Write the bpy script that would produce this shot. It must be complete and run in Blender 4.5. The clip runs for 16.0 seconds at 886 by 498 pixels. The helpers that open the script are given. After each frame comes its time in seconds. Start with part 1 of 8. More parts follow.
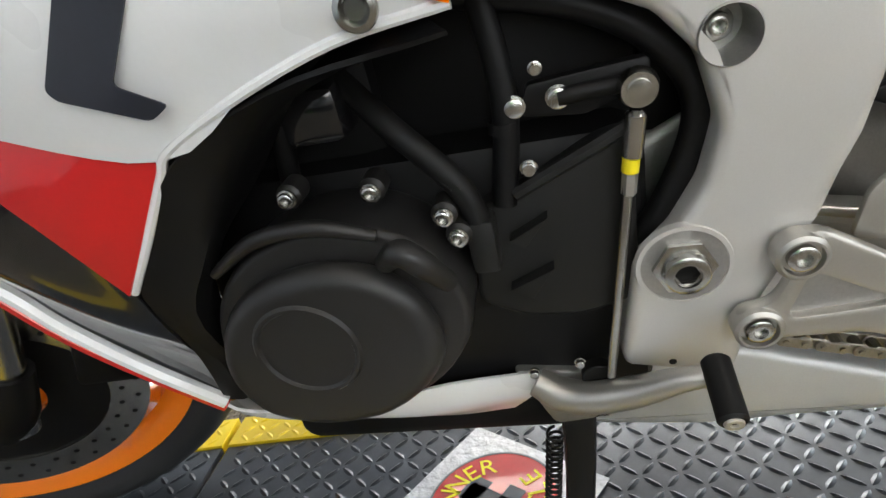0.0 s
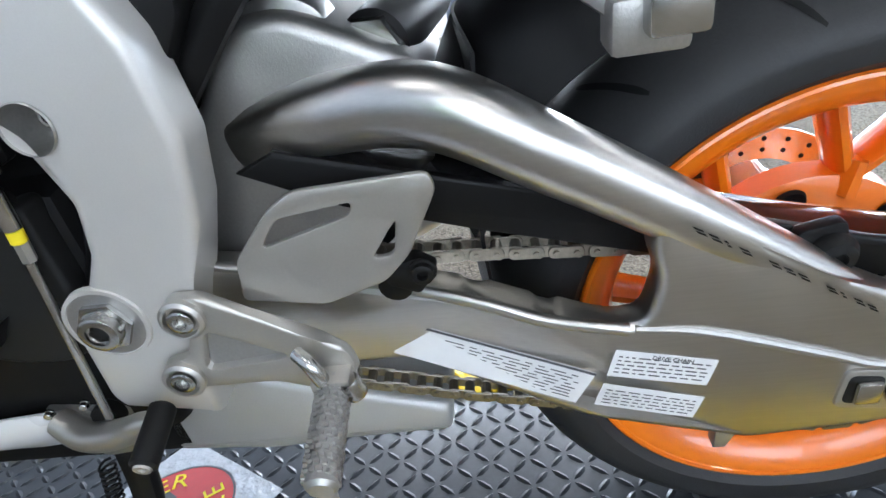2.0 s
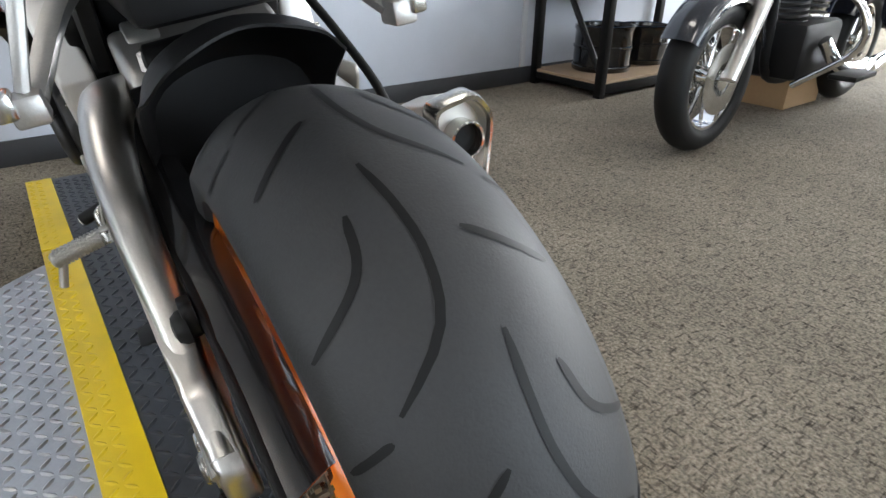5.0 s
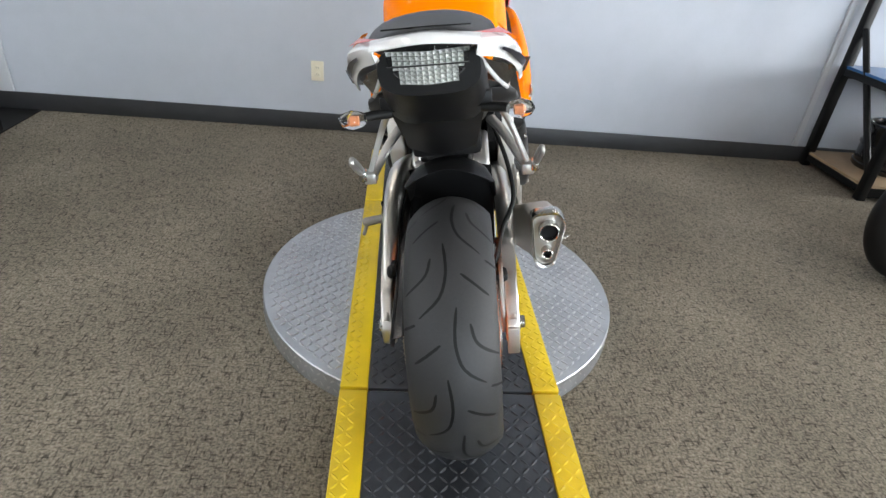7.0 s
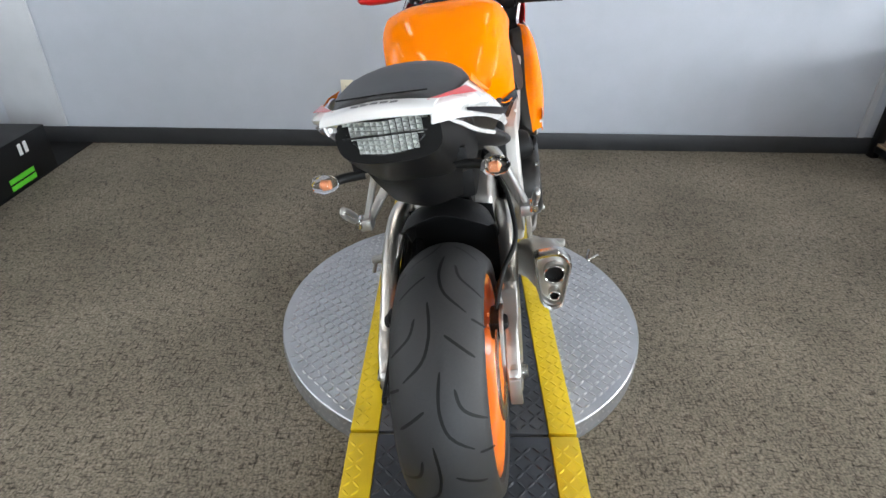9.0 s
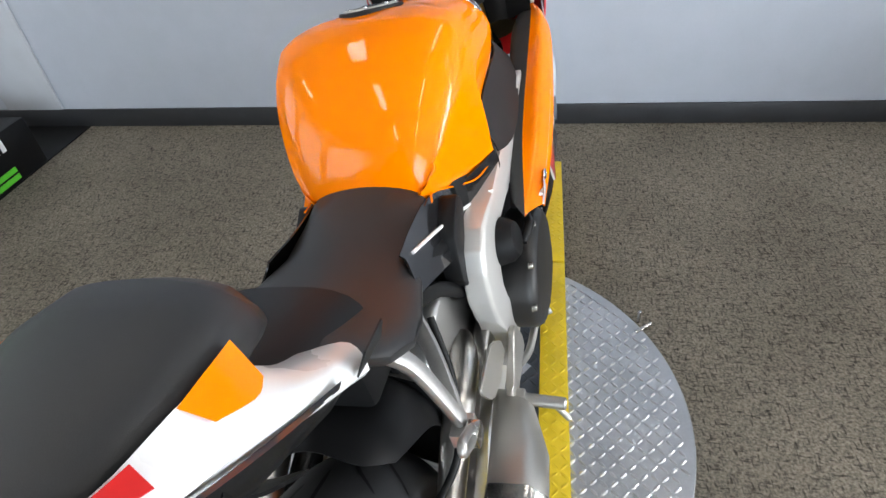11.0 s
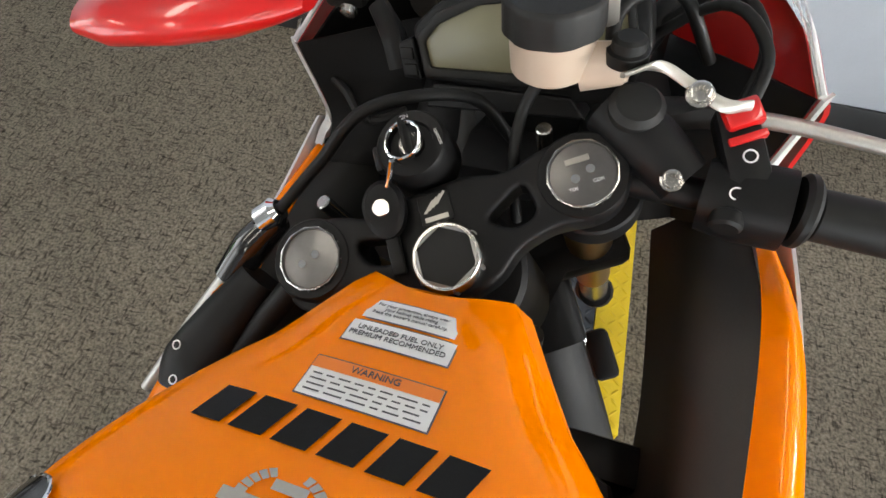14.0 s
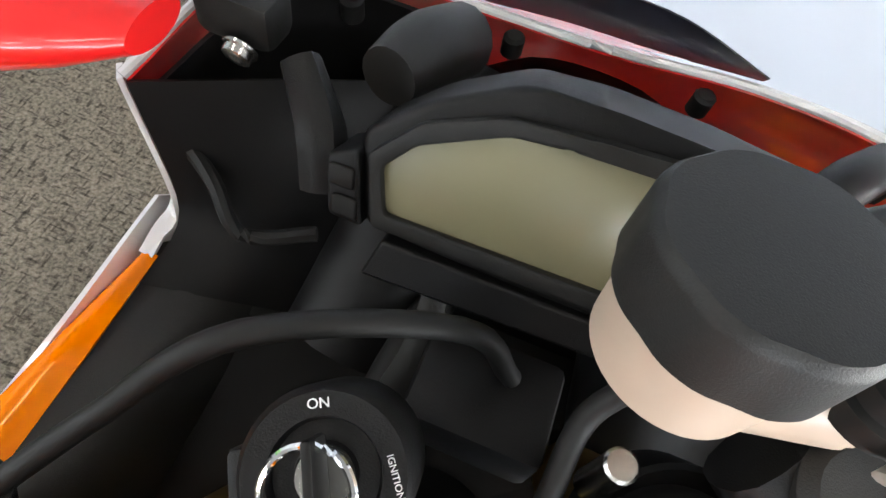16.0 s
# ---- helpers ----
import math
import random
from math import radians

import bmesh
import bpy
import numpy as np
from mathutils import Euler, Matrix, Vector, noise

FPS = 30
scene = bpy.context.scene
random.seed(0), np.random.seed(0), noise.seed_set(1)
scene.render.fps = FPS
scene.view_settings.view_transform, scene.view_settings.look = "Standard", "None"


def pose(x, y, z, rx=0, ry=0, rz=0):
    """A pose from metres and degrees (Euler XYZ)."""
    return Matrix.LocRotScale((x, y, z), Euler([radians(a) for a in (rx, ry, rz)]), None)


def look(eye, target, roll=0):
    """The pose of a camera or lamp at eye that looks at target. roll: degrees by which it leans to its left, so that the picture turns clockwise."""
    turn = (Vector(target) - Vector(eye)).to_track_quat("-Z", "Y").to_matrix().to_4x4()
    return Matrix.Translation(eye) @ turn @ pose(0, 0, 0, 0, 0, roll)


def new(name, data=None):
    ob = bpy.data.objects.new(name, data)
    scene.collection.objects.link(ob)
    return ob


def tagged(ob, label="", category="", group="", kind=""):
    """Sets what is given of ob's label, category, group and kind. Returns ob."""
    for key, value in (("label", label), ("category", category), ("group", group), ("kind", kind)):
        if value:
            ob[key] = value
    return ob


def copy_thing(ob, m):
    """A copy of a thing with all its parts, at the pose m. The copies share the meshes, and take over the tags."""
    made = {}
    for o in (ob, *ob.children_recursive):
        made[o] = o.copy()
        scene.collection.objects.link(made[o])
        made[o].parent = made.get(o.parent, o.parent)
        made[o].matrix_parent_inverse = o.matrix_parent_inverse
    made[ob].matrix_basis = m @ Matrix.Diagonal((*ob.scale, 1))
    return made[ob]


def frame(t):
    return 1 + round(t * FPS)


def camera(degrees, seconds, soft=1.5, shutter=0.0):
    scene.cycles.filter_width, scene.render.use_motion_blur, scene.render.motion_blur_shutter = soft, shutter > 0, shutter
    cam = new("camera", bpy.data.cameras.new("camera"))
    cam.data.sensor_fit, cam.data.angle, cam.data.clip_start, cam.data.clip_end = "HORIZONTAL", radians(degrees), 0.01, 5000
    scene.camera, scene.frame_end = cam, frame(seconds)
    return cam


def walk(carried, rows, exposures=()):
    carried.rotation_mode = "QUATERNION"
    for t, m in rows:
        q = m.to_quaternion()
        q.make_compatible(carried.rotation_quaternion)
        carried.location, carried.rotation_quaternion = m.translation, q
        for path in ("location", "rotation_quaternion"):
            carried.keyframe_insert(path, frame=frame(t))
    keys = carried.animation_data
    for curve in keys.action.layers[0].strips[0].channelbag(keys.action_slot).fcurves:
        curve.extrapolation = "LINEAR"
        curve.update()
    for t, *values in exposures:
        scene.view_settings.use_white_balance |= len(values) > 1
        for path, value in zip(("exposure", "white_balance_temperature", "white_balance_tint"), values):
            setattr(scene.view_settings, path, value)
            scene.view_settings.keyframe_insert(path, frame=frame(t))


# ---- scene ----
cam = camera(75.13, 16.0)
PATH = [
    (0.0, pose(-0.6413, 0.6610, 0.6032, 69.36, 10.67, -81.03)),
    (0.5, pose(-0.6267, 0.6577, 0.5885, 68.02, 10.88, -83.52)),
    (1.0, pose(-0.6394, 0.5751, 0.6156, 68.25, 9.08, -87.70)),
    (1.5, pose(-0.6494, 0.4586, 0.6159, 68.99, 7.67, -86.97)),
    (2.0, pose(-0.6130, 0.2858, 0.6059, 66.85, 8.32, -86.66)),
    (2.5, pose(-0.6059, 0.1335, 0.6254, 66.89, 7.13, -85.29)),
    (3.0, pose(-0.6052, -0.0400, 0.6489, 68.91, 8.95, -75.40)),
    (3.5, pose(-0.5358, -0.1843, 0.6094, 67.34, 6.28, -66.08)),
    (6.0, pose(-0.1205, -0.6808, 0.9164, 59.83, -1.89, -9.46)),
    (6.5, pose(-0.0942, -0.8872, 1.0507, 58.79, -3.28, -1.97)),
    (7.0, pose(-0.1356, -1.1159, 1.1742, 59.31, -5.18, 1.57)),
    (7.5, pose(-0.1161, -1.2014, 1.2435, 59.30, -4.34, 1.86)),
    (8.0, pose(-0.0743, -1.2022, 1.2454, 59.41, -3.03, 3.25)),
    (10.5, pose(0.1533, -0.3882, 1.3168, 52.82, 3.30, 10.35)),
    (11.0, pose(0.2036, -0.2068, 1.3210, 50.03, 4.63, 12.86)),
    (11.5, pose(0.1429, 0.0348, 1.2890, 47.14, 5.27, 15.01)),
    (12.0, pose(0.0900, 0.2703, 1.2793, 43.83, 5.85, 17.69)),
    (12.5, pose(0.0875, 0.4856, 1.2995, 41.24, 6.63, 19.44)),
    (13.0, pose(0.0208, 0.6267, 1.2747, 37.79, 5.90, 19.61)),
    (13.5, pose(-0.0793, 0.7659, 1.2656, 34.49, 3.27, 18.82)),
    (14.0, pose(-0.1060, 0.8999, 1.2549, 30.80, -1.13, 19.20)),
    (14.5, pose(-0.1490, 0.9895, 1.2053, 28.83, -7.20, 19.38)),
    (15.0, pose(-0.1895, 1.0559, 1.1597, 28.62, -12.13, 20.09)),
    (15.5, pose(-0.2069, 1.0919, 1.1401, 30.55, -14.87, 20.19)),
    (16.0, pose(-0.2171, 1.1164, 1.1259, 29.07, -16.96, 21.75)),
]
walk(cam, PATH, ((0.0, 0.2, 7000, 10), (1.0, 0.46, 6600, 10), (1.5, 0.46, 6400, 10), (2.0, 0.38, 6000, 10), (3.5, -0.02, 6200, 10), (6.0, -0.12, 6800, 10), (8.0, -0.2, 6800, 10), (10.5, -0.28, 6600, 10), (13.0, -0.27, 7000, 10), (13.5, -0.15, 7200, 10), (14.5, -0.18, 7100, 10), (15.2, -0.05, 7000, 10), (16.0, 0.45, 6900, 10)))

# ---- light: daylight from shop windows, added left fill windows, rows of ceiling panels ----
world = bpy.data.worlds.new("shop_daylight")
scene.world = world
world.use_nodes = True
sky = world.node_tree.nodes.new("ShaderNodeTexSky")
sky.sky_type, sky.sun_disc, sky.sun_elevation, sky.sun_rotation = "NISHITA", False, radians(40), radians(120)
world.node_tree.links.new(sky.outputs[0], world.node_tree.nodes["Background"].inputs[0])
world.node_tree.nodes["Background"].inputs[1].default_value = 0.1


def area_lamp(name, m, sx, sy, watts, colour):
    data = bpy.data.lights.new(name, "AREA")
    data.shape, data.size, data.size_y, data.energy, data.color = "RECTANGLE", sx, sy, watts, colour
    ob = new(name, data)
    ob.matrix_world = m
    return ob


# ---- materials ----
def mat(name, colour, rough=0.5, metal=0.0, grain=0.0, scale=60.0, bump=0.0, bump_scale=200.0, coat=0.0, dirt=0.0, stretch=(1, 1, 1), spec=0.5):
    """A surface with variation at two scales: fine grain and broad wear."""
    m = bpy.data.materials.new(name)
    m.use_nodes = True
    nt = m.node_tree
    p = nt.nodes["Principled BSDF"]
    p.inputs["Roughness"].default_value, p.inputs["Metallic"].default_value = rough, metal
    p.inputs["Coat Weight"].default_value, p.inputs["Coat Roughness"].default_value = coat, 0.04
    p.inputs["Specular IOR Level"].default_value = spec
    co = nt.nodes.new("ShaderNodeTexCoord")
    mp = nt.nodes.new("ShaderNodeMapping")
    mp.inputs["Scale"].default_value = stretch
    nt.links.new(co.outputs["Object"], mp.inputs[0])
    fine = nt.nodes.new("ShaderNodeTexNoise")
    fine.inputs["Scale"].default_value, fine.inputs["Detail"].default_value = scale, 6
    nt.links.new(mp.outputs[0], fine.inputs["Vector"])
    broad = nt.nodes.new("ShaderNodeTexNoise")
    broad.inputs["Scale"].default_value, broad.inputs["Detail"].default_value = 7.0, 4
    nt.links.new(co.outputs["Object"], broad.inputs["Vector"])
    mix = nt.nodes.new("ShaderNodeMix")
    mix.data_type, mix.blend_type = "RGBA", "MIX"
    lo = tuple(max(0.0, c * (1 - grain)) for c in colour)
    hi = tuple(min(1.0, c * (1 + grain)) for c in colour)
    mix.inputs[6].default_value, mix.inputs[7].default_value = (*lo, 1), (*hi, 1)
    nt.links.new(fine.outputs[0], mix.inputs[0])
    out = mix.outputs[2]
    if dirt:
        wear = nt.nodes.new("ShaderNodeMix")
        wear.data_type, wear.blend_type = "RGBA", "MULTIPLY"
        ramp = nt.nodes.new("ShaderNodeMapRange")
        ramp.inputs[1].default_value, ramp.inputs[2].default_value, ramp.inputs[3].default_value, ramp.inputs[4].default_value = 0.35, 0.65, 1 - dirt, 1.0
        nt.links.new(broad.outputs[0], ramp.inputs[0])
        nt.links.new(out, wear.inputs[6])
        wear.inputs[0].default_value = 1.0
        nt.links.new(ramp.outputs[0], wear.inputs[7])
        out = wear.outputs[2]
    nt.links.new(out, p.inputs["Base Color"])
    rr = nt.nodes.new("ShaderNodeMapRange")
    rr.inputs[3].default_value, rr.inputs[4].default_value = max(0.02, rough * 0.85), min(1.0, rough * 1.15)
    nt.links.new(broad.outputs[0], rr.inputs[0])
    nt.links.new(rr.outputs[0], p.inputs["Roughness"])
    if bump:
        b = nt.nodes.new("ShaderNodeBump")
        b.inputs["Strength"].default_value, b.inputs["Distance"].default_value = 1.0, bump
        n2 = nt.nodes.new("ShaderNodeTexNoise")
        n2.inputs["Scale"].default_value, n2.inputs["Detail"].default_value = bump_scale, 3
        nt.links.new(mp.outputs[0], n2.inputs["Vector"])
        nt.links.new(n2.outputs[0], b.inputs["Height"])
        nt.links.new(b.outputs[0], p.inputs["Normal"])
    return m


ORANGE = mat("orange_paint", (1.0, 0.222, 0.0), 0.35, grain=0.03, scale=900, coat=0.55, dirt=0.04, spec=0.0)
ORANGE_RIM = mat("orange_rim_paint", (0.92, 0.20, 0.005), 0.3, grain=0.05, scale=300, coat=0.8, dirt=0.10)
WHITE = mat("white_paint", (0.80, 0.80, 0.80), 0.28, grain=0.02, scale=300, coat=0.8, dirt=0.06)
RED = mat("red_paint", (0.62, 0.012, 0.012), 0.3, grain=0.04, scale=300, coat=0.8, dirt=0.06)
NAVY = mat("black_decal", (0.012, 0.013, 0.02), 0.3, grain=0.2, scale=200, coat=0.5)
BLACK_GLOSS = mat("gloss_black_paint", (0.010, 0.010, 0.011), 0.15, grain=0.2, scale=200, coat=0.6)
PLASTIC = mat("matt_black_plastic", (0.0065, 0.0065, 0.007), 0.45, grain=0.25, scale=500, bump=0.00015, bump_scale=1500, dirt=0.25, spec=0.22)
PLASTIC_GREY = mat("grained_dark_grey_plastic", (0.015, 0.015, 0.0147), 0.5, grain=0.2, scale=700, bump=0.00015, bump_scale=1800, dirt=0.2, spec=0.25)
INNER_GREY = mat("grained_grey_panel_plastic", (0.036, 0.036, 0.035), 0.5, grain=0.2, scale=700, bump=0.00015, bump_scale=1800, dirt=0.2, spec=0.3)
# Near-black for dark parts; also paints the shade inside holes, grooves and gaps.
BLACK_AND_SHADE = mat("near_black_and_hole_shade", (0.004, 0.004, 0.0045), 0.55, grain=0.3, scale=150, dirt=0.4, spec=0.25)
ENGINE = mat("charcoal_engine_paint", (0.026, 0.025, 0.0245), 0.42, metal=0.25, grain=0.15, scale=600, bump=0.00012, bump_scale=900, dirt=0.25)
RUBBER = mat("tyre_rubber", (0.020, 0.0205, 0.022), 0.60, grain=0.25, scale=250, bump=0.00025, bump_scale=500, dirt=0.25)
RUBBER_DARK = mat("black_rubber", (0.006, 0.006, 0.006), 0.55, grain=0.25, scale=250, dirt=0.2, spec=0.28)
ALU = mat("brushed_aluminium", (0.62, 0.60, 0.57), 0.30, metal=1.0, grain=0.10, scale=90, bump=0.00006, bump_scale=400, stretch=(6, 0.25, 6), dirt=0.12)
ALU_PAINT = mat("silver_frame_paint", (0.64, 0.62, 0.59), 0.40, metal=0.4, grain=0.05, scale=900, coat=0.15, dirt=0.08)
ALU_CAST = mat("cast_aluminium", (0.50, 0.49, 0.47), 0.42, metal=0.9, grain=0.12, scale=400, bump=0.0002, bump_scale=700, dirt=0.15)
SATIN = mat("satin_titanium_grey", (0.52, 0.50, 0.46), 0.42, metal=0.85, grain=0.06, scale=500, dirt=0.10)
STEEL = mat("zinc_steel", (0.62, 0.61, 0.58), 0.25, metal=1.0, grain=0.15, scale=300, dirt=0.3)
CHROME = mat("chrome", (0.85, 0.85, 0.85), 0.08, metal=1.0, grain=0.03, scale=200)
CHAIN = mat("oily_chain_steel", (0.34, 0.31, 0.26), 0.35, metal=0.9, grain=0.3, scale=300, dirt=0.4)
GOLD = mat("gold_fork_tube", (0.55, 0.33, 0.07), 0.3, metal=1.0, grain=0.08, scale=300)
SEAT = mat("black_seat_vinyl", (0.022, 0.022, 0.023), 0.46, grain=0.15, scale=900, bump=0.00025, bump_scale=1100, dirt=0.2)
YELLOW = mat("yellow_floor_paint", (0.80, 0.56, 0.012), 0.42, grain=0.06, scale=300, dirt=0.18)
PLATE_BLACK = mat("black_tread_plate", (0.045, 0.050, 0.058), 0.38, metal=0.4, grain=0.25, scale=120, dirt=0.35)
PLATE_SILVER = mat("silver_tread_plate", (0.50, 0.51, 0.53), 0.36, metal=0.8, grain=0.1, scale=200, dirt=0.18)
WALL_PAINT = mat("pale_blue_grey_wall_paint", (0.44, 0.47, 0.525), 0.7, grain=0.025, scale=120, bump=0.0004, bump_scale=220, dirt=0.04)
WHITE_WALL = mat("off_white_wall_paint", (0.50, 0.52, 0.55), 0.7, grain=0.02, scale=120, bump=0.0004, bump_scale=220, dirt=0.05)
# Lugs lighter and shinier than the plate, so that the pattern stands out.
LUG_SILVER = mat("bright_tread_lugs", (0.62, 0.62, 0.63), 0.34, metal=1.0, grain=0.1, scale=200)
CEIL = mat("grey_ceiling_tile", (0.30, 0.30, 0.30), 0.85, grain=0.06, scale=300, bump=0.001, bump_scale=120)
BASE = mat("black_vinyl_baseboard", (0.030, 0.031, 0.034), 0.5, grain=0.15, scale=60, dirt=0.25)
IVORY = mat("ivory_outlet_plastic", (0.78, 0.73, 0.58), 0.4, grain=0.02)
RESIN = mat("translucent_amber_resin", (0.47, 0.37, 0.29), 0.32, grain=0.12, scale=30, dirt=0.1)
WHITE_PLASTIC = mat("translucent_white_plastic", (0.62, 0.54, 0.47), 0.35, grain=0.03, scale=60, dirt=0.05)
LABEL = mat("white_label_paper", (0.80, 0.80, 0.80), 0.5, grain=0.03, scale=200)
INK = mat("printed_grey_ink", (0.09, 0.09, 0.10), 0.5)
INK_ORANGE = mat("printed_orange_ink", (0.85, 0.22, 0.03), 0.5)
GREEN = mat("bright_green_print", (0.10, 0.55, 0.03), 0.5, grain=0.05)
BLUE = mat("blue_plastic", (0.02, 0.12, 0.32), 0.35, grain=0.08, coat=0.4)
WOOD = mat("plywood_shelf", (0.34, 0.24, 0.15), 0.6, grain=0.25, scale=20, stretch=(1, 8, 1))
CARDBOARD = mat("brown_cardboard", (0.42, 0.27, 0.14), 0.8, grain=0.08)
LCD = mat("olive_display_glass", (0.17, 0.158, 0.092), 0.30, grain=0.05, scale=20, coat=0.10)
AMBER = mat("amber_bulb", (0.50, 0.19, 0.09), 0.3, grain=0.1)
STICKER_RED = mat("red_sticker_print", (0.52, 0.02, 0.02), 0.32, grain=0.12, scale=80, coat=0.5)
STICKER_FOIL = mat("crinkled_clear_foil", (0.55, 0.56, 0.58), 0.22, metal=0.5, grain=0.15, scale=80, bump=0.003, bump_scale=60)
YELLOW_INK = mat("yellow_print", (0.90, 0.72, 0.02), 0.4)


def glass_mat(name, colour, rough, ior=1.45):
    m = bpy.data.materials.new(name)
    m.use_nodes = True
    p = m.node_tree.nodes["Principled BSDF"]
    p.inputs["Base Color"].default_value, p.inputs["Roughness"].default_value = (*colour, 1), rough
    p.inputs["Transmission Weight"].default_value, p.inputs["IOR"].default_value = 1.0, ior
    return m


GLASS = glass_mat("clear_plastic_glass", (0.97, 0.97, 0.97), 0.02, 1.12)
GLASS_THIN = glass_mat("thin_clear_screen", (0.96, 0.97, 0.98), 0.01, 1.03)
LENS_GLASS = glass_mat("clear_lamp_lens", (0.95, 0.95, 0.95), 0.12, 1.2)


def glow_mat(name, colour, strength):
    m = bpy.data.materials.new(name)
    m.use_nodes = True
    p = m.node_tree.nodes["Principled BSDF"]
    p.inputs["Base Color"].default_value = (*colour, 1)
    p.inputs["Emission Color"].default_value, p.inputs["Emission Strength"].default_value = (*colour, 1), strength
    return m


PANEL_GLOW = glow_mat("lit_ceiling_panel", (1.0, 0.97, 0.92), 14.0)
DAY_GLOW = glow_mat("bright_daylight_outside", (0.80, 0.90, 1.0), 2.5)


def carpet_mat():
    m = bpy.data.materials.new("flecked_loop_carpet")
    m.use_nodes = True
    nt = m.node_tree
    p = nt.nodes["Principled BSDF"]
    p.inputs["Roughness"].default_value = 0.95
    p.inputs["Specular IOR Level"].default_value = 0.15
    co = nt.nodes.new("ShaderNodeTexCoord")
    base = nt.nodes.new("ShaderNodeTexNoise")
    base.inputs["Scale"].default_value, base.inputs["Detail"].default_value = 140.0, 4
    broad = nt.nodes.new("ShaderNodeTexNoise")
    broad.inputs["Scale"].default_value = 2.2
    ramp = nt.nodes.new("ShaderNodeValToRGB")
    ramp.color_ramp.elements[0].position, ramp.color_ramp.elements[0].color = 0.30, (0.098, 0.084, 0.065, 1)
    ramp.color_ramp.elements[1].position, ramp.color_ramp.elements[1].color = 0.70, (0.315, 0.276, 0.218, 1)
    nt.links.new(co.outputs["Object"], base.inputs["Vector"])
    nt.links.new(co.outputs["Object"], broad.inputs["Vector"])
    nt.links.new(base.outputs[0], ramp.inputs[0])
    shade = ramp.outputs[0]
    # dark threads lying two ways
    for sx, sy, w in ((27.0, 115.0, 0.0), (115.0, 27.0, 5.0)):
        mp = nt.nodes.new("ShaderNodeMapping")
        mp.inputs["Scale"].default_value, mp.inputs["Location"].default_value = (sx, sy, 1), (w, w, 0)
        mp.inputs["Rotation"].default_value = (0, 0, 0.35)
        nt.links.new(co.outputs["Object"], mp.inputs[0])
        n = nt.nodes.new("ShaderNodeTexNoise")
        n.inputs["Scale"].default_value, n.inputs["Detail"].default_value = 1.0, 1
        nt.links.new(mp.outputs[0], n.inputs["Vector"])
        r = nt.nodes.new("ShaderNodeMapRange")
        r.inputs[1].default_value, r.inputs[2].default_value, r.inputs[3].default_value, r.inputs[4].default_value = 0.60, 0.70, 1.0, 0.45
        nt.links.new(n.outputs[0], r.inputs[0])
        mul = nt.nodes.new("ShaderNodeMix")
        mul.data_type, mul.blend_type = "RGBA", "MULTIPLY"
        mul.inputs[0].default_value = 1.0
        nt.links.new(shade, mul.inputs[6])
        nt.links.new(r.outputs[0], mul.inputs[7])
        shade = mul.outputs[2]
    r2 = nt.nodes.new("ShaderNodeMapRange")
    r2.inputs[1].default_value, r2.inputs[2].default_value, r2.inputs[3].default_value, r2.inputs[4].default_value = 0.3, 0.7, 0.82, 1.1
    nt.links.new(broad.outputs[0], r2.inputs[0])
    mul = nt.nodes.new("ShaderNodeMix")
    mul.data_type, mul.blend_type = "RGBA", "MULTIPLY"
    mul.inputs[0].default_value = 1.0
    nt.links.new(shade, mul.inputs[6])
    nt.links.new(r2.outputs[0], mul.inputs[7])
    nt.links.new(mul.outputs[2], p.inputs["Base Color"])
    b = nt.nodes.new("ShaderNodeBump")
    b.inputs["Distance"].default_value = 0.004
    nt.links.new(base.outputs[0], b.inputs["Height"])
    nt.links.new(b.outputs[0], p.inputs["Normal"])
    return m


CARPET = carpet_mat()


# ---- mesh helpers ----
def mesh_ob(name, bm, material, smooth=True):
    bmesh.ops.recalc_face_normals(bm, faces=bm.faces)
    me = bpy.data.meshes.new(name)
    bm.to_mesh(me)
    bm.free()
    me.materials.append(material)
    if smooth:
        me.polygons.foreach_set("use_smooth", [True] * len(me.polygons))
        me.set_sharp_from_angle(angle=radians(38))
    return new(name, me)


def part(name, bm, material, parent, label=""):
    """One mesh under a thing or under a part, in the thing's own space."""
    ob = mesh_ob(name, bm, material)
    ob.parent = parent
    return tagged(ob, label)


def thing(name, label, category, m=None, group="", kind=""):
    """An Empty at a thing's base, to carry its parts."""
    ob = new(name)
    ob.matrix_world = m or Matrix()
    return tagged(ob, label, category, group, kind)


def solid(name, bm, material, label, category="", group="", kind=""):
    return tagged(mesh_ob(name, bm, material), label, category, group, kind)


def box(x0, x1, y0, y1, z0, z1, bevel=0.0, bm=None, segs=2):
    bm = bm or bmesh.new()
    made = bmesh.ops.create_cube(bm, size=1.0, matrix=Matrix.LocRotScale(((x0 + x1) / 2, (y0 + y1) / 2, (z0 + z1) / 2), None, (x1 - x0, y1 - y0, z1 - z0)))
    if bevel:
        edges = list({e for v in made["verts"] for e in v.link_edges})
        bmesh.ops.bevel(bm, geom=edges, offset=bevel, segments=segs, affect="EDGES", profile=0.5)
    return bm


def rounded(points, r, n=3):
    """A closed outline with its corners rounded."""
    out, k = [], len(points)
    for i in range(k):
        a, b, c = Vector(points[i - 1]), Vector(points[i]), Vector(points[(i + 1) % k])
        d1, d2 = (a - b), (c - b)
        cut = min(r, d1.length * 0.45, d2.length * 0.45)
        p, q = b + d1.normalized() * cut, b + d2.normalized() * cut
        for j in range(n + 1):
            u = j / n
            out.append((1 - u) ** 2 * p + 2 * u * (1 - u) * b + u * u * q)
    return out


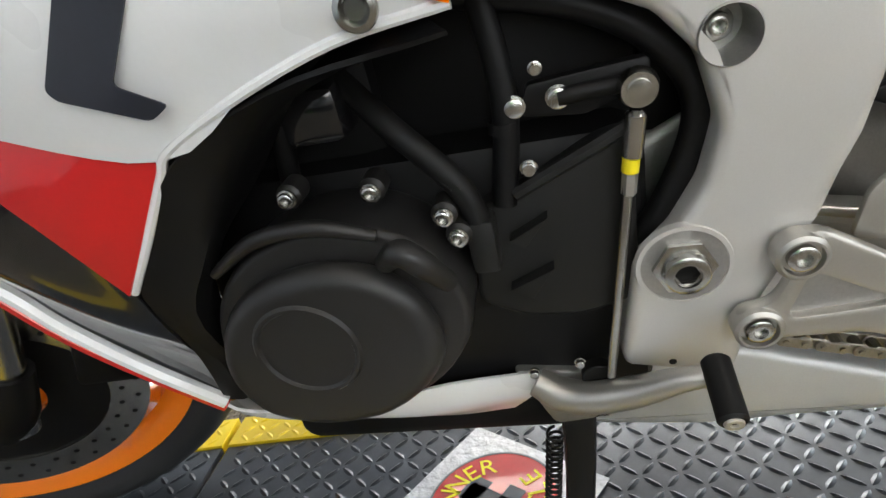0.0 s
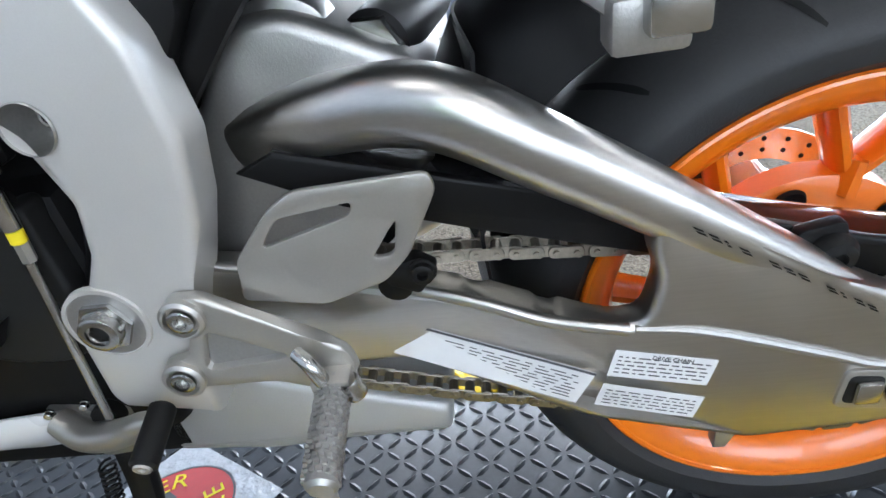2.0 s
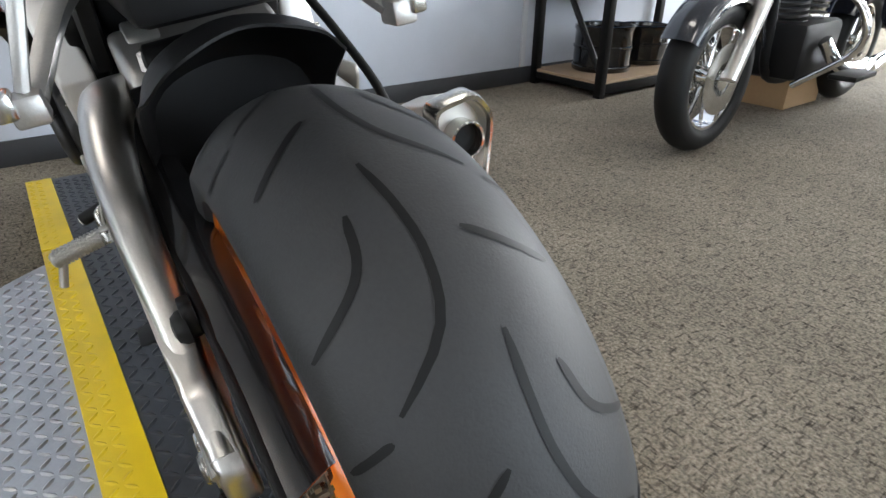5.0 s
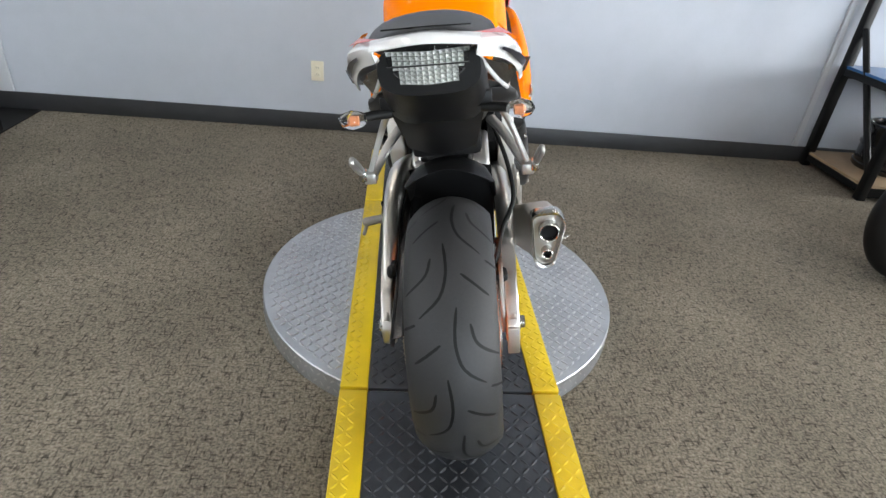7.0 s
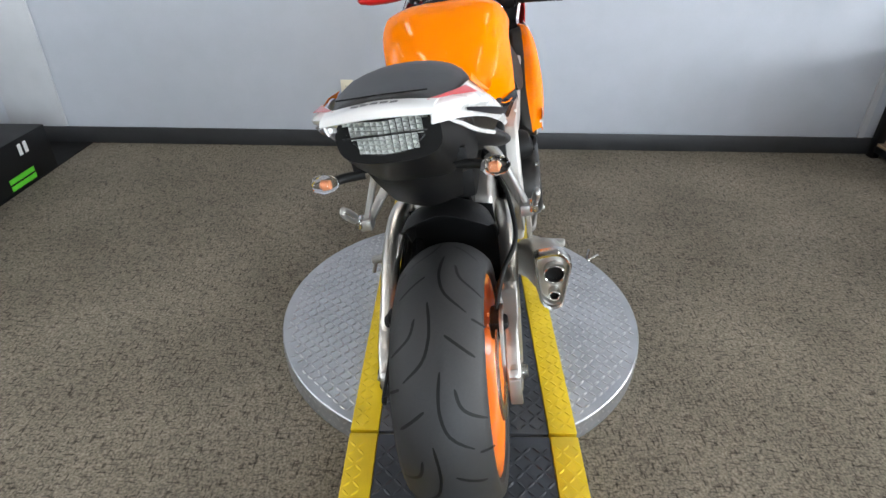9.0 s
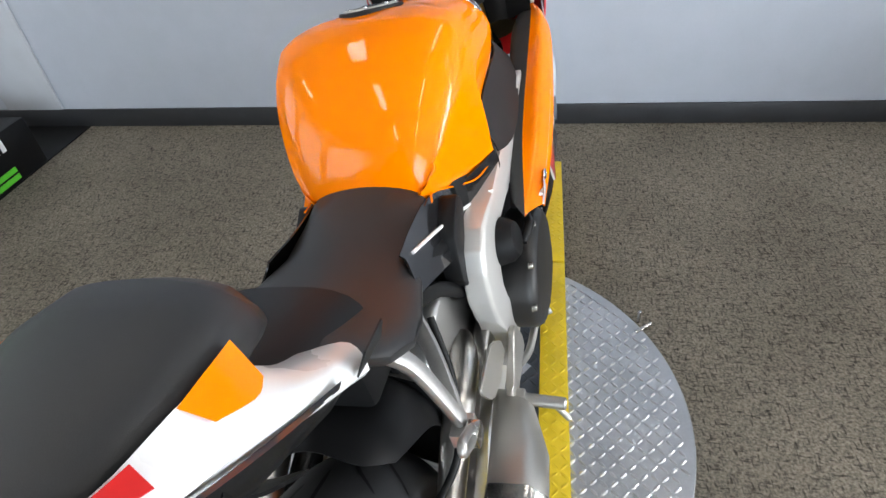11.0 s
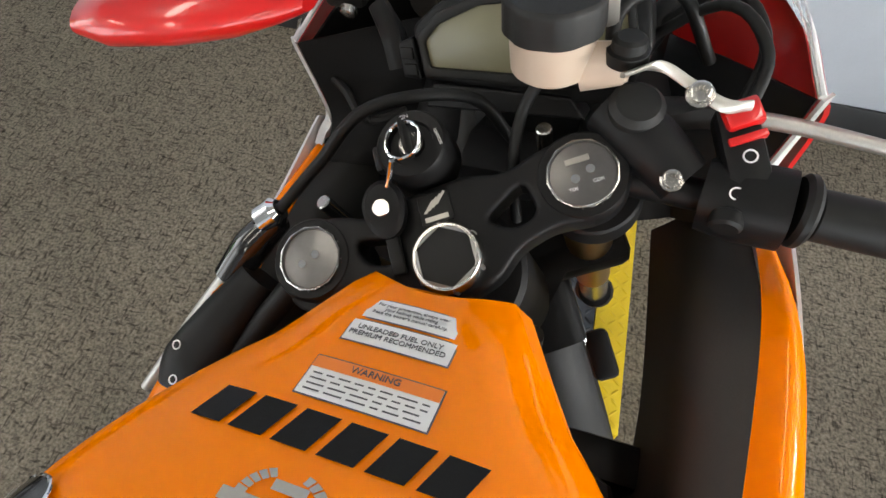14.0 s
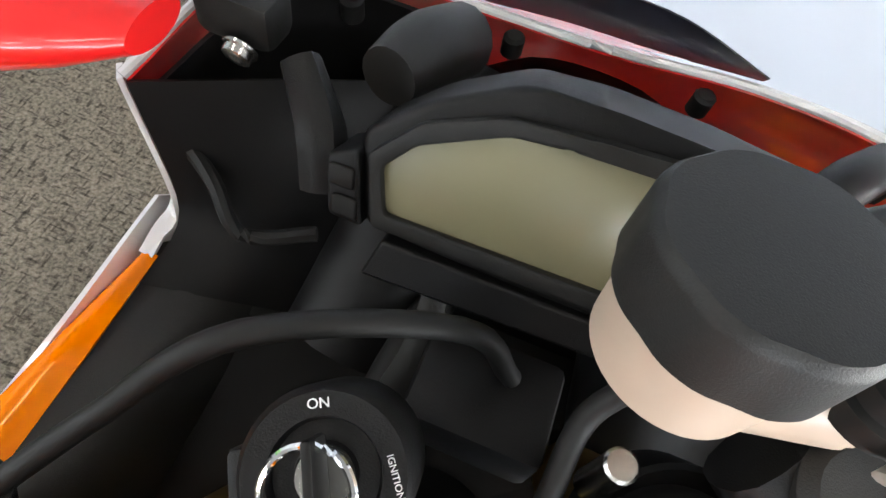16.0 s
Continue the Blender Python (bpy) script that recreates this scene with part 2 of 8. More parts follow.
def slab(outline, x0, x1, bevel=0.002, corner=0.0, at=None, bm=None, segs=2, holes=(), sharp=False):
    """An outline in (y, z), thick from x0 to x1, with bevelled rims. at(y, z) adds to x. holes: outlines cut through; sharp: with no bevel on them."""
    bm = bm or bmesh.new()
    loops = [rounded(o, corner) if corner else [Vector(p) for p in o] for o in (outline, *holes)]
    edges, own = [], []
    for loop in loops:
        vs = [bm.verts.new((x0 + (at(p[0], p[1]) if at else 0), p[0], p[1])) for p in loop]
        own += vs
        edges += [bm.edges.new((vs[i], vs[(i + 1) % len(vs)])) for i in range(len(vs))]
    if holes or at:
        faces = [g for g in bmesh.ops.triangle_fill(bm, edges=edges, use_beauty=True)["geom"] if isinstance(g, bmesh.types.BMFace)]
    else:
        faces = [bm.faces.new(own)]
        edges = list(faces[0].edges)
    grown = bmesh.ops.extrude_face_region(bm, geom=faces)["geom"]
    top = [g for g in grown if isinstance(g, bmesh.types.BMVert)]
    for v in top:
        v.co.x += x1 - x0
    if bevel:
        tops = set(top)
        rim = [e for e in bm.edges if e.is_valid and len(e.link_faces) == 2 and e.calc_face_angle(0) > 0.9 and (set(e.verts) <= tops or set(e.verts) <= set(own))]
        if sharp:
            cut = {(round(p[0], 5), round(p[1], 5)) for loop in loops[1:] for p in loop}
            rim = [e for e in rim if (round(e.verts[0].co.y, 5), round(e.verts[0].co.z, 5)) not in cut]
        bmesh.ops.bevel(bm, geom=rim, offset=bevel, segments=segs, affect="EDGES", profile=0.5)
    return bm


def smooth_path(points, n=6):
    """A Catmull-Rom line through the points."""
    pts = [Vector(p) for p in points]
    pts = [2 * pts[0] - pts[1]] + pts + [2 * pts[-1] - pts[-2]]
    out = []
    for i in range(1, len(pts) - 2):
        a, b, c, d = pts[i - 1:i + 3]
        for j in range(n):
            u = j / n
            out.append(0.5 * (2 * b + (c - a) * u + (2 * a - 5 * b + 4 * c - d) * u * u + (3 * b - a - 3 * c + d) * u ** 3))
    out.append(pts[-2])
    return out


def tube(points, r, sides=12, n=6, bm=None, flat=1.0, up=(1, 0, 0), square=2.0):
    """A capped tube along a smooth line. r: radius, or one for each point; flat: its height over its width; up: its width's way; square: 2 round, more boxier."""
    bm = bm or bmesh.new()
    line = smooth_path(points, n) if n > 1 else [Vector(p) for p in points]
    rs = list(r) if isinstance(r, (list, tuple)) else [r] * len(points)
    rings = []
    for i, p in enumerate(line):
        t = (line[min(i + 1, len(line) - 1)] - line[max(i - 1, 0)]).normalized()
        w = Vector(up) - t * t.dot(Vector(up))
        w = w.normalized() if w.length > 1e-4 else t.orthogonal().normalized()
        h = t.cross(w)
        u = i / max(1, len(line) - 1) * (len(rs) - 1)
        k = min(int(u), len(rs) - 2) if len(rs) > 1 else 0
        rad = rs[k] + (rs[k + 1] - rs[k]) * (u - k) if len(rs) > 1 else rs[0]
        ring = []
        for j in range(sides):
            a = 2 * math.pi * (j + 0.5) / sides
            c, s = math.cos(a), math.sin(a)
            q = (abs(c) ** square + abs(s) ** square) ** (-1 / square)
            ring.append(bm.verts.new(p + rad * q * (c * w + s * flat * h)))
        rings.append(ring)
    skin(bm, rings, True)
    return bm


def skin(bm, rings, caps=False, closed=True, loop=False):
    """Faces from ring to ring."""
    m = len(rings[0])
    for a, b in zip(rings, rings[1:] + ([rings[0]] if loop else [])):
        for j in range(m if closed else m - 1):
            bm.faces.new((a[j], a[(j + 1) % m], b[(j + 1) % m], b[j]))
    if caps:
        bm.faces.new(rings[0][::-1])
        bm.faces.new(rings[-1])
    return bm


def lathe(profile, centre, axis=(1, 0, 0), sides=48, bm=None, closed=False, start=0.0, sweep=360.0):
    """A profile of (along the axis, radius) turned round the axis."""
    bm = bm or bmesh.new()
    a = Vector(axis).normalized()
    u = (Vector((0, 1, 0)) if abs(a.y) < 0.9 else Vector((1, 0, 0)))
    u = (u - a * a.dot(u)).normalized()
    v = a.cross(u)
    c = Vector(centre)
    full = sweep >= 359.9
    rings = []
    for j in range(sides if full else sides + 1):
        g = radians(start + sweep * j / sides)
        d = math.cos(g) * u + math.sin(g) * v
        rings.append([bm.verts.new(c + a * s + d * max(r, 1e-5)) for s, r in profile])
    m = len(profile)
    for i in range(len(rings) if full else len(rings) - 1):
        p, q = rings[i], rings[(i + 1) % len(rings)]
        for j in range(m if closed else m - 1):
            bm.faces.new((p[j], p[(j + 1) % m], q[(j + 1) % m], q[j]))
    if any(r < 1e-4 for _, r in profile):
        bmesh.ops.remove_doubles(bm, verts=bm.verts, dist=5e-5)
    return bm


def rod(a, b, r, sides=16, bevel=0.001, bm=None, r2=None):
    """A round bar from a to b with eased ends."""
    a, b = Vector(a), Vector(b)
    d = (b - a).length
    e = min(bevel, d * 0.3, r * 0.5)
    r2 = r if r2 is None else r2
    return lathe([(0, 0), (0, r - e), (e, r), (d - e, r2), (d, r2 - e), (d, 0)], a, b - a, sides, bm)


def hex_bolt(at, axis, r, h, bm=None, socket=True):
    """A bolt head with a flange, a domed or hollow top."""
    prof = [(0, r * 1.25), (h * 0.25, r * 1.25), (h * 0.3, r), (h * 0.92, r), (h, r * 0.88)]
    prof += [(h, r * 0.5), (h * 0.45, r * 0.45), (h * 0.45, 0)] if socket else [(h, 0)]
    return lathe(prof, at, axis, 12, bm)


def loft(sections, caps=True, bm=None, closed=True):
    """Rings of as many points each, joined one to the next."""
    bm = bm or bmesh.new()
    rings = [[bm.verts.new(p) for p in s] for s in sections]
    return skin(bm, rings, caps, closed)


def oval(y, z, half, height, n=28, square=2.4, x=0.0, sag=0.0, top=1.0):
    """A cross-section at y: half wide, height tall about z, superelliptic; top squeezes its upper half."""
    ring = []
    for j in range(n):
        a = 2 * math.pi * j / n
        c, s = math.cos(a), math.sin(a)
        q = (abs(c) ** square + abs(s) ** square) ** (-1 / square)
        k = top if s > 0 else 1.0
        ring.append(Vector((x + half * q * c * (1 - (1 - k) * max(0, s * q)), y + sag * s, z + height * q * s)))
    return ring


def sheet(bm, thick):
    """Gives an open skin a thickness."""
    bmesh.ops.recalc_face_normals(bm, faces=bm.faces)
    bmesh.ops.solidify(bm, geom=bm.faces[:], thickness=thick)
    return bm


def lettering(name, body, size, m, material, parent=None, depth=0.0006, label="", squeeze=1.0, shear=0.0):
    """Raised letters in the built-in font, as a mesh."""
    cu = bpy.data.curves.new(name, "FONT")
    cu.body, cu.size, cu.extrude, cu.align_x, cu.align_y, cu.shear = body, size, depth, "CENTER", "CENTER", shear
    cu.resolution_u = 3
    tmp = new(name, cu)
    me = bpy.data.meshes.new_from_object(tmp.evaluated_get(bpy.context.evaluated_depsgraph_get()))
    bpy.data.objects.remove(tmp)
    me.transform(m @ Matrix.Diagonal((squeeze, 1, 1, 1)))
    me.materials.clear()
    me.materials.append(material)
    ob = new(name, me)
    ob.parent = parent
    return tagged(ob, label)


# ---- the showroom ----
FLOOR = -0.088
TURN = 4.8
ROOM = pose(0, 0, 0, 0, 0, TURN)


def setting(name, bm, material, label, category=""):
    ob = solid(name, bm, material, label, category, kind="structure")
    ob.matrix_world = ROOM
    return ob


def lugs(spots, length, width, height, z):
    """Raised lens-shaped treads, lying two ways in turn."""
    bm = bmesh.new()
    for x, y, way in spots:
        a = radians(45 if way else -45)
        c, s = math.cos(a), math.sin(a)
        foot = [bm.verts.new((x + c * u - s * v, y + s * u + c * v, z)) for u, v in ((-length, 0), (-length * 0.45, -width), (length * 0.45, -width), (length, 0), (length * 0.45, width), (-length * 0.45, width))]
        top = [bm.verts.new((x + c * u - s * v, y + s * u + c * v, z + height)) for u, v in ((-length * 0.6, 0), (length * 0.6, 0))]
        bm.faces.new((foot[0], foot[1], top[0]))
        bm.faces.new((foot[1], foot[2], top[1], top[0]))
        bm.faces.new((foot[2], foot[3], top[1]))
        bm.faces.new((foot[3], foot[4], top[1]))
        bm.faces.new((foot[4], foot[5], top[0], top[1]))
        bm.faces.new((foot[5], foot[0], top[0]))
    return bm


def spots(x0, x1, y0, y1, pitch, keep=None):
    out = []
    for i in range(int((x1 - x0) / pitch)):
        for j in range(int((y1 - y0) / pitch)):
            x, y = x0 + (i + 0.5) * pitch, y0 + (j + 0.5) * pitch
            if keep is None or keep(x, y):
                out.append((x, y, (i + j) % 2))
    return out


WALL_Y = 2.43
setting("floor", box(-4.35, 9.0, -6.5, WALL_Y + 0.15, FLOOR - 0.1, FLOOR), CARPET, "brown and grey flecked loop carpet floor")
setting("wall_front", box(-4.20, 9.0, WALL_Y, WALL_Y + 0.15, FLOOR, 3.1), WALL_PAINT, "pale blue-grey painted plaster wall")
setting("ceiling", box(-4.35, 9.15, -6.65, WALL_Y + 0.15, 3.1, 3.2), CEIL, "grey tiled shop ceiling")
setting("baseboard", box(-4.19, 9.0, WALL_Y - 0.012, WALL_Y - 0.001, FLOOR, FLOOR + 0.105, 0.003), BASE, "black vinyl baseboard along the wall")


def wall_with_windows(name, along, at, lo, hi, openings, label):
    """A wall with openings right through it, from piers, sills and lintels."""
    bm = bmesh.new()
    cuts = [lo] + [v for o in openings for v in o[:2]] + [hi]

    def slice_box(a, b, z0, z1):
        if along == "y":
            box(at, at + 0.15, a, b, z0, z1, bm=bm)
        else:
            box(a, b, at - 0.15, at, z0, z1, bm=bm)
    for k in range(0, len(cuts), 2):
        slice_box(cuts[k], cuts[k + 1], FLOOR, 3.1)
    for a, b, z0, z1 in openings:
        slice_box(a, b, FLOOR, z0)
        slice_box(a, b, z1, 3.1)
    return setting(name, bm, WHITE_WALL, label)


EAST = [(-5.6, -3.4, 0.75, 2.6), (-2.9, -0.7, 0.75, 2.6), (-0.2, 1.9, 0.75, 2.6)]
# Left-wall openings are added only to brighten the motorcycle's left side.
LEFT_FILL = [(-5.9, -3.6, 0.5, 2.6), (-3.1, -0.9, 0.5, 2.6), (-0.4, 1.2, 0.5, 2.6)]
REAR = [(0.8, 2.6, 0.4, 2.6), (3.0, 4.8, 0.4, 2.6), (5.2, 7.0, 0.4, 2.6)]
wall_with_windows("wall_east", "y", 9.0, -6.5, WALL_Y + 0.15, EAST, "off-white wall with three shop windows")
wall_with_windows("wall_rear", "x", -6.5, -4.35, 9.15, REAR, "off-white shop front wall with large windows")
wall_with_windows("wall_left", "y", -4.35, -6.5, WALL_Y + 0.15, LEFT_FILL, "off-white wall with three shop windows")
backdrop = bmesh.new()
box(-6.02, -6.0, -10, 4, -1, 6, bm=backdrop)
box(12.0, 12.02, -12, 6, -1, 6, bm=backdrop)
box(-6.0, 12.0, -10.02, -10, -1, 6, bm=backdrop)
setting("backdrop", backdrop, DAY_GLOW, "bright hazy daylight outside the windows")
for n, (a, b, z0, z1) in enumerate(EAST):
    w = setting(f"window_{n + 1}", box(9.04, 9.11, a, b, z0, z0 + 0.05, bm=box(9.04, 9.11, a, b, z1 - 0.05, z1, bm=box(9.04, 9.11, a, a + 0.05, z0 + 0.05, z1 - 0.05, bm=box(9.04, 9.11, b - 0.05, b, z0 + 0.05, z1 - 0.05)))), ALU_PAINT, "aluminium-framed shop window")
for n, (a, b, z0, z1) in enumerate(REAR):
    w = setting(f"window_{n + 4}", box(a, b, -6.61, -6.54, z0, z0 + 0.05, bm=box(a, b, -6.61, -6.54, z1 - 0.05, z1, bm=box(a, a + 0.05, -6.61, -6.54, z0 + 0.05, z1 - 0.05, bm=box(b - 0.05, b, -6.61, -6.54, z0 + 0.05, z1 - 0.05)))), ALU_PAINT, "aluminium-framed shop window")

for a, b, z0, z1 in EAST:
    area_lamp("window_daylight", ROOM @ look((8.98, (a + b) / 2, (z0 + z1) / 2), (0, (a + b) / 2, 0.6)), b - a, z1 - z0, 520, (0.90, 0.95, 1.0))
# Frames and warm fill lamps for the added left openings.
for n, (a, b, z0, z1) in enumerate(LEFT_FILL):
    w = setting(f"window_{n + 7}", box(-4.30, -4.24, a, b, z0, z0 + 0.05, bm=box(-4.30, -4.24, a, b, z1 - 0.05, z1, bm=box(-4.30, -4.24, a, a + 0.05, z0 + 0.05, z1 - 0.05, bm=box(-4.30, -4.24, b - 0.05, b, z0 + 0.05, z1 - 0.05)))), ALU_PAINT, "aluminium-framed shop window")
    area_lamp("window_daylight", ROOM @ look((-4.17, (a + b) / 2, (z0 + z1) / 2), (1.0, (a + b) / 2, 0.4)), b - a, z1 - z0, 18, (1.0, 0.93, 0.84))
for a, b, z0, z1 in REAR:
    area_lamp("window_daylight", ROOM @ look(((a + b) / 2, -6.48, (z0 + z1) / 2), ((a + b) / 2, 0, 0.6)), b - a, z1 - z0, 165, (0.74, 0.87, 1.0))


def ceiling_panel(m):
    t = thing("ceiling_light", "lit white strip ceiling light", "ceiling light", m, "ceiling lights")
    f = box(-0.12, 0.12, -0.62, -0.60, -0.02, 0.0)
    box(-0.12, 0.12, 0.60, 0.62, -0.02, 0.0, bm=f)
    box(-0.12, -0.10, -0.60, 0.60, -0.02, 0.0, bm=f)
    box(0.10, 0.12, -0.60, 0.60, -0.02, 0.0, bm=f)
    part("frame", f, WHITE_PLASTIC, t)
    part("diffuser", box(-0.10, 0.10, -0.60, 0.60, -0.012, -0.004), PANEL_GLOW, t, "glowing white diffuser")
    return t


first = ceiling_panel(ROOM @ pose(0.9, 1.0, 3.099))
for x, y in ((3.3, 1.0), (5.7, 1.0), (8.0, 1.0), (0.9, -1.4), (3.3, -1.4), (5.7, -1.4), (8.0, -1.4), (0.9, -3.8), (3.3, -3.8), (5.7, -3.8), (-1.5, 1.0), (-1.5, -1.4), (-1.5, -3.8), (-3.2, -0.2)):
    copy_thing(first, ROOM @ pose(x, y, 3.099))

setting("door_1", box(-2.81, -2.46, WALL_Y - 0.018, WALL_Y - 0.001, FLOOR + 0.107, 2.2, 0.004), mat("white_door_paint", (0.50, 0.52, 0.55), 0.5, grain=0.02, scale=90, dirt=0.06), "narrow white painted wall panel beside the stand")

# the wall outlet
o = thing("wall_outlet", "ivory duplex wall outlet with a plain cover", "outlet", ROOM @ pose(-0.70, WALL_Y - 0.001, 0.27))
part("cover_plate", box(-0.037, 0.037, -0.006, 0, -0.058, 0.058, 0.002), IVORY, o)
for z in (-0.02, 0.02):
    s = part("socket", lathe([(0, 0.0165), (0.003, 0.0155), (0.003, 0)], (0, -0.006, z), (0, -1, 0), 24), IVORY, o)
    part("slot", box(-0.007, -0.005, -0.0098, -0.009, z - 0.004, z + 0.006, bm=box(0.005, 0.007, -0.0098, -0.009, z - 0.004, z + 0.006)), INK, s)

# ---- the turntable ----
DISC = (-0.035, 0.68)
DISC_R = 0.628
turntable = thing("turntable", "round silver diamond-plate motorcycle turntable on the carpet", "turntable", ROOM)
part("top_plate", lathe([(-0.012, 0.0), (-0.012, DISC_R - 0.003), (-0.015, DISC_R), (-0.085, DISC_R), (-0.085, 0.0)], (*DISC, 0), (0, 0, 1), 128), PLATE_SILVER, turntable)


def on_disc(x, y):
    return math.hypot(x - DISC[0], y - DISC[1]) < DISC_R - 0.02 and not -0.345 < x < 0.285


tread = part("tread_pattern", lugs(spots(DISC[0] - 0.6, DISC[0] + 0.6, DISC[1] - 0.6, DISC[1] + 0.6, 0.024, on_disc), 0.0135, 0.0046, 0.0024, -0.0122), LUG_SILVER, turntable)
tagged(tread, kind="stuff")
side = bmesh.new()
for k in range(150):
    a = 2 * math.pi * k / 150
    for row in (0, 1):
        z = -0.034 - 0.030 * row
        c = Vector((DISC[0] + math.cos(a + row * 0.02) * (DISC_R + 0.0005), DISC[1] + math.sin(a + row * 0.02) * (DISC_R + 0.0005), z))
        t = Vector((-math.sin(a), math.cos(a), 0))
        u = Vector((0, 0, 1))
        d = (t + u if (k + row) % 2 else t - u).normalized()
        e = d.cross(Vector((math.cos(a), math.sin(a), 0)))
        vs = [side.verts.new(c + d * p * 0.0125 + e * q * 0.004 + Vector((math.cos(a), math.sin(a), 0)) * r) for p, q, r in ((-1, 0, 0), (0, -1, 0), (1, 0, 0), (0, 1, 0), (0, 0, 0.002))]
        for i in range(4):
            side.faces.new((vs[i], vs[(i + 1) % 4], vs[4]))
tagged(part("rim_pattern", side, LUG_SILVER, turntable), kind="stuff")
pin = part("lock_pin", rod((0.50, 1.04, -0.02), (0.50, 1.04, 0.02), 0.006, 10), STEEL, turntable, "small steel locking pin")
part("pin_bar", rod((0.478, 0.955, 0.022), (0.525, 0.985, 0.030), 0.005, 10), STEEL, pin)


def track(name, y0, y1, z0, z1, label):
    """A ramp section: black tread plate between two yellow edge strips."""
    t = thing(name, label, "ramp", ROOM, "ramp sections")
    slope = math.atan2(z1 - z0, y1 - y0)
    m = Matrix.Translation((0, y0, z0)) @ Matrix.Rotation(slope, 4, "X")
    n = math.hypot(y1 - y0, z1 - z0)
    cx = -0.03

    def lay(bm):
        bmesh.ops.transform(bm, matrix=m, verts=bm.verts)
        return bm
    part("black_plate", lay(box(cx - 0.235, cx + 0.235, 0, n, -0.012, 0, 0.001)), PLATE_BLACK, t, "black diamond plate")
    tagged(part("plate_pattern", lay(lugs(spots(cx - 0.234, cx + 0.234, 0.01, n - 0.01, 0.026), 0.0145, 0.0044, 0.0022, 0)), PLATE_BLACK, t), kind="stuff")
    for side in (-1, 1):
        x = cx + side * 0.275
        part("yellow_edge", lay(box(x - 0.0385, x + 0.0385, 0, n, -0.030, 0.004, 0.0015)), YELLOW, t, "yellow painted diamond-plate edge")
        tagged(part("edge_pattern", lay(lugs(spots(x - 0.036, x + 0.036, 0.01, n - 0.01, 0.024), 0.0125, 0.004, 0.0018, 0.004)), YELLOW, t), kind="stuff")
    return t


track("ramp_section", 0.095, 1.27, 0, 0, "black and yellow tread-plate track across the turntable")
track("ramp_section", -1.75, 0.083, FLOOR + 0.012, 0, "black and yellow tread-plate ramp behind the rear tyre")
track("ramp_section", 1.282, 1.95, 0, -0.02, "black and yellow tread-plate ramp under the front tyre")

# ---- the motorcycle: x to its right, y forward, z up from the rear tyre's foot ----
LEAN = 9.85
bike = thing("motorcycle", "orange, white and red sport motorcycle leaning on its side stand", "motorcycle", pose(0, 0, 0, 0, -LEAN, 0))


def flip(bm):
    """The same shape on the other side of the machine."""
    bmesh.ops.transform(bm, matrix=Matrix.Diagonal((-1, 1, 1, 1)), verts=bm.verts)
    return bm


def moved(bm, m):
    bmesh.ops.transform(bm, matrix=m, verts=bm.verts)
    return bm


def resample(points, n, smooth=True):
    line = smooth_path(points, 8) if smooth else [Vector(p) for p in points]
    at = [0.0]
    for a, b in zip(line, line[1:]):
        at.append(at[-1] + (b - a).length)
    out, k = [], 0
    for i in range(n):
        want = at[-1] * i / (n - 1)
        while k < len(line) - 2 and at[k + 1] < want:
            k += 1
        u = (want - at[k]) / max(1e-9, at[k + 1] - at[k])
        out.append(line[k].lerp(line[k + 1], min(1, max(0, u))))
    return out


def patch(curves, n=24, m=8, thick=0.003, smooth=True):
    """A skin through curves that run the same way, with a thickness."""
    rows = [resample(c, n, smooth) for c in curves]
    bm = bmesh.new()
    cols = [resample([r[i] for r in rows], m) if len(rows) > 2 else [rows[0][i].lerp(rows[1][i], j / (m - 1)) for j in range(m)] for i in range(n)]
    rings = [[bm.verts.new(p) for p in c] for c in cols]
    skin(bm, rings, closed=False)
    return sheet(bm, thick) if thick else bm


# ---- wheels ----
def rim_profile(half, r):
    right = [(half, r - 0.013), (half + 0.002, r - 0.001), (half - 0.003, r + 0.001), (half - 0.010, r - 0.007), (half - 0.022, r - 0.022), (half * 0.4, r - 0.035)]
    inner = [(half * 0.4, r - 0.043), (half - 0.020, r - 0.032)]
    return [(-x, q) for x, q in right] + right[::-1] + inner[::-1] + [(-x, q) for x, q in inner]


def tyre_profile(half, bead, r, crown):
    out = [(0.078 / 0.095 * half, bead - 0.001), (0.092 / 0.095 * half, bead + 0.010), (half, bead + 0.026)]
    edge = half * 0.985
    for k in range(9):
        x = edge * (1 - k / 8)
        out.append((x, r - crown + math.sqrt(crown * crown - x * x)))
    out = out + [(-x, q) for x, q in out[:-1][::-1]]
    return out + [(-half * 0.8, bead - 0.008), (half * 0.8, bead - 0.008)]


def spoke_arm(a0, r0, a1, r1, w0, w1, deep):
    """One tapering cast arm in the wheel's plane, from polar place to polar place."""
    p = Vector((0, r0 * math.cos(a0), r0 * math.sin(a0)))
    q = Vector((0, r1 * math.cos(a1), r1 * math.sin(a1)))
    return tube([p, p.lerp(q, 0.5), q], [w0, (w0 + w1) / 2, w1], 10, 2, flat=0.46, up=(1, 0, 0), square=3.0) if deep else None


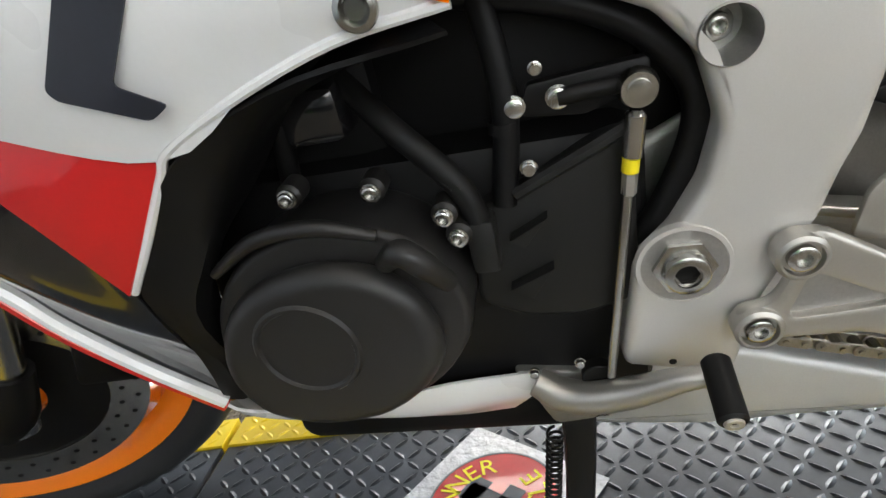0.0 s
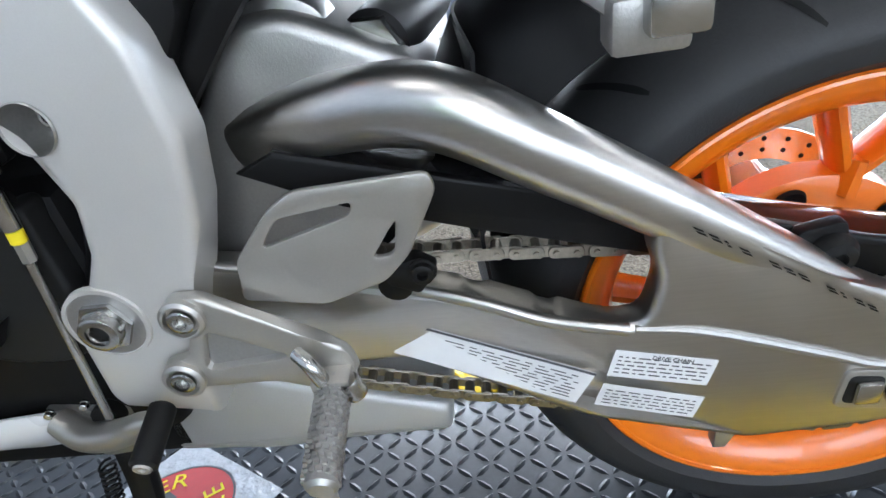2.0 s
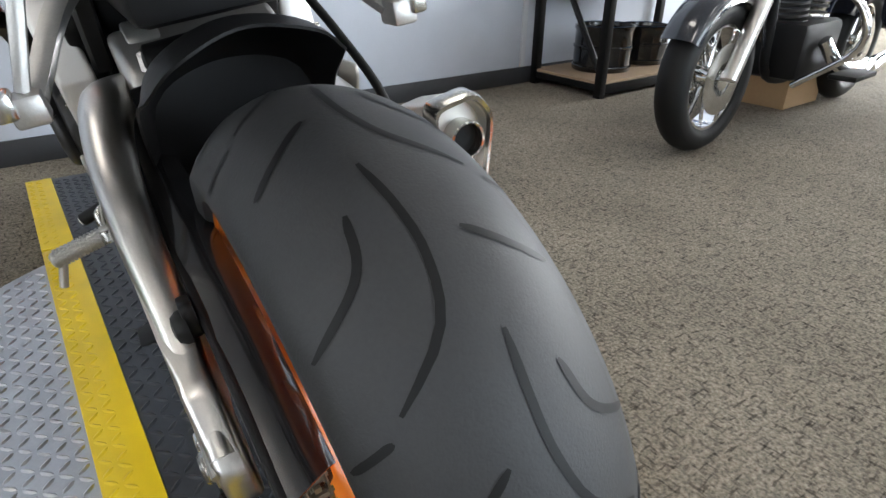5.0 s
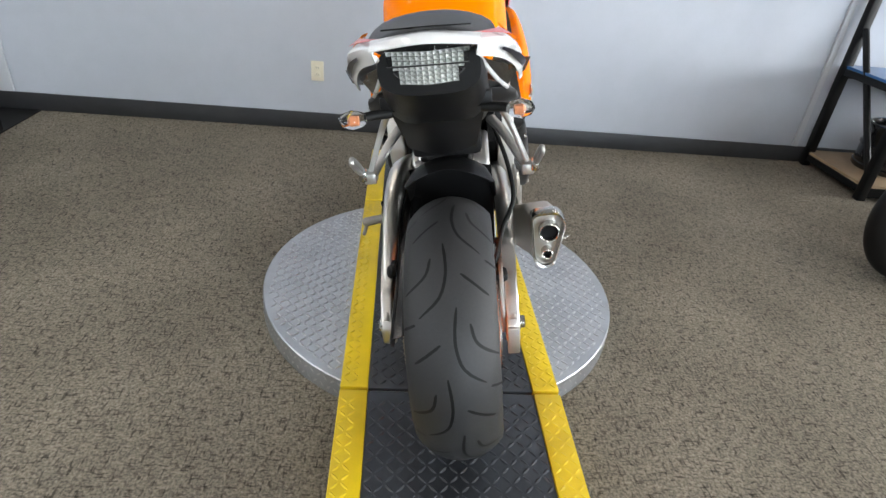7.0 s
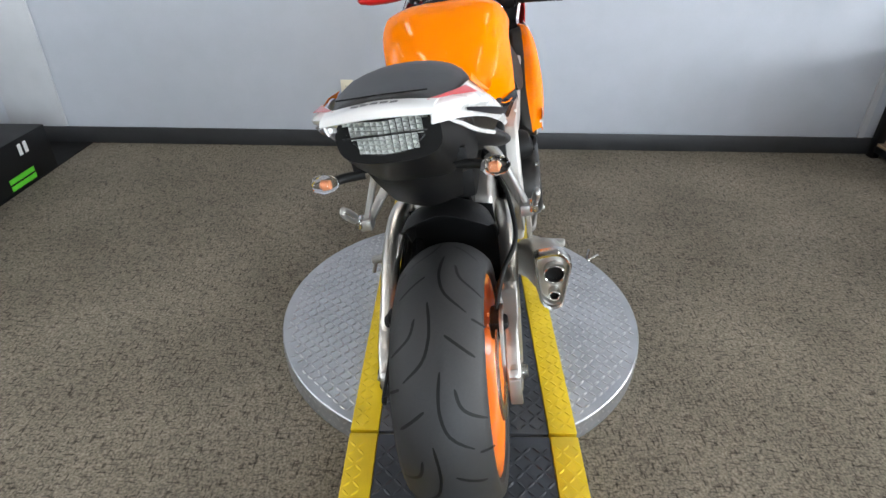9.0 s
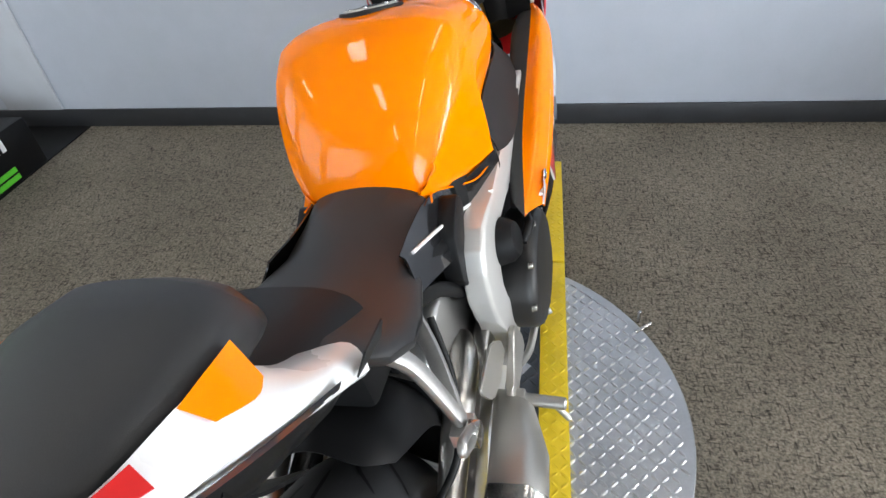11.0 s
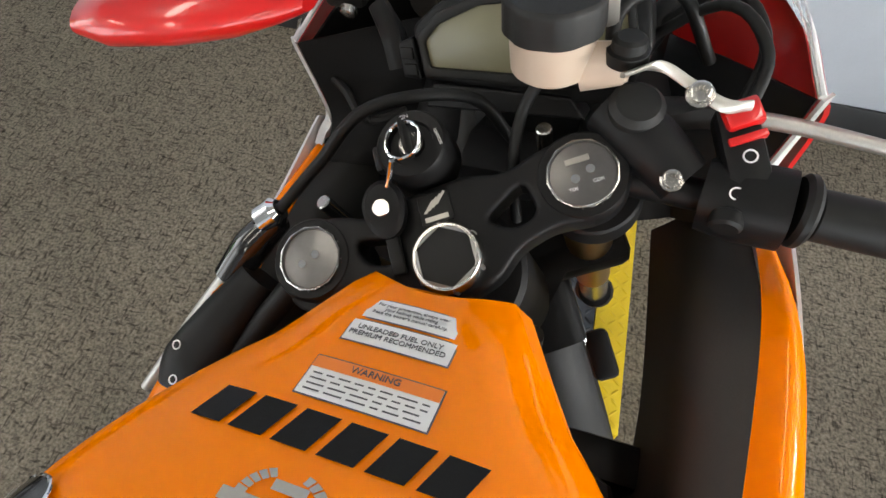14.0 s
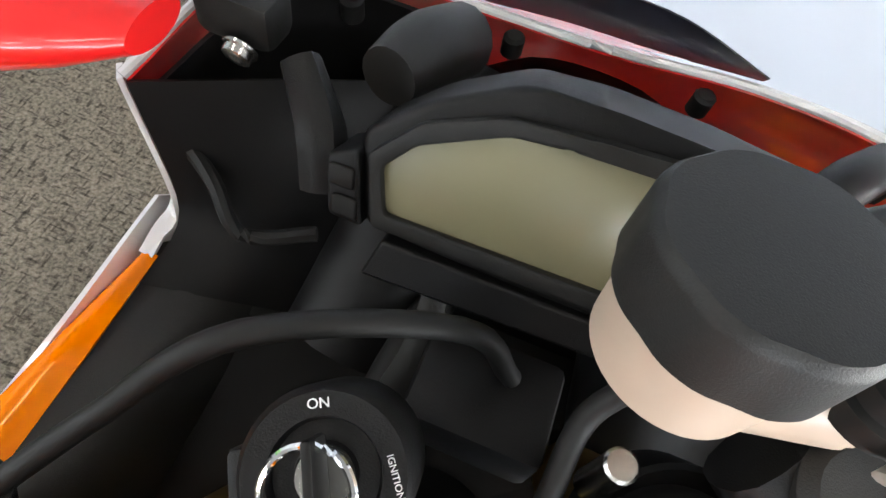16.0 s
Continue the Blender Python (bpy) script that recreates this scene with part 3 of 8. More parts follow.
AXLE = Vector((0, 0, 0.311))
rear = part("rear_wheel", lathe(rim_profile(0.083, 0.229), AXLE, (1, 0, 0), 96, closed=True), ORANGE_RIM, bike, "orange painted cast rear wheel rim")
for side in (-1, 1):
    part("rim_lip", lathe([(side * 0.083 + 0.0042 * math.cos(a), 0.2270 + 0.0042 * math.sin(a)) for a in (0, 0.8, 1.6, 2.4, 3.1, 3.9, 4.7, 5.5)], AXLE, (1, 0, 0), 96, closed=True), ORANGE_RIM, rear)
part("hub", lathe([(-0.040, 0.030), (-0.040, 0.050), (-0.034, 0.066), (-0.026, 0.082), (-0.022, 0.102), (-0.018, 0.112), (0.010, 0.114), (0.030, 0.09), (0.05, 0.06), (0.05, 0.03)], AXLE, (1, 0, 0), 64, closed=True), ORANGE_RIM, rear, "orange dished wheel hub")
for k in range(6):
    a = radians(45 + 60 * k)
    part("spoke", moved(spoke_arm(a, 0.095, a, 0.128, 0.030, 0.024, 1), Matrix.Translation(AXLE)), ORANGE_RIM, rear)
    for d in (-15.5, 15.5):
        part("spoke", moved(spoke_arm(a + radians(d * 0.20), 0.116, a + radians(d), 0.198, 0.020, 0.024, 1), Matrix.Translation(AXLE)), ORANGE_RIM, rear)
    h = radians(75 + 60 * k)
    # The hub is uncut: a near-black disc carries the hole's shade.
    part("hub_hole", moved(lathe([(-0.003, 0), (-0.003, 0.013), (0.0015, 0.0145), (0.002, 0.0125), (0.0, 0)], (0, 0, 0), (1, 0, 0), 20), Matrix.Translation(AXLE + Vector((-0.0245, 0.095 * math.cos(h), 0.095 * math.sin(h)))) @ Matrix.Rotation(radians(-15), 4, "Y")), BLACK_AND_SHADE, rear, "dark disc for the shade of a round hub hole")

tyre = part("rear_tyre", lathe(tyre_profile(0.0955, 0.229, 0.311, 0.118), AXLE, (1, 0, 0), 128, closed=True), RUBBER, bike, "wide worn black sport tyre")


def groove(points, wide, centre, r, crown):
    """A dark strip on the tread for a groove's shade, from (x, degrees) places, tapering at its ends."""
    bm = bmesh.new()
    line = resample([(x, a, 0) for x, a in points], 14)
    rows = []
    for i, p in enumerate(line):
        t = (line[min(i + 1, 13)] - line[max(i - 1, 0)])
        tx, ta = t.x, radians(t.y) * r
        n = math.hypot(tx, ta)
        nx, na = -ta / n, tx / n
        w = wide * min(1.0, 0.45 + 5.0 * min(i, 13 - i) / 13)
        row = []
        for s in (-1, 0, 1):
            x, g = p.x + s * nx * w, radians(p.y) + s * na * w / r
            q = r - crown + math.sqrt(max(1e-6, crown * crown - x * x)) + 0.0006
            row.append(bm.verts.new((centre[0] + x, centre[1] + q * math.cos(g), centre[2] + q * math.sin(g))))
        rows.append(row)
    skin(bm, rows, closed=False)
    return bm


# Grooves are not cut: their shade is painted as raised near-black strips.
GROOVES = [[(0.012, 0), (0.007, 8), (0.008, 15), (0.022, 22.5), (0.062, 29)], [(0.037, 6), (0.049, 13.2), (0.090, 19)], [(0.022, 38.8), (0.076, 46.4)], [(0.071, 31.3), (0.096, 33)]]
for k in range(14):
    side = 1 if k % 2 == 0 else -1
    for g in GROOVES:
        part("tread_groove", groove([(0.003 + side * x, a + 84.7 + 360 / 14 * k) for x, a in g], 0.0031, AXLE, 0.311, 0.118), BLACK_AND_SHADE, tyre)

# rear brake on the right
part("brake_disc", lathe([(0.100, 0.075), (0.105, 0.075), (0.105, 0.110), (0.100, 0.110)], AXLE, (1, 0, 0), 64, closed=True), STEEL, rear, "drilled steel brake disc")
for k in range(24):
    a = 2 * math.pi * k / 24
    for r in (0.086, 0.099):
        c = AXLE + Vector((0.0995, r * math.cos(a + r * 40), r * math.sin(a + r * 40)))
        part("disc_hole", lathe([(0, 0.0028), (-0.0003, 0)], c, (1, 0, 0), 8), BLACK_AND_SHADE, rear)
cal = part("rear_caliper", box(0.085, 0.130, 0.035, 0.110, 0.375, 0.425, 0.008), PLASTIC, bike, "dark rear brake caliper")
part("caliper_bolt", hex_bolt((0.084, 0.06, 0.40), (-1, 0, 0), 0.006, 0.006), STEEL, cal)
part("caliper_bolt", hex_bolt((0.084, 0.09, 0.41), (-1, 0, 0), 0.006, 0.006), STEEL, cal)
part("caliper_bracket", slab([(-0.02, 0.29), (0.05, 0.29), (0.12, 0.37), (0.11, 0.43), (0.04, 0.43), (-0.02, 0.35)], 0.108, 0.118, 0.002, 0.012), ALU_CAST, bike)

# ---- sprocket and chain ----
SPX = -0.108
teeth = []
for k in range(42 * 4):
    a = 2 * math.pi * k / 168
    r = (0.112, 0.112, 0.104, 0.104)[k % 4]
    teeth.append((AXLE.y + r * math.cos(a), AXLE.z + r * math.sin(a)))
spro = part("rear_sprocket", slab(teeth, SPX - 0.003, SPX + 0.003, 0, holes=[[(AXLE.y + 0.066 * math.cos(2 * math.pi * j / 32), AXLE.z + 0.066 * math.sin(2 * math.pi * j / 32)) for j in range(32)]]), CHAIN, bike, "toothed steel rear sprocket")
part("sprocket_carrier", lathe([(-0.088, 0.0), (-0.088, 0.06), (-0.104, 0.072), (-0.110, 0.070), (-0.112, 0.05), (-0.112, 0.0)], AXLE, (1, 0, 0), 40), BLACK_AND_SHADE, spro)
for k in range(5):
    a = radians(20 + 72 * k)
    c = AXLE + Vector((SPX - 0.003, 0.080 * math.cos(a), 0.080 * math.sin(a)))
    part("sprocket_nut", hex_bolt(c, (-1, 0, 0), 0.0085, 0.012), STEEL, spro, "zinc-plated sprocket nut")

FRONT_SPROCKET = (0.668, 0.425)


def chain_line():
    """The chain's path round both sprockets, in even links."""
    pts = []
    R, r = 0.108, 0.043
    for k in range(13):
        a = radians(84 + 195 * k / 12)
        pts.append((AXLE.y + R * math.cos(a), AXLE.z + R * math.sin(a)))
    pts.append((0.35, 0.288))
    for k in range(9):
        a = radians(-83 + 165 * k / 8)
        pts.append((FRONT_SPROCKET[0] + r * math.cos(a), FRONT_SPROCKET[1] + r * math.sin(a)))
    pts.append((0.30, 0.444))
    pts.append(pts[0])
    return resample([(0, y, z) for y, z in pts], 117, smooth=False)[:-1]


links = chain_line()
rollers = bmesh.new()
for p in links:
    lathe([(-0.0085, 0.0), (-0.0085, 0.0048), (0.0085, 0.0048), (0.0085, 0.0)], (SPX, p.y, p.z), (1, 0, 0), 8, rollers)
chain = part("drive_chain", rollers, CHAIN, bike, "oily steel drive chain")


def link_mesh():
    bm = bmesh.new()
    for x0, x1 in ((-0.0095, -0.0075), (0.0075, 0.0095)):
        out = []
        for j in range(24):
            a = 2 * math.pi * j / 24
            c, s = math.cos(a), math.sin(a)
            out.append(((0.0079 if c > 0 else -0.0079) + 0.0066 * c, (0.0066 - 0.0014 * (1 - abs(c)) ** 2) * s))
        slab(out, x0, x1, 0.0006, bm=bm, segs=1)
    for y in (-0.0079, 0.0079):
        lathe([(-0.0112, 0), (-0.0112, 0.0026), (0.0112, 0.0026), (0.0112, 0)], (0, y, 0), (1, 0, 0), 8, bm)
    return bm


first_link = mesh_ob("link", link_mesh(), CHAIN)
for k, p in enumerate(links):
    q = links[(k + 1) % len(links)]
    ob = first_link if k == 0 else new("link", first_link.data)
    ob.parent = chain
    mid = (p + q) / 2
    ob.matrix_local = Matrix.Translation((SPX, mid.y, mid.z)) @ Matrix.Rotation(math.atan2(q.z - p.z, q.y - p.y), 4, "X") @ Matrix.Diagonal((1.12 if k % 2 else 0.88, 1, 1, 1))

guard = part("chain_guard", slab([(0.470, 0.548), (0.440, 0.560), (0.164, 0.479), (0.02, 0.435), (-0.150, 0.399), (-0.163, 0.392), (-0.159, 0.383), (-0.02, 0.394), (0.10, 0.418), (0.30, 0.478), (0.40, 0.512)], -0.138, -0.128, 0.003), PLASTIC, bike, "black plastic chain guard")
part("guard_top", patch([[(-0.137, 0.445, 0.556), (-0.137, 0.164, 0.478), (-0.137, 0.02, 0.434), (-0.137, -0.155, 0.397)], [(-0.112, 0.44, 0.560), (-0.106, 0.164, 0.482), (-0.100, 0.02, 0.438), (-0.104, -0.145, 0.402)], [(-0.088, 0.43, 0.550), (-0.086, 0.164, 0.471), (-0.086, 0.02, 0.428), (-0.09, -0.135, 0.394)]], 24, 6, 0.002), BLACK_GLOSS, guard, "glossy black top of the guard")
part("guard_bolt", lathe([(0, 0.017), (0.006, 0.017), (0.012, 0.013), (0.014, 0.006), (0.010, 0.005), (0.010, 0)], (-0.148, 0.058, 0.436), (-1, 0, 0), 20), RUBBER_DARK, guard)
part("guard_tab", slab([(0.045, 0.425), (0.075, 0.425), (0.085, 0.455), (0.05, 0.462)], -0.150, -0.138, 0.002, 0.008), PLASTIC, guard)

# ---- swingarm ----
BEAM = [(0.600, 0.42), (0.52, 0.385), (0.374, 0.385), (0.234, 0.299), (0.105, 0.259), (-0.030, 0.272), (-0.046, 0.290), (-0.045, 0.330), (0.005, 0.392), (0.069, 0.424), (0.13, 0.462), (0.185, 0.488), (0.192, 0.46), (0.183, 0.435), (0.192, 0.398), (0.210, 0.394), (0.262, 0.412), (0.314, 0.440), (0.40, 0.474), (0.52, 0.50), (0.600, 0.49)]
swing = part("swingarm", slab(BEAM, -0.166, -0.135, 0.007, 0.012, segs=3), ALU, bike, "brushed aluminium braced swingarm")
part("upper_brace", tube([(-0.085, 0.470, 0.555), (-0.115, 0.395, 0.575), (-0.138, 0.325, 0.578), (-0.153, 0.25, 0.540), (-0.1585, 0.165, 0.487), (-0.1595, 0.07, 0.423), (-0.166, -0.030, 0.350)], [0.026, 0.027, 0.027, 0.0245, 0.0215, 0.0175, 0.012], 20, 8, flat=1.0, square=2.6), ALU, swing, "bright brushed aluminium swingarm brace")
part("weld_bead", tube([(-0.164, 0.20, 0.392), (-0.167, 0.15, 0.385), (-0.167, 0.06, 0.352), (-0.167, 0.02, 0.337), (-0.166, -0.043, 0.333)], 0.0035, 8, 6), ALU_CAST, swing, "raised rippled weld")
part("beam_ridge", tube([(-0.160, 0.52, 0.498), (-0.164, 0.40, 0.472), (-0.165, 0.314, 0.437), (-0.165, 0.262, 0.410), (-0.165, 0.205, 0.393)], 0.005, 10, 6), ALU, swing)
part("arm_front", slab([(0.62, 0.40), (0.44, 0.40), (0.33, 0.52), (0.33, 0.60), (0.42, 0.645), (0.47, 0.64), (0.50, 0.58), (0.62, 0.52)], -0.105, 0.105, 0.012, 0.02, segs=3), ALU_CAST, swing, "cast aluminium front of the swingarm")
part("shock_lug", slab([(0.375, 0.57), (0.395, 0.64), (0.425, 0.655), (0.455, 0.645), (0.475, 0.58)], -0.085, -0.045, 0.004, 0.01), ALU_CAST, swing)
part("lug_bolt", hex_bolt((-0.085, 0.428, 0.624), (-1, 0, 0), 0.010, 0.010), STEEL, swing)
adj = part("axle_adjuster", slab([(-0.032, 0.284), (0.047, 0.294), (0.044, 0.335), (-0.034, 0.328)], -0.1685, -0.160, 0.002, 0.008), SATIN, swing, "machined axle adjuster plate")
part("adjuster_recess", slab([(0.016, 0.297), (0.042, 0.300), (0.040, 0.329), (0.014, 0.326)], -0.1695, -0.168, 0.0005, 0.006), PLASTIC_GREY, swing)
part("adjuster_block", box(-0.1755, -0.168, 0.017, 0.036, 0.302, 0.324, 0.003), STEEL, swing)
part("axle_end", lathe([(0, 0.0165), (0.007, 0.0165), (0.010, 0.014), (0.010, 0.0105), (0.004, 0.009), (0.003, 0)], (-0.167, -0.003, 0.311), (-1, 0, 0), 28), STEEL, swing, "hollow steel axle end")
part("end_slot", slab([(-0.040, 0.300), (-0.034, 0.300), (-0.035, 0.312), (-0.041, 0.312)], -0.1683, -0.166, 0), BLACK_AND_SHADE, swing)
part("paddock_tab", slab([(0.105, 0.270), (0.118, 0.240), (0.128, 0.240), (0.128, 0.270)], -0.158, -0.143, 0.002), SATIN, swing)
# warning labels along the lower beam: rows of print too small to read
def side_label(name, y0, z0, y1, z1, tall, lines, x=-0.1668, bars=()):
    """A label whose top edge runs from (y0, z0) to (y1, z1)."""
    d = Vector((0, y1 - y0, z1 - z0))
    n = d.normalized()
    down = Vector((0, -n.z, n.y)) if n.y < 0 else Vector((0, n.z, -n.y))
    if down.z > 0:
        down = -down
    bm = bmesh.new()
    a = Vector((x, y0, z0))
    vs = [bm.verts.new(p) for p in (a, a + d, a + d + down * tall, a + down * tall)]
    bm.faces.new(vs)
    lab = part(name, sheet(bm, 0.0004), LABEL, bike, "white printed label with small grey text rows")
    ink = bmesh.new()
    rng = random.Random(int(1000 * (y0 + z1)))
    for r in range(lines):
        v = tall * (0.20 + 0.74 * r / lines)
        u = 0.05
        while u < 0.93:
            w = min(rng.uniform(0.03, 0.12), 0.95 - u)
            h = tall * 0.24 / lines
            q = [a + Vector((-0.0006, 0, 0)) + d * s + down * t for s, t in ((u, v), (u + w, v), (u + w, v + h), (u, v + h))]
            ink.faces.new([ink.verts.new(p) for p in q])
            u += w + 0.03
    for u0, u1, v0, v1 in bars:
        q = [a + Vector((-0.0007, 0, 0)) + d * s + down * tall * t for s, t in ((u0, v0), (u1, v0), (u1, v1), (u0, v1))]
        ink.faces.new([ink.verts.new(p) for p in q])
    part("print", ink, INK, lab)
    return lab


side_label("long_label", 0.373, 0.428, 0.228, 0.353, 0.036, 8, bars=((0.0, 1.0, 0.0, 0.07),))
upper = side_label("upper_label", 0.214, 0.376, 0.138, 0.356, 0.027, 5)
side_label("lower_label", 0.223, 0.341, 0.145, 0.316, 0.024, 5)
# the maker's lettering on the brace cannot be told apart: slanted bars
marks = bmesh.new()
for k in range(13):
    if k in (4, 8):
        continue
    c = Vector((-0.1815, 0.168, 0.492)).lerp(Vector((-0.1800, 0.039, 0.408)), k / 12.6)
    n = Vector((0.006, -0.129, -0.080)).normalized()
    u = Vector((0, 0.55, 0.84))
    w = 0.0080 if k not in (2, 10) else 0.0035
    for d0, d1 in ((0.0, 0.0028), (0.0042, 0.0070)):
        q = [c - u * d0, c + n * w - u * d0, c + n * w - u * d1, c - u * d1]
        marks.faces.new([marks.verts.new(p) for p in q])
part("brace_lettering", marks, PLASTIC_GREY, swing, "slanted dark lettering bars")
part("heel_rubber", lathe([(0, 0.014), (0.008, 0.014), (0.010, 0.010), (0.010, 0)], (-0.166, 0.372, 0.470), (-1, 0, 0), 16), RUBBER_DARK, swing)



def beam_line(ob, front):
    """The arm runs in towards its pivot and out towards the axle."""
    for v in ob.data.vertices:
        u = max(0.0, min(1.0, (v.co.y - 0.22) / 0.15))
        dx = -0.012 + (0.034 if front else 0.012) * u
        if v.co.x < -0.12:
            v.co.x += dx
            v.co.z -= dx


for ob in [swing] + [o for o in bike.children_recursive if o.name.split(".")[0] in ("weld_bead", "beam_ridge", "axle_adjuster", "adjuster_recess", "adjuster_block", "axle_end", "end_slot", "paddock_tab", "long_label", "upper_label", "lower_label", "print", "heel_rubber")]:
    beam_line(ob, True)
down = Vector((0, -0.0754, -0.0198)).normalized()
head = Matrix((down, Vector((0, -down.z, down.y)) * -1, Vector((-1, 0, 0)))).transposed().to_4x4()
lettering("label_heading", "DRIVE CHAIN", 0.0052, Matrix.Translation((-0.1802, 0.172, 0.3735)) @ head, INK, upper, 0.0002)

right_arm = part("right_swingarm", flip(slab(BEAM, -0.150, -0.118, 0.007, 0.012, segs=3)), ALU, bike, "brushed aluminium right swingarm leg")
part("right_brace", flip(tube([(-0.10, 0.470, 0.50), (-0.128, 0.395, 0.52), (-0.136, 0.27, 0.50), (-0.136, 0.12, 0.42), (-0.136, -0.030, 0.338)], [0.026, 0.026, 0.024, 0.018, 0.012], 16, 6, square=2.6)), ALU, right_arm)
part("axle_nut", hex_bolt((0.150, 0, 0.311), (1, 0, 0), 0.015, 0.014), STEEL, right_arm, "large steel axle nut")
part("chain_puller", box(0.120, 0.148, -0.052, -0.036, 0.255, 0.33, 0.003), ALU_CAST, right_arm)
for z in (0.36, 0.40, 0.44):
    part("hose_clip", box(0.104, 0.120, 0.06 + (z - 0.36), 0.085 + (z - 0.36), z, z + 0.016, 0.003), RUBBER_DARK, right_arm)
part("brake_hose", tube([(0.10, 0.09, 0.42), (0.125, 0.13, 0.50), (0.158, 0.22, 0.535), (0.150, 0.30, 0.60), (0.120, 0.36, 0.68)], 0.006, 10, 8), RUBBER_DARK, bike, "black rubber brake hose")

# ---- rear mudguard (hugger) ----
part("hugger", patch([[(-0.116, 0.31, 0.46), (-0.116, 0.26, 0.55), (-0.112, 0.19, 0.600), (-0.104, 0.16, 0.612)],
                      [(-0.085, 0.335, 0.52), (-0.085, 0.285, 0.60), (-0.080, 0.20, 0.640), (-0.070, 0.135, 0.642)],
                      [(0, 0.345, 0.54), (0, 0.295, 0.625), (0, 0.21, 0.662), (0, 0.14, 0.660)],
                      [(0.085, 0.335, 0.52), (0.085, 0.285, 0.60), (0.080, 0.20, 0.640), (0.070, 0.135, 0.642)],
                      [(0.116, 0.31, 0.46), (0.116, 0.26, 0.55), (0.112, 0.19, 0.600), (0.104, 0.16, 0.612)]], 16, 20, 0.003), PLASTIC, bike, "black plastic rear hugger over the tyre")
part("inner_hugger", patch([[(-0.108, 0.298, 0.36), (0, 0.318, 0.36), (0.108, 0.298, 0.36)], [(-0.110, 0.306, 0.46), (0, 0.322, 0.46), (0.110, 0.306, 0.46)], [(-0.108, 0.296, 0.60), (0, 0.310, 0.61), (0.108, 0.296, 0.60)]], 14, 10, 0.003), PLASTIC, bike, "black inner mudguard ahead of the tyre")
shock = part("shock_absorber", rod((0, 0.42, 0.40), (0, 0.47, 0.66), 0.026, 20), BLACK_AND_SHADE, bike)
for k in range(7):
    part("spring_coil", lathe([(0.0 + 0.004 * math.cos(a), 0.032 + 0.004 * math.sin(a)) for a in (0, 1.05, 2.1, 3.15, 4.2, 5.25)], (0, 0.425 + 0.006 * k, 0.44 + 0.03 * k), (0, 0.19, 0.98), 24, closed=True), STEEL, shock)
part("remote_reservoir", rod((-0.075, 0.365, 0.606), (0.06, 0.335, 0.615), 0.026, 24, 0.004), PLASTIC, bike, "dark shock reservoir with a steel cap")
part("reservoir_cap", lathe([(0, 0.024), (0.006, 0.022), (0.007, 0.0)], (-0.075, 0.365, 0.606), (-1, 0.2, 0), 6), STEEL, bike)

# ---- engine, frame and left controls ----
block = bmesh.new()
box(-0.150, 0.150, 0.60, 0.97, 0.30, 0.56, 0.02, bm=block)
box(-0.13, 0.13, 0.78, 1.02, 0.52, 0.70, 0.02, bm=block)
engine = part("engine", block, BLACK_AND_SHADE, bike, "near-black four-cylinder engine")
part("engine_shroud", box(-0.115, 0.115, 0.60, 0.80, 0.54, 0.68, 0.01), BLACK_AND_SHADE, bike)
# Solid near-black block that stands for the shade in the gap behind the engine.
part("rear_cavity", box(-0.10, 0.10, 0.50, 0.60, 0.42, 0.74, 0.01), BLACK_AND_SHADE, bike)
part("airbox", box(-0.145, 0.145, 0.56, 1.02, 0.66, 0.80, 0.03), BLACK_AND_SHADE, bike, "black airbox under the tank")
part("radiator", box(-0.17, 0.17, 1.02, 1.06, 0.42, 0.74, 0.01), BLACK_AND_SHADE, bike)

COVER = [(0.922, 0.486), (0.892, 0.523), (0.850, 0.541), (0.808, 0.546), (0.772, 0.536), (0.744, 0.512), (0.731, 0.474), (0.733, 0.444), (0.757, 0.408), (0.798, 0.380), (0.860, 0.372), (0.915, 0.392), (0.934, 0.438)]
alt = part("generator_cover", slab(COVER, -0.150, -0.214, 0.006, 0.03, segs=3), ENGINE, engine, "charcoal cast generator cover")
mid = Vector((0, 0.836, 0.458))
face = [(mid.y + (y - mid.y) * 0.86 + 0.004, mid.z + (z - mid.z) * 0.84 - 0.006) for y, z in COVER]
part("cover_face", slab(face, -0.212, -0.238, 0.014, 0.03, segs=5), ENGINE, engine)
part("cover_dish", lathe([(0.001, 0.040), (0.0035, 0.038), (0.0035, 0.0355), (0.001, 0.034), (0.0012, 0)], (-0.2375, 0.846, 0.463), (-1, 0, 0), 40), ENGINE, engine)
part("cover_shoulder", tube([(-0.215, 0.905, 0.520), (-0.222, 0.860, 0.546), (-0.224, 0.815, 0.550), (-0.222, 0.778, 0.538)], [0.004, 0.006, 0.006, 0.004], 10, 6), ENGINE, engine)
part("wire_hump", tube([(-0.226, 0.776, 0.520), (-0.240, 0.760, 0.534), (-0.240, 0.748, 0.524), (-0.226, 0.738, 0.500)], [0.007, 0.009, 0.009, 0.007], 12, 6), ENGINE, engine)
for y, z in ((0.783, 0.556), (0.842, 0.560), (0.732, 0.514), (0.739, 0.531), (0.747, 0.442), (0.861, 0.380)):
    part("cover_boss", rod((-0.17, y, z), (-0.194, y, z), 0.0092, 16, 0.003), ENGINE, engine)
    part("cover_bolt", hex_bolt((-0.194, y, z), (-1, 0, 0), 0.0056, 0.006), STEEL, engine, "small zinc hex bolt")
SPC = [(0.722, 0.519), (0.695, 0.527), (0.634, 0.556), (0.612, 0.560), (0.612, 0.43), (0.652, 0.416), (0.699, 0.420), (0.733, 0.437), (0.727, 0.483)]
spc = part("sprocket_cover", slab(SPC, -0.140, -0.168, 0.005, 0.012, segs=3), PLASTIC_GREY, engine, "dark grey plastic sprocket cover")
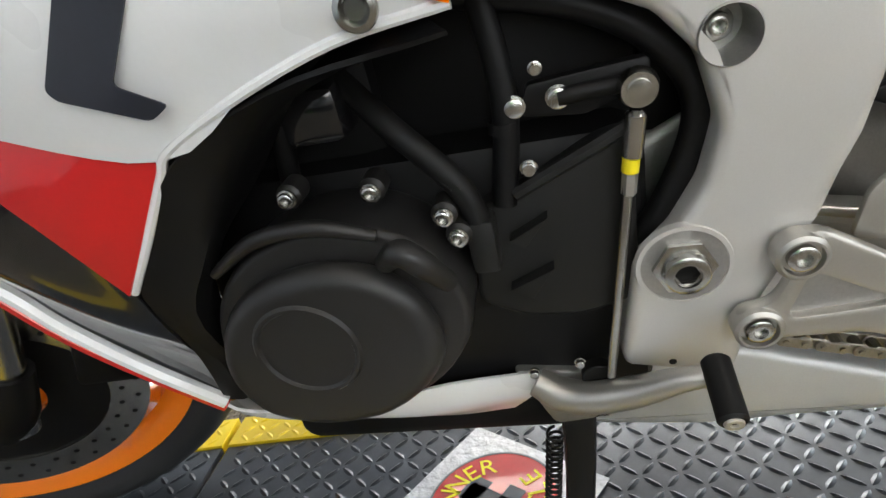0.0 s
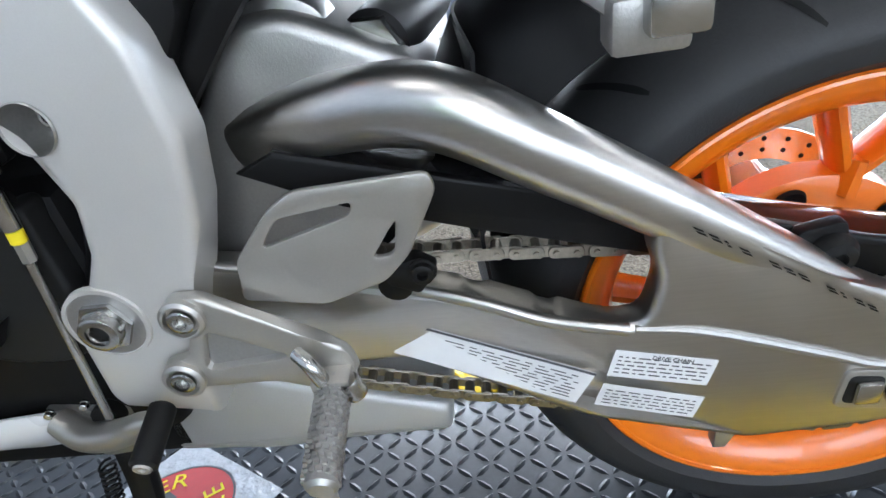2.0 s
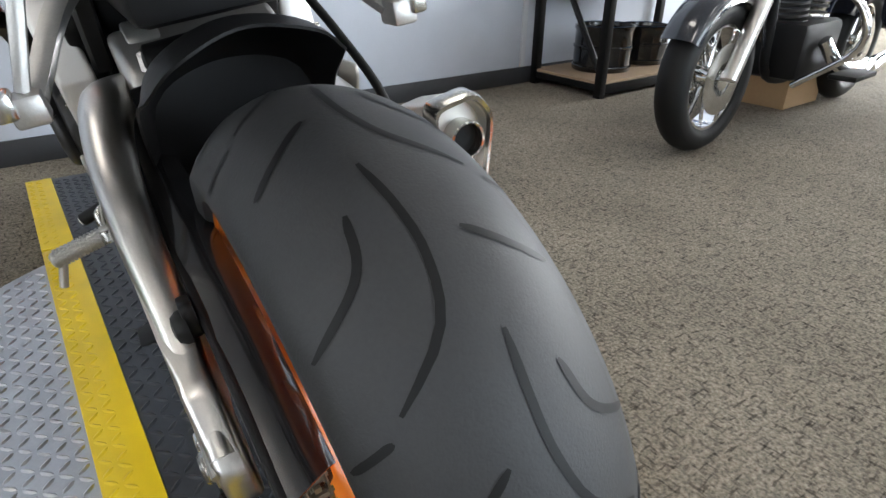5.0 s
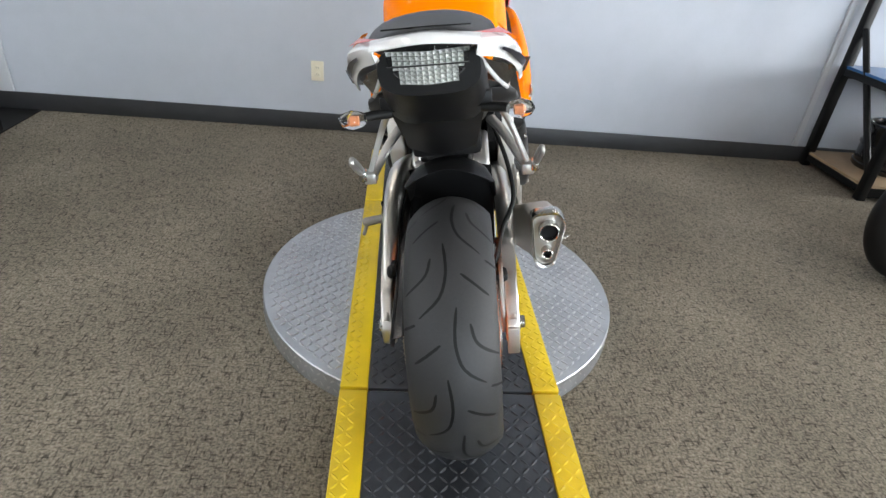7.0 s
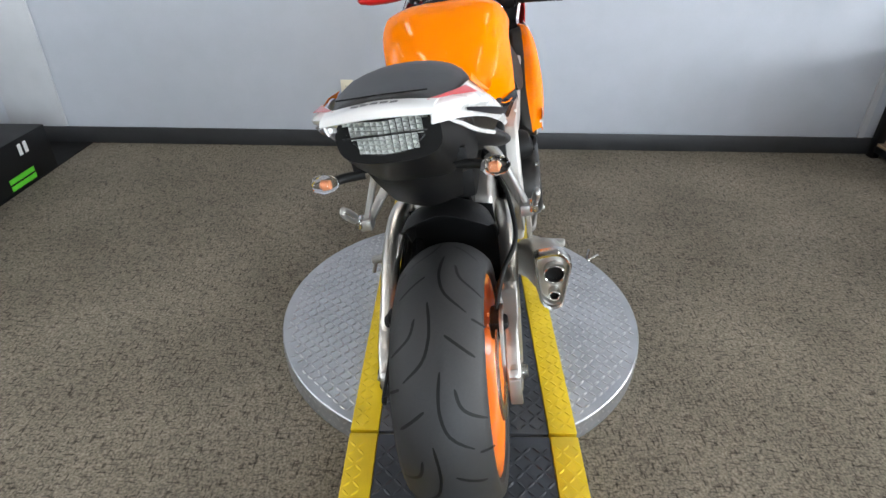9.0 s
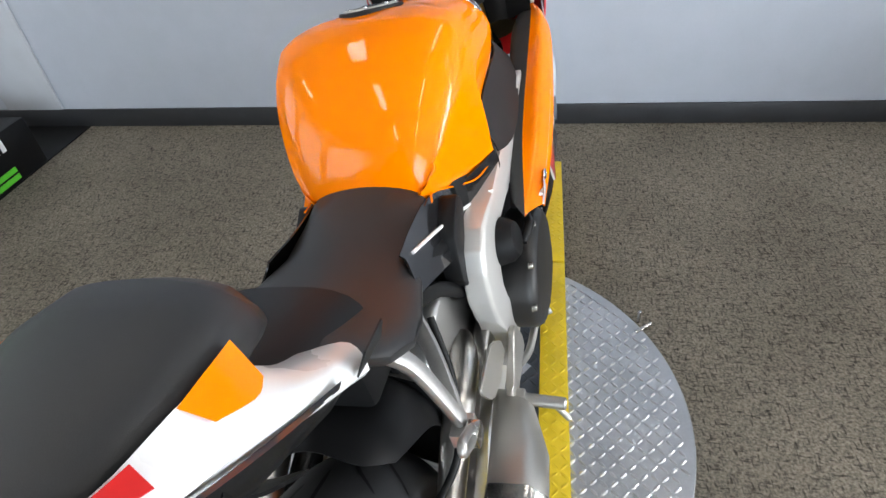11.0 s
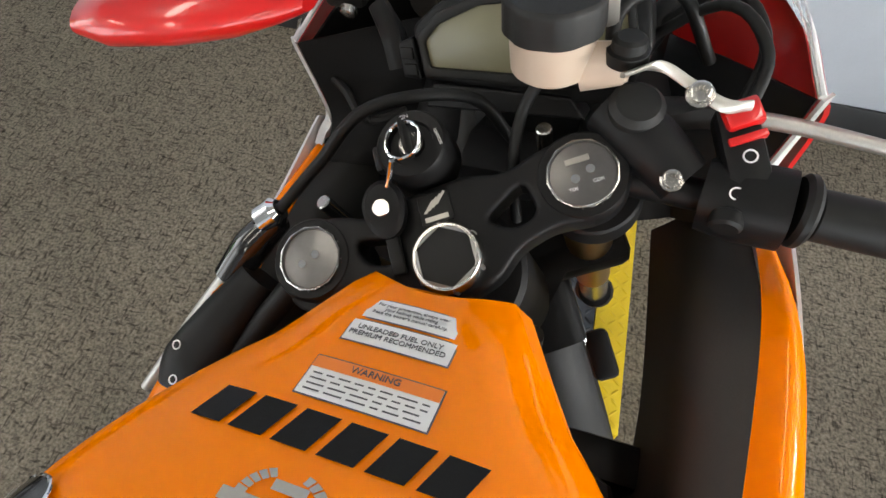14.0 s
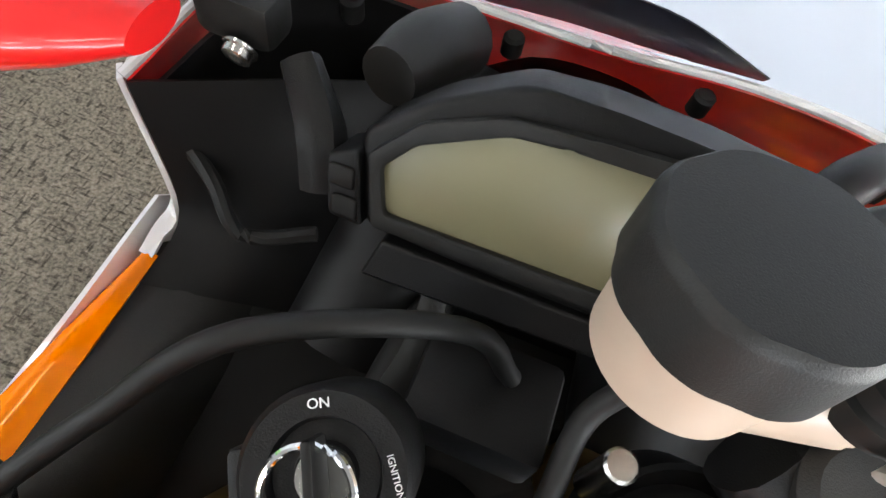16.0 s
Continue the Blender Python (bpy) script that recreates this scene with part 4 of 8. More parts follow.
part("cover_rib", tube([(-0.169, 0.692, 0.528), (-0.170, 0.634, 0.556), (-0.168, 0.612, 0.566)], 0.005, 8, 4), PLASTIC_GREY, spc)
part("cover_fin", slab([(0.700, 0.497), (0.672, 0.512), (0.690, 0.490)], -0.180, -0.166, 0.001), PLASTIC_GREY, spc)
part("cover_fin", slab([(0.705, 0.455), (0.672, 0.470), (0.690, 0.445)], -0.180, -0.166, 0.001), PLASTIC_GREY, spc)
part("harness_clip", box(-0.190, -0.166, 0.708, 0.728, 0.478, 0.520, 0.004), PLASTIC_GREY, spc)
wire = part("wire_harness", tube([(-0.180, 0.718, 0.515), (-0.182, 0.728, 0.548), (-0.172, 0.765, 0.590), (-0.145, 0.80, 0.62)], 0.009, 12, 8), RUBBER_DARK, engine, "braided black wire harness")
braid = bmesh.new()
for k in range(40):
    u = k / 39
    c = Vector((-0.182, 0.728, 0.548)).lerp(Vector((-0.150, 0.795, 0.615)), u)
    for s in (-1, 1):
        box(c.x - 0.0098, c.x - 0.0088, c.y + s * 0.003 - 0.0006, c.y + s * 0.003 + 0.0006, c.z - 0.0007, c.z + 0.0007, bm=braid)
tagged(part("braid_stitch", braid, PLASTIC_GREY, engine), kind="stuff")
part("coolant_hose", tube([(-0.165, 0.700, 0.52), (-0.160, 0.690, 0.60), (-0.150, 0.705, 0.70)], 0.009, 14, 8), BLACK_AND_SHADE, engine, "black rubber coolant hose")
part("coolant_hose", tube([(-0.150, 0.86, 0.54), (-0.160, 0.845, 0.60), (-0.140, 0.84, 0.68)], 0.008, 12, 8), BLACK_AND_SHADE, engine)
part("hose_clamp", lathe([(-0.004, 0.0102), (0.004, 0.0102), (0.004, 0.009), (-0.004, 0.009)], (-0.162, 0.693, 0.575), (0, -0.1, 1), 20, closed=True), PLASTIC, engine)
part("thermostat", box(-0.175, -0.12, 0.795, 0.84, 0.585, 0.625, 0.008), BLACK_GLOSS, engine)
part("linkage_bracket", slab([(0.675, 0.600), (0.600, 0.605), (0.600, 0.590), (0.640, 0.575), (0.680, 0.580)], -0.165, -0.155, 0.001, 0.004), PLASTIC, engine)
for y, z, r in ((0.684, 0.588, 0.010), (0.656, 0.590, 0.0105), (0.668, 0.610, 0.006), (0.680, 0.545, 0.008), (0.662, 0.368, 0.006), (0.70, 0.36, 0.006)):
    part("engine_bolt", hex_bolt((-0.166, y, z), (-1, 0, 0), r * 0.62, 0.006, socket=False), STEEL, engine, "round zinc bolt head")
sump = part("oil_pan", box(-0.11, 0.11, 0.62, 0.98, 0.22, 0.32, 0.02), BLACK_AND_SHADE, engine)

# ---- aluminium frame, the same on both sides ----
SPAR = [(0.722, 0.668), (0.640, 0.652), (0.600, 0.632), (0.575, 0.603), (0.563, 0.560), (0.572, 0.520), (0.590, 0.490), (0.617, 0.463), (0.629, 0.378), (0.626, 0.362), (0.545, 0.341), (0.540, 0.368), (0.542, 0.401), (0.506, 0.490), (0.484, 0.540), (0.474, 0.590), (0.480, 0.652), (0.496, 0.690), (0.530, 0.712), (0.62, 0.724), (0.71, 0.752), (0.80, 0.785), (0.96, 0.80), (0.97, 0.765), (0.90, 0.735), (0.80, 0.700)]


def spar_x(y, z):
    return -0.030 * max(0.0, (y - 0.62) / 0.4) + 0.015 * max(0.0, (0.42 - z) / 0.08)


BOLT_HOLE = [(0.561 + 0.0172 * math.cos(2 * math.pi * j / 28), 0.613 + 0.0172 * math.sin(2 * math.pi * j / 28)) for j in range(28)]
frame_left = part("left_frame_spar", slab(SPAR, -0.182, -0.135, 0.009, 0.005, at=lambda y, z: spar_x(y, z), segs=4, holes=[BOLT_HOLE], sharp=True), ALU_PAINT, bike, "silver painted aluminium frame spar")
part("right_frame_spar", flip(slab(SPAR, -0.182, -0.135, 0.009, 0.005, at=lambda y, z: spar_x(y, z), segs=4)), ALU_PAINT, bike, "silver painted aluminium frame spar")


def frame_boss(y, z, r, x, nut, parent, side):
    """A round recess in the frame with a hollow bolt in it."""
    s = -1 if side < 0 else 1
    a = (s, 0, 0)
    part("recess_rim", lathe([(-0.004, r + 0.004), (0.0012, r + 0.003), (0.0015, r), (-0.004, r - 0.002)], (x * s, y, z), a, 40), ALU_PAINT, parent)
    part("recess", lathe([(0.0004, r), (-0.0005, r * 0.6), (0.0002, 0)], (x * s, y, z), a, 40), PLASTIC_GREY if nut < 0.012 else ALU_CAST, parent)
    part("hollow_bolt", lathe([(0.0, nut * 1.3), (0.004, nut * 1.3), (0.005, nut), (0.010, nut), (0.011, nut * 0.8), (0.011, nut * 0.5), (0.003, nut * 0.42), (0.003, 0)], (x * s, y, z), a, 6 if nut > 0.015 else 24), STEEL, parent, "hollow steel frame bolt")
    part("bolt_collar", lathe([(0.004, nut * 0.95), (0.013, nut * 0.90), (0.014, nut * 0.8), (0.014, nut * 0.55), (0.006, nut * 0.5)], (x * s, y, z), a, 28), STEEL, parent)
    part("bolt_bore", lathe([(0.0065, nut * 0.5), (0.006, 0)], (x * s, y, z), a, 20), BLACK_AND_SHADE, parent)


part("hole_wall", lathe([(0.0, 0.0176), (0.0012, 0.0168), (-0.034, 0.0160), (-0.034, 0.0)], (-0.1832, 0.561, 0.613), (-1, 0, 0), 40), ALU_CAST, frame_left, "deep round hole in the frame")
part("hollow_bolt", lathe([(0.0, 0.0102), (0.004, 0.0100), (0.005, 0.0078), (0.012, 0.0074), (0.013, 0.0060), (0.013, 0.0040), (0.004, 0.0034), (0.004, 0)], (-0.1495, 0.561, 0.613), (-1, 0, 0), 24), STEEL, frame_left, "hollow steel frame bolt")
frame_boss(0.585, 0.463, 0.029, 0.1825, 0.0165, frame_left, -1)
part("frame_hole", lathe([(0.0006, 0.003), (0.0006, 0)], (-0.177, 0.592, 0.371), (-1, 0, 0), 12), BLACK_AND_SHADE, frame_left)
part("frame_fillet", tube([(-0.150, 0.745, 0.668), (-0.152, 0.640, 0.640), (-0.152, 0.585, 0.60), (-0.150, 0.570, 0.555), (-0.150, 0.595, 0.49), (-0.150, 0.622, 0.46)], 0.010, 10, 6), PLASTIC, bike)

# ---- left foot controls ----
rs = part("left_rearset", slab([(0.528, 0.484), (0.505, 0.488), (0.432, 0.440), (0.408, 0.424), (0.404, 0.402), (0.440, 0.388), (0.470, 0.400), (0.552, 0.400), (0.553, 0.428), (0.530, 0.432), (0.520, 0.455)], -0.194, -0.182, 0.004, 0.008, holes=[[(0.508, 0.455), (0.452, 0.424), (0.520, 0.418)]]), SATIN, bike, "satin aluminium footrest bracket")
part("bracket_web", slab([(0.512, 0.462), (0.445, 0.422), (0.528, 0.414)], -0.187, -0.183, 0), ALU_CAST, rs)
for y, z in ((0.517, 0.470), (0.539, 0.413)):
    part("bracket_boss", lathe([(0, 0.0165), (0.014, 0.0165), (0.016, 0.014), (0.016, 0.0125), (0.011, 0.012), (0.011, 0)], (-0.184, y, z), (-1, 0, 0), 28), SATIN, rs)
    part("bracket_bolt", lathe([(0, 0.0095), (0.005, 0.0095), (0.006, 0.008), (0.006, 0.005), (0.002, 0.0045), (0.002, 0)], (-0.195, y, z), (-1, 0, 0), 24), STEEL, rs, "hollow steel bracket bolt")
HEEL = [(0.480, 0.466), (0.474, 0.500), (0.440, 0.536), (0.420, 0.548), (0.330, 0.550), (0.326, 0.538), (0.352, 0.490), (0.372, 0.470), (0.42, 0.455)]
heel = part("heel_guard", slab(HEEL, -0.176, -0.170, 0.002, 0.006, holes=[[(0.452, 0.508), (0.436, 0.529), (0.382, 0.535), (0.386, 0.526)], [(0.356, 0.520), (0.378, 0.490), (0.362, 0.492)]]), SATIN, bike, "satin aluminium heel guard with two slots")
part("guard_bolt", hex_bolt((-0.176, 0.345, 0.477), (-1, 0, 0), 0.008, 0.008), RUBBER_DARK, heel)
part("guard_lip", slab([(0.375, 0.478), (0.372, 0.465), (0.350, 0.455), (0.335, 0.475), (0.350, 0.486)], -0.175, -0.160, 0.002, 0.004), RUBBER_DARK, heel)
peg = part("left_footpeg", rod((-0.196, 0.424, 0.400), (-0.282, 0.420, 0.388), 0.0115, 20, 0.003), ALU_CAST, bike, "knurled aluminium footpeg")
knurl = bmesh.new()
for k in range(15):
    for j in range(14):
        a = 2 * math.pi * (j + 0.5 * (k % 2)) / 14
        c = Vector((-0.202 - 0.0052 * k, 0.4238 - 0.0002 * k, 0.3993 - 0.00072 * k)) + Vector((0, math.cos(a), math.sin(a))) * 0.0118
        box(c.x - 0.0015, c.x + 0.0015, c.y - 0.0015, c.y + 0.0015, c.z - 0.0015, c.z + 0.0015, bm=knurl)
tagged(part("knurled_grip", knurl, ALU_CAST, peg), kind="stuff")
part("peg_feeler", rod((-0.270, 0.421, 0.384), (-0.285, 0.418, 0.348), 0.006, 14), SATIN, peg)
part("peg_clevis", box(-0.212, -0.186, 0.408, 0.438, 0.390, 0.412, 0.003), SATIN, peg)
part("peg_hinge", tube([(-0.197, 0.445, 0.430), (-0.206, 0.434, 0.425), (-0.207, 0.428, 0.405), (-0.202, 0.432, 0.392)], 0.006, 10, 6), STEEL, peg)
part("return_spring", lathe([(0.0, 0.008), (0.004, 0.009), (0.008, 0.008), (0.012, 0.009), (0.016, 0.008)], (-0.206, 0.411, 0.408), (0, -0.3, -1), 16), STEEL, peg)
rodt = part("shift_rod", rod((-0.176, 0.614, 0.560), (-0.176, 0.639, 0.358), 0.0038, 14), STEEL, bike, "long steel gear shift rod")
part("rod_end", lathe([(-0.007, 0.0075), (-0.008, 0.0105), (0.0, 0.0125), (0.007, 0.0105), (0.007, 0.0072), (0.009, 0.0068), (0.010, 0)], (-0.180, 0.610, 0.592), (-1, 0, 0), 28), STEEL, rodt, "round ball-joint rod end")
part("rod_sleeve", rod((-0.178, 0.611, 0.578), (-0.177, 0.615, 0.545), 0.0068, 16, 0.003), STEEL, rodt)
part("rod_nut", rod((-0.176, 0.615, 0.548), (-0.176, 0.618, 0.520), 0.0052, 6, 0.001), SATIN, rodt)
part("paint_mark", rod((-0.1765, 0.6148, 0.549), (-0.1765, 0.6165, 0.536), 0.0057, 12, 0.001), YELLOW_INK, rodt, "yellow paint mark")
part("paint_mark", lathe([(0, 0.006), (0.003, 0.005), (0.004, 0)], (-0.181, 0.640, 0.350), (-1, 0, 0), 14), YELLOW_INK, rodt, "yellow paint mark")
part("shift_arm", tube([(-0.168, 0.656, 0.590), (-0.170, 0.630, 0.592), (-0.172, 0.610, 0.592)], 0.006, 10, 4), PLASTIC, rodt)
lever = part("shift_lever", tube([(-0.165, 0.700, 0.348), (-0.172, 0.680, 0.338), (-0.180, 0.655, 0.340), (-0.188, 0.622, 0.352), (-0.200, 0.590, 0.374), (-0.204, 0.565, 0.380)], [0.012, 0.014, 0.013, 0.012, 0.009, 0.007], 14, 6, flat=1.0, square=2.5), SATIN, bike, "cast aluminium gear lever")
part("lever_rubber", rod((-0.196, 0.567, 0.388), (-0.244, 0.567, 0.375), 0.0105, 18, 0.002), RUBBER_DARK, lever, "black rubber toe peg")
part("peg_tip", lathe([(0, 0.007), (0.002, 0.0065), (0.002, 0.003), (0.0, 0.0025)], (-0.244, 0.567, 0.375), (-1, 0, -0.25), 16), SATIN, lever)
part("lever_boot", rod((-0.160, 0.648, 0.352), (-0.172, 0.648, 0.352), 0.014, 16), RUBBER_DARK, lever)

# ---- side stand, belly pan, silencer chamber ----
stand = part("side_stand", tube([(-0.145, 0.668, 0.300), (-0.165, 0.676, 0.20), (-0.225, 0.700, 0.055)], [0.016, 0.014, 0.013], 12, 4, flat=0.6, up=(0, 1, 0), square=4), PLASTIC, bike, "black steel side stand")
part("stand_foot", box(-0.275, -0.205, 0.670, 0.745, 0.040, 0.050, 0.004), PLASTIC, stand)
coil = []
for k in range(14 * 8 + 1):
    a = 2 * math.pi * k / 8
    coil.append(Vector((-0.160, 0.692, 0.278)).lerp(Vector((-0.178, 0.704, 0.19)), k / 112) + Vector((0.0072 * math.cos(a), 0.0072 * math.sin(a), 0)))
part("stand_spring", tube(coil, 0.0015, 6, 2), BLACK_AND_SHADE, stand, "black coil spring")
part("stand_bracket", slab([(0.72, 0.355), (0.640, 0.345), (0.650, 0.290), (0.690, 0.285)], -0.158, -0.125, 0.004, 0.008), ALU_CAST, bike)
belly = part("belly_pan", patch([[(-0.150, 1.02, 0.366), (-0.165, 0.99, 0.335), (-0.165, 0.87, 0.330), (-0.163, 0.78, 0.348), (-0.160, 0.69, 0.354)],
                                 [(-0.140, 1.02, 0.34), (-0.158, 0.98, 0.318), (-0.158, 0.87, 0.308), (-0.160, 0.79, 0.312), (-0.160, 0.702, 0.330)],
                                 [(-0.100, 1.02, 0.30), (-0.120, 0.98, 0.285), (-0.125, 0.87, 0.275), (-0.130, 0.79, 0.275), (-0.135, 0.728, 0.286)]], 24, 8, 0.003), WHITE, bike, "white glossy belly fairing")
part("right_belly", flip(patch([[(-0.150, 1.02, 0.40), (-0.175, 0.90, 0.38), (-0.173, 0.78, 0.38), (-0.160, 0.64, 0.40)], [(-0.100, 1.02, 0.28), (-0.125, 0.90, 0.26), (-0.130, 0.79, 0.26), (-0.135, 0.66, 0.29)]], 16, 6, 0.003)), WHITE, bike)
part("exhaust_chamber", slab([(0.66, 0.31), (0.66, 0.225), (0.55, 0.224), (0.36, 0.226), (0.358, 0.262), (0.56, 0.33)], -0.110, 0.12, 0.010, 0.01, segs=3), mat("blasted_grey_metal", (0.55, 0.55, 0.54), 0.5, metal=0.6, grain=0.08, scale=500, dirt=0.1), bike, "matt grey exhaust chamber under the engine")
part("header_pipe", tube([(-0.05, 1.0, 0.50), (-0.06, 1.03, 0.40), (-0.06, 0.95, 0.28), (-0.05, 0.70, 0.25)], 0.02, 14, 6), STEEL, bike)
part("header_pipe", tube([(0.05, 1.0, 0.50), (0.06, 1.03, 0.40), (0.06, 0.95, 0.28), (0.05, 0.70, 0.25)], 0.02, 14, 6), STEEL, bike)
part("oil_drain", rod((-0.150, 0.99, 0.36), (-0.165, 0.99, 0.36), 0.012, 8), GOLD, bike)

# ---- right side ----
clutch = part("clutch_cover", flip(slab([(0.70, 0.60), (0.58, 0.54), (0.56, 0.46), (0.60, 0.39), (0.70, 0.37), (0.80, 0.40), (0.83, 0.48), (0.80, 0.57)], -0.15, -0.235, 0.022, 0.04, segs=4)), ENGINE, bike, "charcoal clutch cover with bolts")
part("crank_cover", flip(lathe([(0, 0.075), (0.03, 0.07), (0.045, 0.05), (0.047, 0)], (-0.15, 0.87, 0.47), (-1, 0, 0), 36)), ENGINE, clutch)
for k in range(8):
    a = 2 * math.pi * k / 8
    part("cover_bolt", hex_bolt((0.222, 0.695 + 0.125 * math.cos(a), 0.485 + 0.105 * math.sin(a)), (1, 0, 0), 0.007, 0.009), STEEL, clutch)
part("clutch_arm", tube([(0.215, 0.63, 0.60), (0.225, 0.66, 0.615), (0.215, 0.70, 0.61)], 0.009, 10, 5), PLASTIC, clutch)
part("water_pump", flip(lathe([(0, 0.045), (0.03, 0.042), (0.045, 0.03), (0.05, 0.0)], (-0.17, 0.60, 0.625), (-1, 0, 0.2), 28)), BLACK_AND_SHADE, bike)
rsr = part("right_rearset", flip(slab([(0.528, 0.484), (0.505, 0.488), (0.432, 0.440), (0.408, 0.424), (0.404, 0.402), (0.440, 0.388), (0.552, 0.400), (0.553, 0.428)], -0.196, -0.182, 0.004, 0.008)), SATIN, bike, "satin aluminium footrest bracket")
part("right_heel_guard", flip(slab(HEEL, -0.178, -0.172, 0.002, 0.006)), SATIN, bike, "satin aluminium heel guard")
pegr = part("right_footpeg", rod((0.196, 0.424, 0.400), (0.285, 0.420, 0.392), 0.0115, 20, 0.003), ALU_CAST, bike, "knurled aluminium footpeg")
part("peg_feeler", rod((0.265, 0.420, 0.388), (0.285, 0.418, 0.352), 0.006, 14), SATIN, pegr)
part("peg_clevis", box(0.186, 0.212, 0.408, 0.438, 0.390, 0.412, 0.003), SATIN, pegr)
part("brake_pedal", tube([(0.190, 0.50, 0.40), (0.200, 0.56, 0.375), (0.210, 0.64, 0.385), (0.235, 0.66, 0.39)], [0.008, 0.008, 0.008, 0.010], 12, 6), SATIN, bike, "cast aluminium brake pedal")
# the silencer: a three-sided can with rounded corners and two outlets
def can(y, grow):
    tip = [(0.198, 0.512), (0.264, 0.518), (0.288, 0.482), (0.258, 0.358), (0.228, 0.348), (0.204, 0.372)]
    c = Vector((0.243, 0.435))
    out = []
    for p in rounded([c + (Vector(p) - c) * grow for p in tip], 0.016, 4):
        out.append(Vector((p[0], y, p[1])))
    return out


sil = part("silencer", loft([[p + Vector((-0.09, 0, -0.12)) for p in can(0.47, 0.6)], [p + Vector((-0.05, 0, -0.08)) for p in can(0.41, 0.85)], [p + Vector((-0.012, 0, -0.025)) for p in can(0.28, 1.02)], can(0.185, 1.0), can(0.172, 0.97), [p + Vector((0, 0.006, 0)) for p in can(0.172, 0.86)], [p + Vector((0, 0.02, 0)) for p in can(0.172, 0.82)]]), SATIN, bike, "satin grey three-sided exhaust silencer")
part("tip_rim", loft([can(0.195, 1.03), can(0.172, 1.02), can(0.166, 0.98), can(0.168, 0.90), can(0.182, 0.88)], caps=False), STEEL, sil, "polished steel exhaust end rim")
for x, z, r in ((0.244, 0.456, 0.026), (0.240, 0.393, 0.0145)):
    part("outlet_pipe", lathe([(-0.02, r), (0.016, r), (0.018, r - 0.002), (0.016, r - 0.004), (-0.02, r - 0.004)], (x, 0.184, z), (0, -1, 0), 28), STEEL, sil)
    part("outlet_bore", lathe([(0.0, r - 0.003), (-0.001, 0)], (x, 0.185, z), (0, -1, 0), 24), BLACK_AND_SHADE, sil)

# ---- rear frame with the passenger pegs ----
for s in (-1, 1):
    side = "left" if s < 0 else "right"
    stay = part(f"{side}_peg_stay", tube([(s * 0.116, 0.190, 0.810), (s * 0.150, 0.215, 0.745), (s * 0.192, 0.210, 0.640)], [0.016, 0.013, 0.011], 12, 5, flat=0.6, up=(0, 1, 0), square=4), ALU_CAST, bike, "cast aluminium passenger peg stay")
    part("lower_stay", tube([(s * 0.110, 0.33, 0.715), (s * 0.145, 0.285, 0.685), (s * 0.186, 0.215, 0.630)], [0.013, 0.012, 0.011], 12, 5, flat=0.6, square=4), ALU_CAST, stay)
    part("stay_foot", box(min(s * 0.178, s * 0.208), max(s * 0.178, s * 0.208), 0.185, 0.225, 0.612, 0.640, 0.004), ALU_CAST, stay)
    foot, tip = Vector((s * 0.212, 0.188, 0.648)), Vector((s * 0.221, 0.136, 0.696))
    ax_, loop = (tip - foot), []
    across = Vector((0, ax_.z, -ax_.y)).normalized() * 0.0085
    for j in range(25):
        a = 2 * math.pi * j / 24
        loop.append(foot.lerp(tip, 0.5 + 0.5 * math.copysign(abs(math.sin(a)) ** 0.6, math.sin(a))) + across * math.copysign(abs(math.cos(a)) ** 0.6, math.cos(a)))
    part("folded_peg", tube(loop, 0.0062, 10, 2), ALU_CAST, stay, "folded cast passenger footpeg")
    part("peg_hinge", box(min(s * 0.200, s * 0.220), max(s * 0.200, s * 0.220), 0.180, 0.210, 0.622, 0.648, 0.004), STEEL, stay)

for s in (-1, 1):
    part("subframe_rail", tube([(s * 0.13, 0.54, 0.70), (s * 0.105, 0.36, 0.76), (s * 0.09, 0.10, 0.84), (s * 0.075, -0.06, 0.90)], 0.014, 10, 5, square=3), PLASTIC, bike)
    part("lower_rail", tube([(s * 0.12, 0.50, 0.60), (s * 0.115, 0.42, 0.68), (s * 0.11, 0.33, 0.735)], 0.013, 10, 5, square=3), PLASTIC, bike)
    part("subframe_bolt", hex_bolt((s * 0.148, 0.507, 0.628), (s, 0, 0), 0.010, 0.012), STEEL, bike, "hollow steel subframe bolt")
part("battery_tray", box(-0.085, 0.085, 0.20, 0.50, 0.665, 0.785, 0.015), BLACK_AND_SHADE, bike, "black tray between the subframe rails")
part("subframe_plate", slab([(0.540, 0.78), (0.475, 0.74), (0.46, 0.66), (0.500, 0.600), (0.525, 0.618), (0.52, 0.70), (0.56, 0.75)], -0.148, -0.115, 0.004, 0.01), PLASTIC, bike, "black cast subframe plate")
part("subframe_plate", flip(slab([(0.540, 0.78), (0.475, 0.74), (0.46, 0.66), (0.500, 0.600), (0.525, 0.618), (0.52, 0.70), (0.56, 0.75)], -0.148, -0.115, 0.004, 0.01)), PLASTIC, bike)

